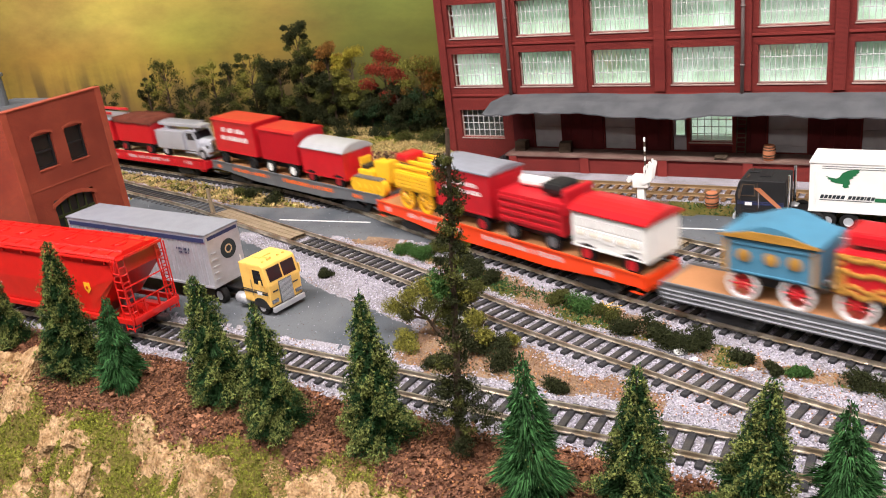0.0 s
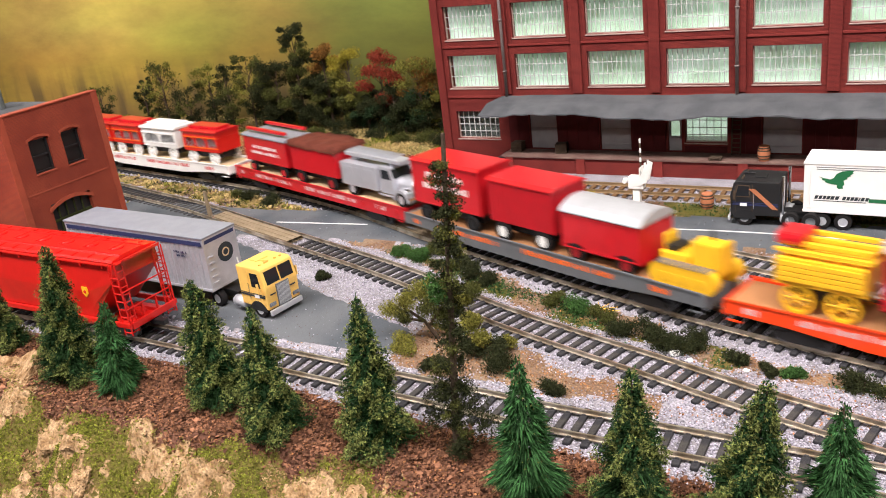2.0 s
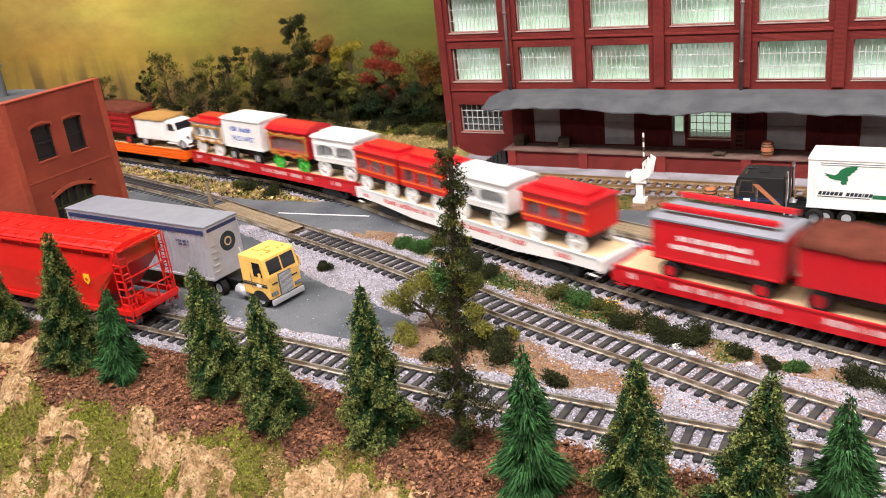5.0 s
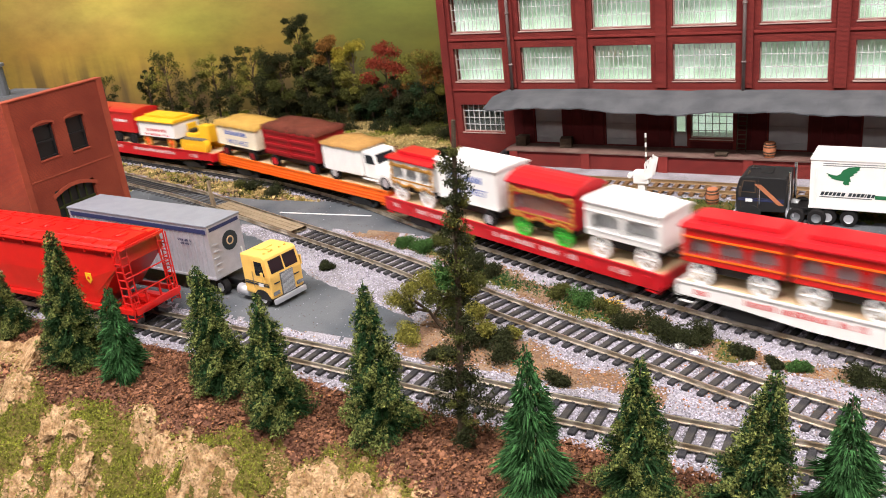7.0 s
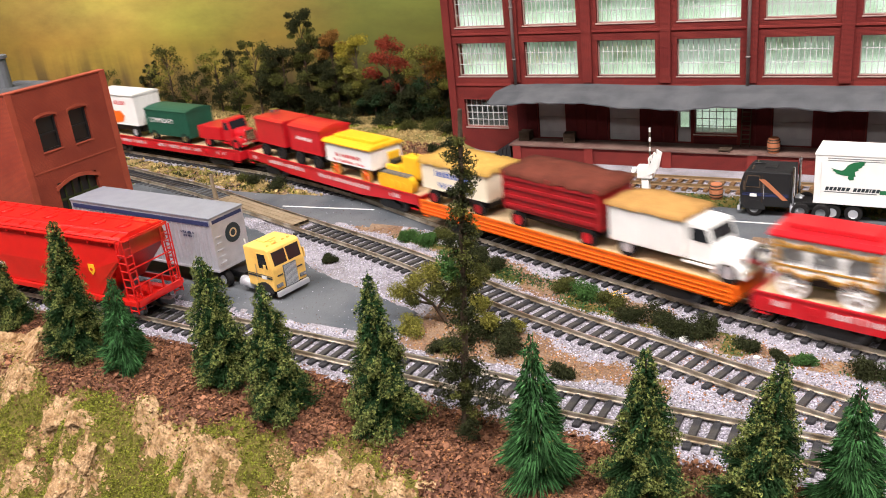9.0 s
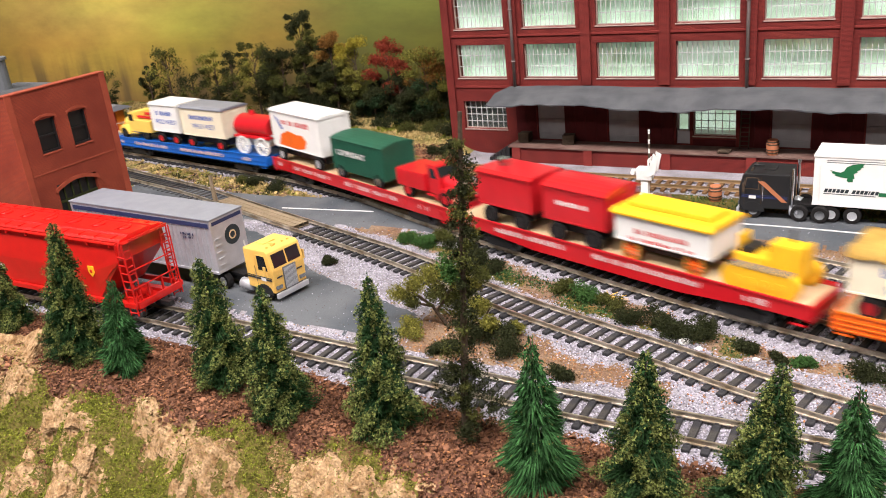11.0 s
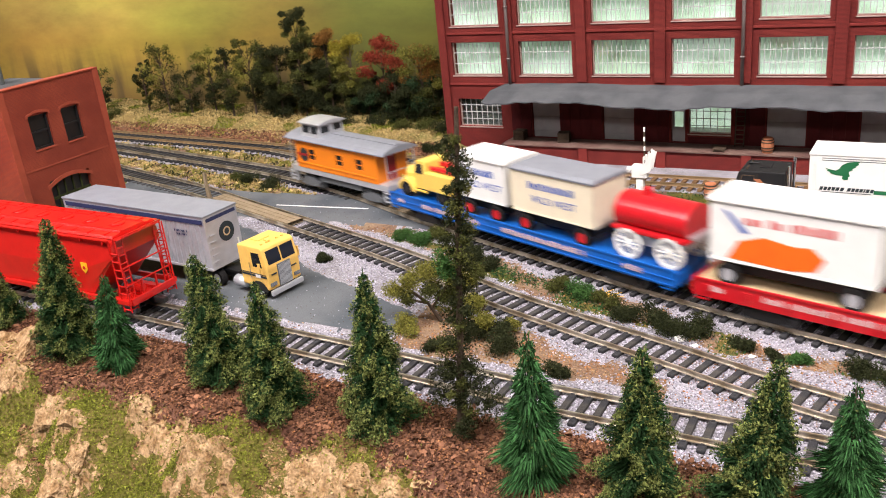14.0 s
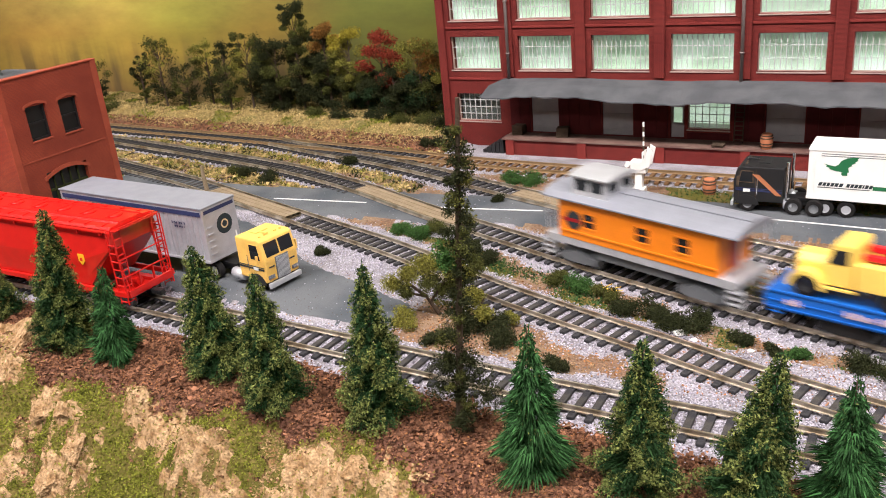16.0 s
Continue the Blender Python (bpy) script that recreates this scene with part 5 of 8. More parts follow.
def crawler(label):
    """A small yellow crawler tractor that faces +x."""
    t = empty("crawler_tractor", label, "tractor", "yellow crawler tractors")
    for y in (-1.25, 0.75):
        pts = [(1.4 + 0.5 * math.sin(a), 0.5 + 0.5 * math.cos(a)) for a in np.linspace(0, math.pi, 8)] + [(-1.3 - 0.5 * math.sin(a), 0.5 - 0.5 * math.cos(a)) for a in np.linspace(0, math.pi, 8)]
        part("track", prism(pts, "y", y, y + 0.5), YELLOW, t)
        shoe = part("track_shoe", box(0, 0.15, y - 0.03, y + 0.53, 0.98, 1.06), STEEL_GREY, t)
        shoe.matrix_local = cm(-1.35, 0, 0)
        for i in range(1, 11):
            again(shoe, -1.35 + i * 0.27, 0, 0)
        for x in (-1.0, -0.3, 0.4, 1.1):
            part("roller", cyl((x, y - 0.04, 0.45), (x, y + 0.54, 0.45), 0.2, n=12), YELLOW, t)
    part("engine_hood", box(0.1, 1.6, -0.5, 0.5, 0.8, 2.0, 0.12), YELLOW, t)
    part("radiator", box(1.6, 1.75, -0.55, 0.55, 0.7, 2.05, 0.05), YELLOW, t)
    part("body", box(-1.5, 0.1, -0.72, 0.72, 0.6, 1.35, 0.08), YELLOW, t)
    part("seat", box(-1.3, -0.6, -0.5, 0.5, 1.35, 1.6, 0.06), BLACK, t)
    part("seat_back", box(-1.45, -1.28, -0.5, 0.5, 1.4, 2.05, 0.06), YELLOW, t)
    part("exhaust", cyl((0.9, 0.15, 2.0), (0.9, 0.15, 2.5), 0.07, n=8), BLACK, t)
    part("lever", cyl((-0.3, 0.2, 1.3), (-0.2, 0.2, 1.95), 0.04, n=6), BLACK, t)
    t.scale = (1.05, 1.05, 1.18)
    return t


def ornate(thing, L, H, floor, mat, seed, count=26, W=2.75):
    """Carved scrolls: small turned bosses and curls set on the sides."""
    rng = random.Random(seed)
    L, H = L * 0.955, H * 0.94
    boss = part("carved_scroll", lathe([(0.12, 0.02), (0.15, -0.03), (0.09, -0.06), (0.1, -0.08), (0.03, -0.1)], 8, None, "y"), mat, thing, "gilded carved scroll")
    spots = []
    for i in range(count):
        x = -L / 2 + 0.2 + (L - 0.4) * (i + 0.5) / count
        spots += [(x, floor + 0.2 + 0.12 * math.sin(i * 1.3)), (x, H - 0.25 - 0.16 * abs(math.sin(i * 0.7)))]
    for x in (-L / 2 + 0.2, L / 2 - 0.2):
        spots += [(x, floor + 0.4 + k * (H - floor - 0.7) / 5) for k in range(6)]
    boss.matrix_local = cm(spots[0][0], -W / 2, spots[0][1])
    for x, z in spots[1:]:
        again(boss, x, -W / 2, z, ry=rng.uniform(0, 90))
    return thing


def wave_roof(L, W, H, mat, thing, rise=0.6):
    pts = [(-L / 2 + L * t, H + 0.05 + rise * math.sin(math.pi * t) ** 2) for t in np.linspace(0, 1, 15)]
    part("swept_roof", prism([(-L / 2, H), *pts, (L / 2, H)], "y", -W / 2 - 0.1, W / 2 + 0.1), mat, thing)


# first car: two parade wagons
w = wagon("parade_wagon", "light blue parade wagon with gold trim and swept roof", 4.7, 3.3, SKY_BLUE, None, 0.78, RED, 10, INK_WHITE, 2.6, 1.25, trim=SKY_BLUE)
wave_roof(4.7, 2.6, 3.3, SKY_BLUE, w)
for x in (-1.2, 0.1, 1.2):
    part("gold_ornament", lathe([(0.34, -0.07), (0.2, -0.1), (0.05, -0.12)], 9, None, "y", (x, -1.3, 2.35)), GOLD, w)
part("gold_moulding", prism([(-2.3, 3.22), (2.3, 3.22), (2.3, 3.32), (0.9, 3.62), (-0.9, 3.62), (-2.3, 3.32)], "y", -1.46, -1.41), GOLD, w)
for x in (-2.2, 1.95):
    part("gold_pilaster", box(x, x + 0.24, -1.345, -1.302, 1.4, 3.05, 0.02), GOLD, w)
for z in (1.45, 2.85):
    part("blue_moulding", box(-1.9, 1.9, -1.35, -1.302, z, z + 0.09, 0.015), SKY_BLUE, w)
load(1, -8.6, -3.9, w)
w = wagon("bandwagon", "gold and red carved bandwagon with white wheels", 4.6, 3.5, RED, None, 0.85, RED, 12, WHITE, 2.6, 1.2, trim=GOLD)
ornate(w, 4.6, 3.6, 1.2, GOLD, 3, 16, 2.6)
ornate(w, 4.4, 2.9, 1.5, GOLD, 8, 14, 2.6)
part("bench", box(-2.0, 2.0, -0.9, 0.9, 3.5, 4.1, 0.15), RED, w)
load(1, -3.4, 1.2, w)

# second car
w = wagon("ladder_wagon", "yellow baggage wagon piled with ladders", 4.1, 2.9, YELLOW, None, 0.75, YELLOW, 10, YELLOW, 2.5, 1.3, style="slats")
for i in range(6):
    part("ladder", box(-2.1, 2.2 - 0.2 * (i % 3), -1.15 + 0.4 * i, -0.9 + 0.4 * i, 2.95 + 0.2 * (i % 2), 3.1 + 0.25 * (i % 2), 0.02), YELLOW, w)
part("red_roll", box(-2.2, -0.9, -0.9, 0.7, 3.2, 3.75, 0.2), RED, w)
load(2, -9.5, -5.4, w)
load(2, -4.9, 0.5, wagon("baggage_wagon", "red circus wagon with dusty grey roof", 5.4, 4.0, WAGON_RED, GREY_ROOF, ink=INK_WHITE, hub=WAGON_RED, seed=2, roof_kind="arch", rise=0.3))
w = wagon("stake_trailer", "red slatted stake wagon with an open top load", 5.4, 3.2, WAGON_RED, None, 0.6, STEEL_GREY, style="slats", W=2.7)
part("canvas_roll", cyl((-1.9, 0.2, 3.35), (0.2, 0.3, 3.4), 0.35, n=10), WHITE, w, "white canvas roll")
part("black_canvas", box(0.4, 2.0, -0.8, 0.9, 3.2, 3.85, 0.3), BLACK, w, "dark canvas bundle")
part("cab_hood", box(2.3, 2.75, -1.1, 1.1, 2.2, 3.75, 0.12), WAGON_RED, w)
load(2, 0.9, 6.4, w)
w = wagon("ticket_wagon", "white circus wagon with red roof and red wheels", 5.2, 3.1, WHITE, RED, 0.55, RED, roof_kind="arch", rise=0.4, cut=0.35, over=0.15, seed=3, trim=WHITE, floor=0.8)
for i in range(5):
    x = -2.25 + 0.92 * i
    part("carved_panel", box(x, x + 0.78, -1.47, -1.426, 1.35 + 0.12 * (i % 2), 2.0, 0.015), WHITE, w)
    part("carved_panel", box(x + 0.04, x + 0.72, -1.465, -1.426, 2.1, 2.6, 0.015), WHITE, w)
    part("gilt_patch", lathe([(0.13, 0), (0.16, -0.03), (0.05, -0.06)], 8, None, "y", (x + 0.39, -1.466, 1.7)), CREAM, w)
load(2, 7.0, 11.9, w)

# third car
load(3, -10.6, -3.7, wagon("tall_trailer", "tall plain red trailer with pale lettering bars", 6.7, 4.25, RED, RED, 0.55, BLACK, ink=INK_WHITE, seed=4, style="plain", floor=1.1))
load(3, -3.4, 2.3, wagon("ribbed_trailer", "dark red ribbed trailer with white wheel hubs", 5.4, 3.95, WAGON_RED, RED, 0.65, WHITE, style="ribs", seed=5, floor=1.1))
load(3, 2.5, 8.1, wagon("generator_trailer", "red trailer with rounded silver roof", 5.6, 3.0, RED, SILVER, 0.55, DARK_RED, roof_kind="arch", rise=0.55, cut=0.4, seed=6, floor=0.7))
load(3, 8.6, 12.0, crawler("yellow crawler tractor on the grey flat car"))

# fourth car
w = wagon("van_trailer", "red trailer with grey roof and red roof boards", 7.0, 3.35, RED, GREY_ROOF, 0.5, RED, ink=INK_WHITE, seed=7, floor=0.9)
for y in (-1.1, 0.8):
    part("roof_board", box(-3.0, 3.0, y, y + 0.3, 3.6, 3.85, 0.05), RED, w)
load(4, -9.6, -2.5, w)
load(4, -2.2, 4.4, wagon("tarped_wagon", "red ribbed wagon under a dark brown tarpaulin", 6.4, 3.55, RED, None, 0.6, DARK_RED, style="ribs", tarp_mat=TARP_BROWN, seed=8, floor=1.0))
load(4, 4.6, 12.0, truck("ladder_truck", "silver truck with a long ladder beam on top", 7.6, 2.55, BRIGHT_SILVER, BRIGHT_SILVER, ladder=BRIGHT_SILVER))

# fifth car: cages
for a, b, col, lab in ((-11.7, -6.4, RED, "red cage wagon with white wheels"), (-6.2, -1.2, RED, "red cage wagon with white wheels"), (-0.9, 4.7, WHITE, "white cage wagon with grey openings"), (5.7, 11.0, RED, "red cage wagon with white wheels")):
    load(5, a, b, wagon("cage_wagon", lab, b - a, 3.15, HOPPER if col is RED else col, RED if col is RED else col, 0.62, WHITE, 8, WHITE, 2.6, 1.05, style="cage", roof_kind="step", rise=0.2, over=0.12, trim=ORANGE if col is RED else WHITE, seed=9))

# sixth car
w = wagon("carved_cage", "red and white carved cage wagon with gilt scrolls", 5.0, 3.2, WHITE, RED, 0.7, WHITE, 10, WHITE, 2.6, 1.15, style="cage", roof_kind="step", over=0.15, trim=GOLD)
ornate(w, 5.0, 3.2, 1.1, GOLD, 5, 14, 2.6)
load(6, -11.2, -6.1, w)
load(6, -5.8, 0.1, wagon("white_trailer", "white box trailer with blue lettering bars", 5.8, 3.9, WHITE, WHITE, 0.55, SILVER, ink=INK_BLUE, ink_rows=1, motto="WILD WEST", style="plain", seed=11, floor=1.1))
w = wagon("tableau_wagon", "red open tableau wagon with bright green wheels", 5.4, 3.5, WAGON_RED, RED, 0.62, BRIGHT_GREEN, 10, BRIGHT_GREEN, 2.6, 1.1, style="cage", roof_kind="arch", rise=0.5, over=0.12, trim=GOLD, openings=1, inside=WOOD_DECK)
ornate(w, 5.4, 3.5, 1.1, GOLD, 6, 14, 2.6)
load(6, 0.6, 6.2, w)
load(6, 6.6, 11.9, wagon("cage_wagon", "white cage wagon with pink trim", 5.2, 3.35, WHITE, WHITE, 0.68, WHITE, 10, WHITE, 2.6, 1.15, style="cage", roof_kind="step", over=0.1, trim=WHITE, seed=12))

# seventh car
load(7, -11.5, -4.9, wagon("tarped_trailer", "cream trailer with blue lettering under an ochre tarpaulin", 6.5, 3.25, CREAM, None, 0.55, DARK_RED, ink=INK_BLUE, ink_rows=1, motto="WILD WEST", style="plain", tarp_mat=TARP_OCHRE, seed=13, floor=1.0))
load(7, -3.8, 4.0, wagon("stake_trailer", "maroon slatted stake trailer with brown top", 7.6, 3.75, DARK_RED, None, 0.58, RED, style="slats", tarp_mat=TARP_BROWN, seed=14, floor=1.0))
load(7, 4.3, 12.0, truck("dump_truck", "white truck with tan tarpaulin over the bed", 7.9, 2.9, WHITE, WHITE, cover=TARP_TAN, wheel_r=0.62))

# eighth car
w = wagon("boiler_wagon", "red box wagon with a low silver vent", 4.7, 3.4, RED, RED, 0.6, BLACK, seed=15, floor=1.1, style="plain")
part("vent", cyl((-1.2, 0, 3.6), (-1.2, 0, 3.85), 0.4, n=12), CHROME, w)
load(8, -9.7, -4.9, w)
load(8, -4.3, 0.5, wagon("red_trailer", "plain red trailer with arched roof", 4.7, 3.4, RED, RED, 0.6, BLACK, roof_kind="arch", rise=0.3, ink=INK_WHITE, ink_rows=1, seed=16, floor=1.1))
load(8, 0.75, 6.95, wagon("cream_roof_wagon", "white wagon with stepped yellow roof and red lettering bars", 6.0, 2.75, WHITE, YELLOW, 0.6, ORANGE, 10, GOLD, roof_kind="step", rise=0.25, over=0.18, ink=INK_RED, seed=17, floor=0.95))
load(8, 7.0, 11.2, crawler("yellow crawler tractor on the red flat car"))

# ninth car
w = wagon("poster_trailer", "tall white trailer with an orange animal picture", 8.0, 4.5, WHITE, WHITE, 0.6, SILVER, style="plain", seed=18, floor=1.15, ink=INK_RED, ink_rows=1)
for pts in ([(-2.9, 1.5), (-2.4, 2.4), (-1.2, 2.8), (0.2, 2.6), (1.0, 2.7), (1.6, 2.2), (1.2, 1.6), (0, 1.4)], [(-3.2, 3.9), (-2.9, 3.8), (-1.9, 2.9), (-2.2, 2.8)]):
    part("poster_shape", prism(pts, "y", -1.445, -1.428), ORANGE if len(pts) > 4 else INK_BLUE, w, "plain orange poster shape")
load(9, -11.3, -3.0, w)
load(9, -2.2, 5.2, words("COMMISSARY", 0.62, -0.75, -1.5, 1.95, INK_WHITE, wagon("commissary_wagon", "dark green panelled wagon with white painted words", 7.0, 3.25, GREEN, GREEN, 0.58, CHROME, cut=0.3, roof_kind="arch", rise=0.25, over=0.05, seed=19, style="ribs", floor=0.7)))
load(9, 6.0, 12.0, truck("dump_truck", "small open red dump truck", 5.9, 2.0, RED, RED, hub=RED, hood=1.5, cab_len=1.1))

# tenth car
load(10, -11.0, -5.2, truck("service_truck", "yellow truck with red ladders on top", 5.6, 2.0, PALE_YELLOW, PALE_YELLOW, top=RED, hub=BLACK, hood=1.5, cab_len=1.3), 180)
load(10, -4.6, 0.0, wagon("white_trailer", "white box trailer with blue lettering bars", 4.5, 4.0, WHITE, WHITE, 0.55, RED, ink=INK_BLUE, ink_rows=1, motto="WILD WEST", style="plain", seed=20, floor=1.1))
load(10, 0.2, 6.8, wagon("cream_trailer", "cream box trailer with dark grey roof and blue lettering", 6.5, 3.95, CREAM, GREY_ROOF, 0.55, RED, ink=INK_BLUE, ink_rows=1, motto="WILD WEST", style="plain", seed=21, floor=1.1))


def tank_wagon():
    t = empty("tank_wagon", "red tank wagon on silver frame with white spoked wheels", "circus wagon", "circus wagons on the train")
    running_gear(t, 4.4, 2.5, 0.85, WHITE, 12, WHITE, 0.9, 1.25, SILVER)
    part("frame", box(-2.3, 2.3, -0.9, 0.9, 1.25, 1.5, 0.05), SILVER, t)
    prof = [(0.95 * math.cos(a) * 1.2, 2.4 + 0.95 * math.sin(a)) for a in np.linspace(0, 2 * math.pi, 40, endpoint=False)]
    part("tank", prism(prof, "x", -2.2, 2.2, bevel=0.0), RED, t, smooth=False)
    part("filler_cap", cyl((-0.8, 0, 3.3), (-0.8, 0, 3.7), 0.3, 0.22, 12), RED, t)
    part("skirt", box(-2.3, 2.3, -1.2, 1.2, 1.5, 1.72, 0.05), RED, t)
    part("seat_board", box(2.2, 2.6, -0.8, 0.8, 1.7, 1.85), SILVER, t)
    return t


load(10, 7.8, 12.0, tank_wagon())


def caboose():
    t = empty("caboose", "orange caboose with grey roof and cupola", "caboose")
    x0, x1, W = -5.0, 5.0, 2.9
    wins = [(-3.3, -2.5), (0.2, 1.0), (2.6, 3.4)]
    for y in (-W / 2, W / 2 - 0.14):
        part("side_wall", wall_with_holes(x0, x1, 1.75, 4.0, y, y + 0.14, [(a, b, 2.55, 3.35) for a, b in wins]), CABOOSE, t)
        for a, b in wins:
            win = new("window")
            win.parent = t
            part("pane", box(a, b, y + 0.05, y + 0.08, 2.55, 3.35), GLASS_DARK, win)
            yy = y - 0.03 if y < 0 else y + 0.142
            fr = bmesh.new()
            for q in ((a - 0.08, a, 2.47, 3.43), (b, b + 0.08, 2.47, 3.43), (a, b, 3.35, 3.43), (a, b, 2.47, 2.55), (a, b, 2.92, 2.98)):
                box(q[0], q[1], yy, yy + 0.028, q[2], q[3], bm=fr)
            part("window_frame", fr, CABOOSE, win)
        yy = y - 0.05 if y < 0 else y + 0.142
        part("belt_rail", box(x0, x1, yy, yy + 0.045, 2.1, 2.22, 0.01), CABOOSE, t)
    for x in (x0, x1 - 0.14):
        part("end_wall", wall_with_holes(-W / 2 + 0.145, W / 2 - 0.145, 1.75, 4.2, 0, 0.14, [(-0.45, 0.45, 1.8, 3.7)]), CABOOSE, t).matrix_local = cm(x + 0.14, 0, 0, rz=90)
        part("end_door", box(x + 0.03, x + 0.09, -0.45, 0.45, 1.8, 3.7), DARK_RED, t)
    part("inner_floor", box(x0 + 0.15, x1 - 0.15, -1.3, 1.3, 1.76, 1.85), BLACK, t)
    part("herald", lathe([(0.55, -0.01), (0.55, -0.03)], 18, None, "y", (-3.95, -W / 2, 2.85)), INK_BLACK, t, "dark round painted herald")
    part("herald_band", box(-4.75, -3.5, -W / 2 - 0.045, -W / 2 - 0.032, 2.75, 2.95), DARK_RED, t)
    part("roof", prism([(a, b + 4.0) for a, b in roof_profile("arch", W + 0.5, 0.42)], "x", x0 - 1.1, x1 + 1.1), GREY_ROOF, t)
    part("roof_walk", box(-1.6, x1 + 1.0, -0.3, 0.3, 4.5, 4.56), GREY_ROOF, t)
    for i in range(9):
        x = -1.2 + i * 0.85
        part("roof_seam", prism([(a * 0.985, b + 4.02) for a, b in roof_profile("arch", W + 0.5, 0.42)], "x", x, x + 0.05), GREY_ROOF, t)
    cup = new("cupola")
    cup.parent = t
    part("cupola_wall", prism([(-1.25, 4.2), (1.25, 4.2), (1.1, 5.3), (-1.1, 5.3)], "x", -4.2, -1.9), SILVER, cup, "grey cupola")
    part("cupola_roof", prism([(a, b + 5.3) for a, b in roof_profile("arch", 2.6, 0.2)], "x", -4.4, -1.7), SILVER, cup)
    for x in (-3.95, -2.9):
        part("cupola_window", box(x, x + 0.75, -1.23, -1.16, 4.6, 5.15), GLASS_DARK, cup)
    for y in (-0.95, 0.25):
        part("cupola_window", box(-1.9, -1.86, y, y + 0.7, 4.65, 5.15), GLASS_DARK, cup)
    part("side_sill", box(x0 - 1.0, x1 + 1.0, -1.42, 1.42, 1.3, 1.745, 0.03), SILVER, t)
    part("tool_box", box(-2.6, 2.6, -1.2, 1.2, 0.75, 1.3, 0.03), STEEL_GREY, t)
    for s in (-1, 1):
        x = s * 5.9
        for y in (-1.3, 1.3):
            stairs = bmesh.new()
            for i in range(3):
                box(x - 0.4, x + 0.4, y - 0.14, y + 0.14, 0.5 + 0.32 * i, 0.58 + 0.32 * i, bm=stairs)
            for xx in (x - 0.43, x + 0.37):
                box(xx, xx + 0.06, y - 0.16, y + 0.16, 0.45, 1.35, bm=stairs)
            part("steps", stairs, SILVER, t, "silver end steps")
            part("grab_post", cyl((x + s * 0.1, y, 1.7), (x + s * 0.1, y, 4.0), 0.04, n=6), SILVER, t)
        rail = cyl((x + s * 0.1, -1.3, 2.7), (x + s * 0.1, 1.3, 2.7), 0.035, n=6)
        for y in (-0.9, -0.5, 0.5, 0.9):
            cyl((x + s * 0.1, y, 1.7), (x + s * 0.1, y, 2.7), 0.03, n=6, bm=rail)
        part("end_railing", rail, SILVER, t)
        part("coupler", box(min(s * 6.1, s * 6.8), max(s * 6.1, s * 6.8), -0.16, 0.16, 0.7, 0.95, 0.03), BLACK, t)
    for u in (-3.9, 3.9):
        bogie(t, u, STEEL_GREY)
    return t


rides(caboose(), 11, 5.35)


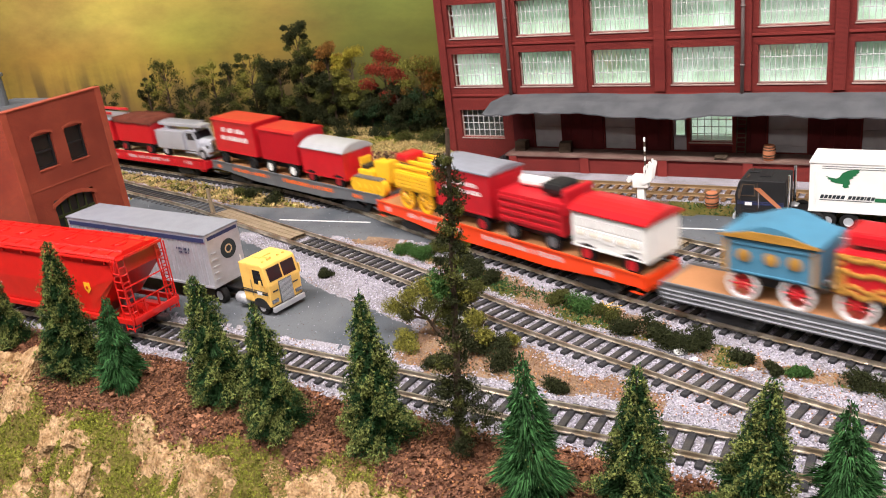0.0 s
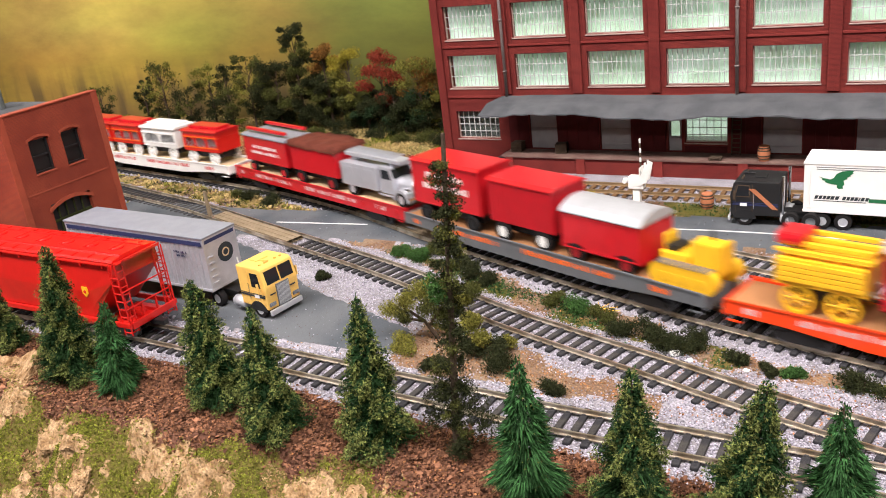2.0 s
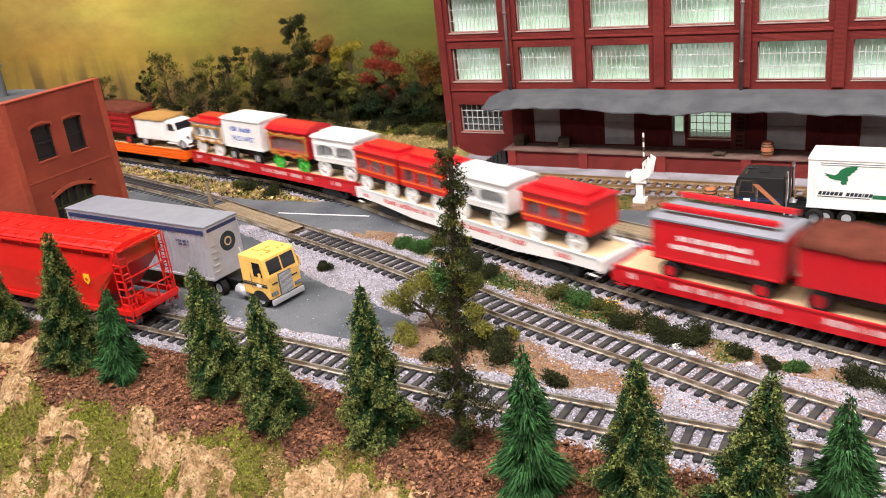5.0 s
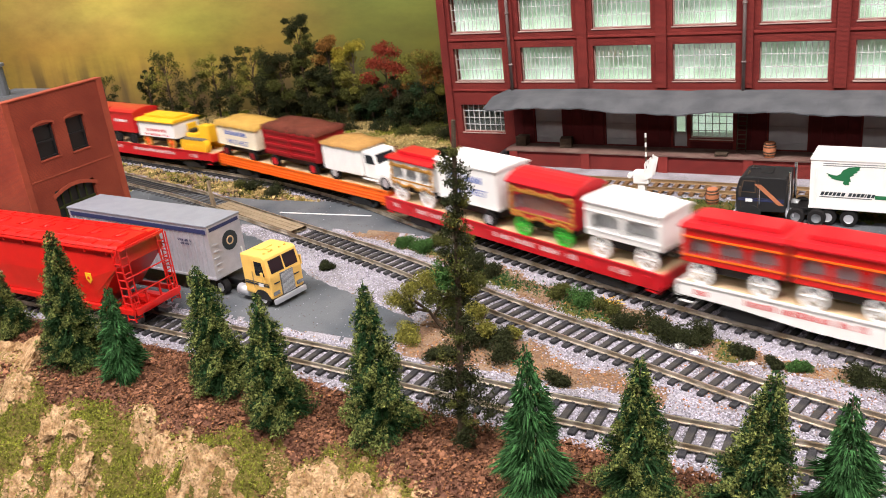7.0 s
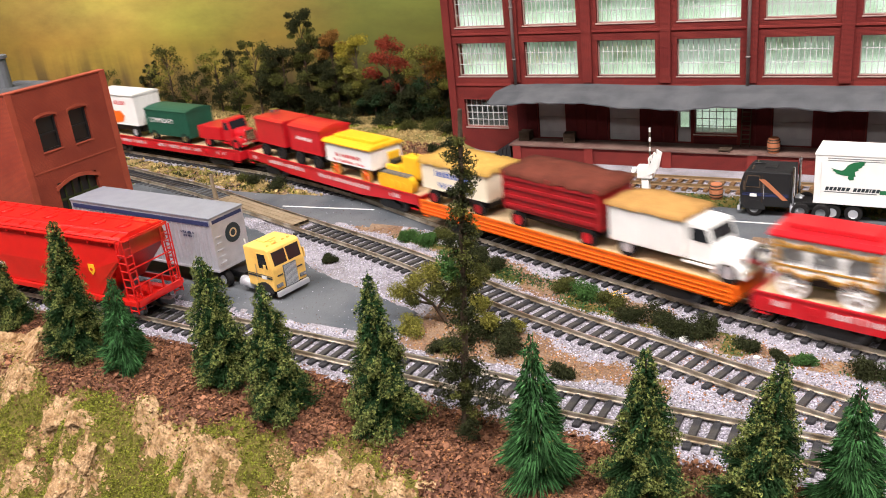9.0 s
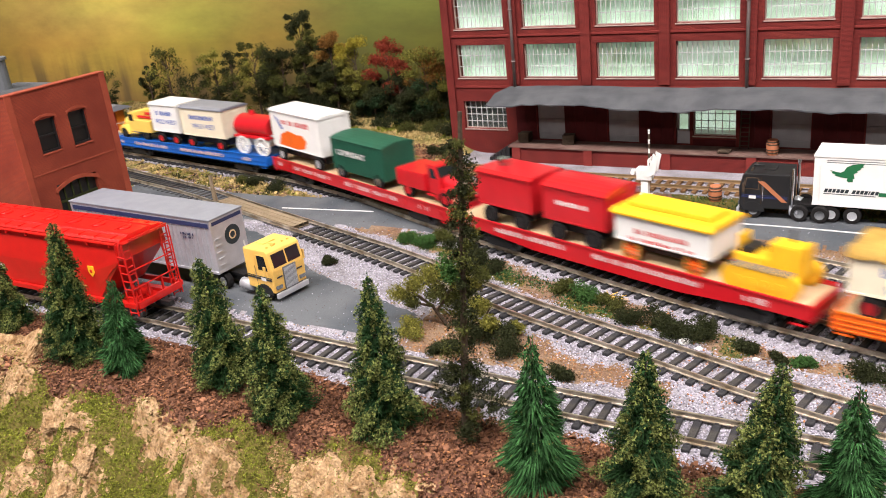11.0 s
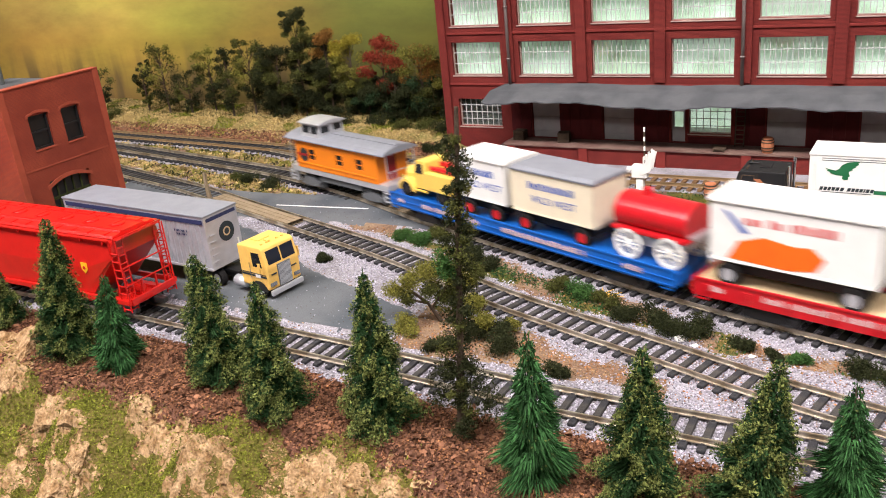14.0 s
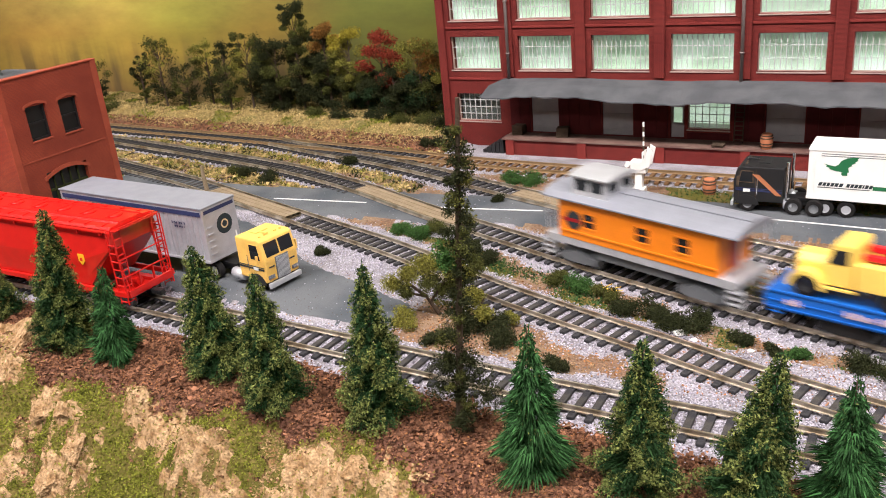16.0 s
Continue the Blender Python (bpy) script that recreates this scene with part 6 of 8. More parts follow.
# ---- standing vehicles ----
def hopper():
    t = empty("covered_hopper", "glossy red covered hopper car on the front track", "hopper car", at=cm(-46.6, 30.95, 0, rz=-0.8))
    L, W = 8.7, 3.2
    side = [(-W / 2, 1.35), (-W / 2 - 0.05, 1.9), (-W / 2 - 0.12, 3.0), (-W / 2 - 0.05, 4.5), (-W / 2 + 0.2, 4.9), (W / 2 - 0.2, 4.9), (W / 2 + 0.05, 4.5), (W / 2 + 0.12, 3.0), (W / 2 + 0.05, 1.9), (W / 2, 1.35)]
    bm = bmesh.new()
    rings = []
    for x, lift in ((-L, 2.5), (-L + 2.5, 0), (L - 2.5, 0), (L, 2.5)):
        rings.append([bm.verts.new((x, a, max(b, 1.35 + lift))) for a, b in side])
    for A, B in zip(rings, rings[1:]):
        for i in range(len(side)):
            bm.faces.new((A[i], B[i], B[(i + 1) % len(side)], A[(i + 1) % len(side)]))
    bm.faces.new(rings[0]), bm.faces.new(rings[-1])
    part("body", bm, HOPPER, t)
    part("roof", prism([(-W / 2 + 0.1, 4.9), (W / 2 - 0.1, 4.9), (W / 2 - 0.25, 5.02), (0.9, 5.06), (0.8, 5.14), (-0.8, 5.14), (-0.9, 5.06), (-W / 2 + 0.25, 5.02)], "x", -L - 0.05, L + 0.05), HOPPER, t)
    for i in range(14):
        x = -L + 0.5 + i * 1.35
        part("roof_stiffener", box(x, x + 0.08, -W / 2 + 0.2, W / 2 - 0.2, 5.0, 5.09), HOPPER, t)
    for y in (-0.75, 0.75):
        part("roof_rib", box(-L, L, y - 0.05, y + 0.05, 5.1, 5.19, 0.02), HOPPER, t)
    for i in range(8):
        x = -L + 1.2 + i * 2.15
        h = new("roof_hatch")
        h.parent = t
        part("hatch_cover", lathe([(0.42, 5.13), (0.42, 5.2), (0.36, 5.24), (0.1, 5.25)], 16, None, "z", (x, 0, 0)), HOPPER, h, smooth=False)
        part("hatch_latch", box(x - 0.04, x + 0.04, -0.62, 0.62, 5.24, 5.275), HOPPER, h)
    for y in (-W / 2 - 0.22, W / 2 + 0.02):
        part("running_board", box(-L, L, y, y + 0.2, 4.85, 4.91), HOPPER, t)
        for i in range(10):
            x = -L + 0.4 + i * 1.83
            part("board_bracket", box(x, x + 0.08, y + 0.02, y + 0.18, 4.65, 4.848), HOPPER, t)
        part("side_sill", box(-L - 0.55, L + 0.55, y + 0.02, y + 0.18, 1.05, 1.36, 0.02), HOPPER, t)
    part("end_platform", box(L - 2.2, L + 0.6, -1.2, 1.2, 1.0, 1.08), HOPPER, t)
    part("end_platform", box(-L - 0.6, -L + 2.2, -1.2, 1.2, 1.0, 1.08), HOPPER, t)
    for s in (-1, 1):
        for y in (-1.62, 1.12):
            lad = bmesh.new()
            x = s * (L + 0.35)
            for yy in (y, y + 0.5):
                cyl((x, yy, 0.6), (x, yy, 4.95), 0.045, n=6, bm=lad)
            for k in range(9):
                z = 0.7 + k * 0.46
                cyl((x, y, z), (x, y + 0.5, z), 0.04, n=6, bm=lad)
            part("end_ladder", lad, HOPPER, t)
            part("corner_post", cyl((s * (L + 0.45), y + 0.25, 1.0), (s * (L - 0.1), y + 0.25, 3.9), 0.05, n=6), HOPPER, t)
        for y in (-1.72, 1.66):
            lad = bmesh.new()
            for xx in (s * (L - 0.1), s * (L + 0.5)):
                cyl((xx, y, 0.6), (xx, y, 4.85), 0.045, n=6, bm=lad)
            for k in range(8):
                cyl((s * (L - 0.1), y, 0.75 + k * 0.48), (s * (L + 0.5), y, 0.75 + k * 0.48), 0.04, n=6, bm=lad)
            part("side_ladder", lad, HOPPER, t)
        for z in (2.15, 3.2):
            part("end_rail", cyl((s * (L + 0.4), -1.6, z), (s * (L + 0.4), 1.6, z), 0.045, n=6), HOPPER, t)
        for y in (-0.5, 0.5):
            part("slope_brace", prism([(-1.6, 1.1), (-1.4, 1.1), (0.25, 1.1), (0.4, 1.1), (0.4, 2.1), (0.28, 2.1), (0.28, 1.3), (-1.5, 1.3)], "y", y - 0.04, y + 0.04), HOPPER, t).matrix_local = cm(s * L, 0, 0, rz=0 if s > 0 else 180)
        part("roof_end_step", box(s * (L + 0.2) - 0.25, s * (L + 0.2) + 0.25, -W / 2 + 0.1, W / 2 - 0.1, 4.82, 4.88), HOPPER, t)
        part("end_beam", box(s * (L + 0.52) - 0.08, s * (L + 0.52) + 0.08, -1.6, 1.6, 0.95, 1.36, 0.03), HOPPER, t)
        part("coupler", box(min(s * (L + 0.6), s * (L + 1.4)), max(s * (L + 0.6), s * (L + 1.4)), -0.18, 0.18, 0.62, 0.92, 0.05), BLACK, t)
        part("brake_cylinder", cyl((s * (L - 0.6), -0.4, 1.5), (s * (L + 0.2), -0.4, 1.5), 0.25, n=12), HOPPER, t)
        bogie(t, s * (L - 1.5))
    for x in (-4.4, 0, 4.4):
        part("discharge_bay", prism([(-1.6, 1.36), (1.6, 1.36), (0.6, 0.45), (-0.6, 0.45)], "y", -1.1, 1.1), HOPPER, t).matrix_local = cm(x, 0, 0)
    part("shield", prism([(-0.24, 3.3), (0.24, 3.3), (0.24, 2.9), (0, 2.65), (-0.24, 2.9)], "y", -W / 2 - 0.16, -W / 2 - 0.12), YELLOW, t, "small yellow painted shield").matrix_local = cm(L - 2.6, 0, 0)
    part("shield_device", lathe([(0.11, 0), (0.11, -0.02)], 10, None, "y", (0, -W / 2 - 0.162, 3.0)), HOPPER, t).matrix_local = cm(L - 2.6, 0, 0)
    for j, z in enumerate((2.3, 2.0)):
        part("lettering", bars(-6.2, -2.2, z, z + 0.16, -W / 2 - 0.10, 60 + j), INK_WHITE, t, "plain pale lettering bars")


hopper()


def van_trailer(name, label, m, L, W, z0, z1, skin, roof, ribbed=True, tandem=True):
    t = empty(name, label, "semi-trailer", at=m)
    part("box_body", box(-L / 2, L / 2, -W / 2, W / 2, z0, z1 - 0.12, 0.04), skin, t)
    part("roof", box(-L / 2 - 0.04, L / 2 + 0.04, -W / 2 - 0.04, W / 2 + 0.04, z1 - 0.118, z1, 0.03), roof, t)
    rib = part("corner_rail" if not ribbed else "side_rib", box(0, 0.07, -0.025, 0.033, z0 + 0.12, z1 - 0.55), skin, t)
    rib.matrix_local = cm(-L / 2 + 0.3, -W / 2 - 0.035, 0)
    for i in range(int(L / 0.42) if ribbed else 0):
        for y in (-W / 2 - 0.035, W / 2 + 0.002):
            if i or y > 0:
                again(rib, -L / 2 + 0.3 + i * 0.42, y, 0)
    part("bottom_rail", box(-L / 2 - 0.02, L / 2 + 0.02, -W / 2 - 0.05, W / 2 + 0.05, z0 - 0.1, z0 + 0.06, 0.02), skin, t)
    part("chassis", box(-L / 2 + 0.3, L / 2 - 0.6, -0.55, 0.55, z0 - 0.3, z0 - 0.102), BLACK, t)
    if tandem:
        for x in (-L / 2 + 1.1, -L / 2 + 2.3):
            for y in (-W / 2 + 0.22, W / 2 - 0.22):
                wheel(t, x, y, 0.52, SILVER, RUBBER, 0.42)
        for y in (-0.8, 0.8):
            part("landing_leg", box(L / 2 - 3.3, L / 2 - 3.05, y - 0.08, y + 0.08, 0.05, z0 - 0.1), STEEL_GREY, t)
    return t


def cabover(name, label, m, skin, roof, stripe=None, sleeper=0.0, stacks=True, low_z=3.0):
    """A flat-nosed tractor unit that faces +x."""
    t = empty(name, label, "truck", at=m)
    W = 2.5
    x1 = 1.3
    x0 = -1.0 - sleeper
    prof = [(x0, 0.75), (x1, 0.62), (x1 + 0.06, 2.0), (x1 - 0.2, low_z - 0.12), (x1 - 0.42, low_z), (x0, low_z)]
    part("cab", prism(prof, "y", -W / 2, W / 2, bevel=0.09), skin, t)
    for y0, y1 in ((-1.05, -0.06), (0.06, 1.05)):
        part("windscreen", prism([(x1 + 0.035, 2.16), (x1 - 0.03, 2.16), (x1 - 0.185, low_z - 0.26), (x1 - 0.12, low_z - 0.26)], "y", y0 * 0.98, y1 * 0.98), GLASS_DARK, t)
    for y in (-W / 2 - 0.03, W / 2 + 0.002):
        part("side_window", prism([(0.18, 2.0), (0.98, 2.0), (0.84, low_z - 0.33), (0.18, low_z - 0.33)], "y", y, y + 0.028), GLASS_DARK, t)
        part("door_line", box(-0.05, 0.0, y, y + 0.02, 0.85, low_z - 0.2), roof, t)
        if stripe:
            part("side_stripe", box(x0 + 0.1, x1 - 0.1, y - 0.004, y + 0.026, 1.38, 1.48), stripe, t)
            part("side_stripe", box(x0 + 0.1, x1 - 0.1, y - 0.004, y + 0.026, 1.54, 1.58), stripe, t)
            part("door_plate", box(0.3, 0.72, y - 0.01, y + 0.03, 1.33, 1.53), WHITE, t)
        part("door_seam", box(1.0, 1.025, y, y + 0.012, 0.9, low_z - 0.35), roof, t)
        part("grab_handle", cyl((-0.12, y + 0.014, 1.2), (-0.12, y + 0.014, 2.2), 0.03, n=6), CHROME, t)
        part("window_frame", prism([(0.1, 1.93), (1.06, 1.93), (0.9, low_z - 0.27), (0.1, low_z - 0.27)], "y", y + 0.004, y + 0.024), roof, t)
        part("mirror", box(x1 - 0.35, x1 - 0.2, y - 0.3 if y < 0 else y + 0.2, y - 0.2 if y < 0 else y + 0.3, 1.8, 2.4, 0.02), roof, t)
        arch = [(0.45 + 0.72 * math.cos(a), 0.5 + 0.62 * math.sin(a)) for a in np.linspace(0, math.pi, 9)]
        part("wheel_arch", prism(arch, "y", y, y + 0.028), BLACK, t)
    part("grille", box(x1 + 0.03, x1 + 0.12, -0.5, 0.5, 0.66, 2.04, 0.03), STEEL_GREY, t, "ribbed grey radiator grille")
    for i in range(11):
        part("grille_slat", box(x1 + 0.121, x1 + 0.145, -0.45 + i * 0.085, -0.41 + i * 0.085, 0.72, 1.98), SILVER, t)
    for y in (-0.98, 0.58):
        part("nose_stripe", box(x1 + 0.035, x1 + 0.075, y, y + 0.4, 1.5, 1.58), INK_BLACK, t)
    for y in (-0.92, 0.92):
        part("headlight_bezel", box(x1 + 0.03, x1 + 0.09, y - 0.24, y + 0.24, 0.84, 1.06, 0.02), STEEL_GREY, t)
        for q in (-0.11, 0.11):
            part("headlight", cyl((x1 + 0.08, y + q, 0.95), (x1 + 0.12, y + q, 0.95), 0.085, n=10), CHROME, t)
    part("bumper", box(x1 + 0.02, x1 + 0.2, -W / 2 + 0.02, W / 2 - 0.02, 0.3, 0.62, 0.05), SILVER, t)
    part("air_horn", cyl((0.1, -0.25, low_z + 0.1), (0.75, -0.25, low_z + 0.1), 0.035, 0.075, 8), skin, t)
    part("roof_hatch", box(-0.7, 0.0, -0.45, 0.45, low_z, low_z + 0.07, 0.02), skin, t)
    for y in (-0.8, -0.4, 0.4, 0.8):
        part("marker_lamp", box(0.62, 0.72, y - 0.06, y + 0.06, low_z, low_z + 0.1), roof, t)
    part("chassis", box(-4.2, 1.0, -0.5, 0.5, 0.45, 0.8), BLACK, t)
    for y in (-W / 2 + 0.2, W / 2 - 0.2):
        wheel(t, 0.45, y, 0.53, SILVER if not sleeper else STEEL_GREY, RUBBER, 0.36)
        wheel(t, -3.5, y, 0.53, SILVER if not sleeper else STEEL_GREY, RUBBER, 0.42)
        if sleeper:
            wheel(t, -2.3, y, 0.53, STEEL_GREY, RUBBER, 0.42)
        part("fuel_tank", cyl((-1.0 - sleeper, y * 0.85, 0.62), (-2.0 - sleeper * 0.3, y * 0.85, 0.62), 0.34, n=14), SILVER, t, "round silver fuel tank", True)
        if stacks:
            part("exhaust_pipe", cyl((x0 - 0.15, y, 0.8), (x0 - 0.15, y, low_z + 0.35), 0.09, n=10), CHROME, t)
    part("fifth_wheel", box(-3.6, -2.2, -0.6, 0.6, 0.8, 0.95), BLACK, t)
    return t


ROAD_TOP = -0.31
tr = van_trailer("silver_trailer", "silver ribbed van trailer with grey roof", cm(-42.9, 36.35, ROAD_TOP, rz=-3.6), 13.4, 2.7, 1.35, 4.75, VAN_SILVER, GREY_ROOF)
part("name_board", box(-6.4, 6.6, -1.405, -1.392, 4.22, 4.5), NAVY, tr, "dark blue band under the roof")
part("lettering", bars(4.0, 5.2, 3.6, 3.75, -1.392, 71), NAVY, tr, "plain dark lettering bars")
part("lettering", bars(4.1, 5.1, 3.38, 3.5, -1.392, 72), NAVY, tr)
part("front_band", box(6.705, 6.72, -1.2, 1.2, 4.3, 4.52), NAVY, tr)
part("round_herald", lathe([(0.62, 6.702), (0.62, 6.72)], 20, None, "x", (0, 0.25, 3.3)), INK_BLACK, tr, "dark round herald")
part("herald_ring", lathe([(0.2, 6.715), (0.29, 6.715), (0.29, 6.73), (0.2, 6.73)], 18, None, "x", (0, 0.25, 3.3), caps=False), PALE_DECK, tr)
for i in range(5):
    part("front_rung", box(6.69, 6.76, -1.15, -0.75, 1.7 + 0.42 * i, 1.78 + 0.42 * i), VAN_SILVER, tr)
part("air_hose", cyl((6.78, 0.95, 2.6), (6.9, 1.05, 1.3), 0.05, n=8), WHITE, tr)
cabover("cabover_truck", "yellow cabover truck with grey grille", cm(-33.0, 35.8, ROAD_TOP, rz=-9), CAB_YELLOW, CAB_YELLOW, INK_BLACK, 0, False, 3.22)

tr = van_trailer("white_trailer", "white van trailer with a green bird emblem", cm(0.95, 55.75, ROAD_TOP, rz=-2), 13.0, 2.8, 1.2, 4.28, WHITE, WHITE, False)
bird = [(-1.2, 0.55), (-0.75, 0.42), (-0.35, 0.36), (-0.1, 0.5), (0.1, 0.85), (0.55, 1.1), (1.15, 1.2), (1.45, 1.18), (1.3, 1.02), (1.4, 0.95), (1.15, 0.8), (1.2, 0.7), (0.9, 0.57), (0.95, 0.45), (0.65, 0.3), (0.75, -0.1), (0.6, -0.15), (0.65, -0.4), (0.3, -0.45), (0.15, -0.3), (0.2, -0.1), (-0.3, -0.05), (-0.8, 0.1), (-0.75, 0.2), (-1.05, 0.3), (-0.95, 0.38)]
part("bird_emblem", prism([(x * 0.72 - 4.75, z * 0.72 + 3.0) for x, z in bird], "y", -1.415, -1.402), INK_GREEN, tr, "green bird shape")
slant = bmesh.new()
for i, (x, w) in enumerate([(-5.95, 0.26), (-5.6, 0.26), (-5.25, 0.24), (-4.92, 0.26), (-4.58, 0.28), (-4.2, 0.28), (-3.6, 0.26), (-3.25, 0.25), (-2.92, 0.26), (-2.58, 0.25), (-2.25, 0.12), (-2.05, 0.26), (-1.7, 0.25)]):
    prism([(x * 0.66 - 1.95, 1.98), (x * 0.66 + w * 0.7 - 1.95, 1.98), (x * 0.66 + w * 0.7 - 1.87, 2.2), (x * 0.66 - 1.87, 2.2)], "y", -1.414, -1.402, bm=slant)
part("lettering", slant, INK_BLACK, tr, "slanted dark lettering bars")
part("underline", box(-5.9, -3.0, -1.414, -1.402, 1.86, 1.9), INK_BLACK, tr)
part("green_stripe", box(-2.85, 6.3, -1.414, -1.402, 1.9, 2.14), INK_GREEN, tr)
for z in (3.85, 3.98):
    part("pin_stripe", box(-5.8, 6.3, -1.414, -1.402, z, z + 0.04), STEEL_GREY, tr)
tr = cabover("cabover_truck", "black and brown sleeper truck with chrome stacks", cm(-8.55, 55.6, ROAD_TOP, rz=178), BLACK, BARK, NAVY, 0.7, True, 3.0)
part("diagonal_stripe", prism([(-1.6, 1.2), (-1.25, 1.2), (0.2, 2.5), (-0.2, 2.5)], "y", 1.27, 1.285), TERRACOTTA, tr)


# ---- small things of the yard ----
def barrel(m, label):
    t = empty("barrel", label, "barrel", "barrels", at=m)
    part("barrel_body", lathe([(0.36, 0), (0.44, 0.3), (0.46, 0.55), (0.44, 0.8), (0.36, 1.1)], 14), TERRACOTTA, t)
    for z, r in ((0.14, 0.415), (0.35, 0.46), (0.75, 0.46), (0.94, 0.42)):
        part("hoop", lathe([(r, z), (r + 0.015, z + 0.02), (r + 0.015, z + 0.07), (r, z + 0.09)], 14), BARK, t)


barrel(cm(-9.55, 64.5, 0.955), "orange-brown barrel standing on the loading dock")
barrel(cm(-12.1, 57.6, -0.46), "orange-brown barrel beside the dock track")


def crate(m):
    t = empty("crate", "dark wooden crate on the loading dock", "crate", "dock crates", at=m)
    part("core", box(-0.42, 0.42, -0.4, 0.4, 0.02, 0.8), BARK, t)
    for z in (0.02, 0.3, 0.58):
        part("slat", box(-0.47, 0.47, -0.45, 0.45, z, z + 0.2, 0.015), BARK, t)
    for x in (-0.47, 0.37):
        part("corner_post", box(x, x + 0.1, -0.48, -0.455, 0.02, 0.85), BARK, t)


crate(cm(-29.6, 65.4, 0.955))
crate(cm(-25.6, 65.2, 0.955, rz=12))
pallet = empty("pallet", "flat wooden pallet on the dock edge", "pallet", at=cm(-12.95, 64.4, 0.955))
for i in range(4):
    part("board", box(-0.45, 0.45, -0.4 + 0.22 * i, -0.24 + 0.22 * i, 0.12, 0.2), BARK, pallet)
for x in (-0.4, 0.3):
    part("runner", box(x, x + 0.1, -0.42, 0.45, 0, 0.118), BARK, pallet)
ladder = empty("ladder", "thin brown ladder leaning on the dark wall", "ladder", at=cm(-11.75, 65.55, 0.96, rx=-8))
for x in (-0.32, 0.32):
    part("stile", cyl((x, 0, 0), (x, 0, 2.9), 0.05, n=6), BARK, ladder)
for k in range(8):
    part("rung", cyl((-0.32, 0, 0.25 + 0.34 * k), (0.32, 0, 0.25 + 0.34 * k), 0.04, n=6), BARK, ladder)


def crossing_gate():
    t = empty("crossing_gate", "white crossing gate with raised striped arm", "crossing gate", at=cm(-16.8, 57.0, -0.46))
    part("base", box(-0.45, 0.45, -0.4, 0.4, 0, 0.35, 0.04), WHITE, t)
    part("pillar", box(-0.26, 0.26, -0.24, 0.24, 0.35, 1.6, 0.04), WHITE, t)
    part("gear_case", box(-0.55, 0.55, -0.34, 0.34, 1.45, 2.35, 0.08), WHITE, t)
    for y in (-0.4, 0.36):
        part("counterweight", prism([(0.2, 1.7), (0.8, 2.0), (1.05, 3.2), (0.75, 3.35), (0.4, 2.5), (-0.1, 2.2)], "y", y, y + 0.1), WHITE, t)
        for k in range(3):
            part("spoke_fin", box(0.3 + 0.18 * k, 0.38 + 0.18 * k, y - 0.03, y + 0.13, 2.3 + 0.2 * k, 3.0 + 0.2 * k), WHITE, t)
    part("lamp_bracket", box(-0.95, -0.5, -0.1, 0.1, 1.95, 2.15, 0.02), WHITE, t)
    part("lamp_hood", cyl((-0.8, -0.35, 2.0), (-0.8, 0.1, 2.0), 0.16, n=12), WHITE, t)
    for k in range(8):
        part("arm_section", box(0.25, 0.37, -0.05, 0.05, 2.35 + 0.34 * k, 2.66 + 0.34 * k, 0.01), WHITE if k % 2 else BARK, t)


crossing_gate()
post = empty("crossing_post", "weathered grey crossing post in the yard", "post", at=cm(-50.3, 49.0, -0.45))
part("upright", box(-0.12, 0.12, -0.1, 0.1, 0, 2.3, 0.02), PLANK, post)
part("brace", prism([(0.1, 0), (0.32, 0), (0.12, 1.5), (0.0, 1.5)], "y", -0.08, 0.08), PLANK, post)
part("foot", box(-0.3, 0.5, -0.2, 0.2, 0, 0.15, 0.02), PLANK, post)


# ---- trees and plants ----
def spikes(name, base, tip, wide, material, parent, seed):
    """Needles: thin triangles from base points to tip points."""
    rng = np.random.default_rng(seed)
    d = tip - base
    side = np.cross(d, rng.normal(size=d.shape))
    side /= np.linalg.norm(side, axis=1)[:, None] + 1e-9
    v = np.stack([base - side * wide, base + side * wide, tip], 1).reshape(-1, 3) * K
    n = len(base)
    mesh = bpy.data.meshes.new(name)
    mesh.vertices.add(3 * n)
    mesh.vertices.foreach_set("co", v.ravel())
    mesh.loops.add(3 * n)
    mesh.loops.foreach_set("vertex_index", np.arange(3 * n, dtype=np.int32))
    mesh.polygons.add(n)
    mesh.polygons.foreach_set("loop_start", (np.arange(n) * 3).astype(np.int32))
    mesh.update(calc_edges=True)
    mesh.materials.append(material)
    ob = new(name, mesh)
    ob.parent = parent
    return ob


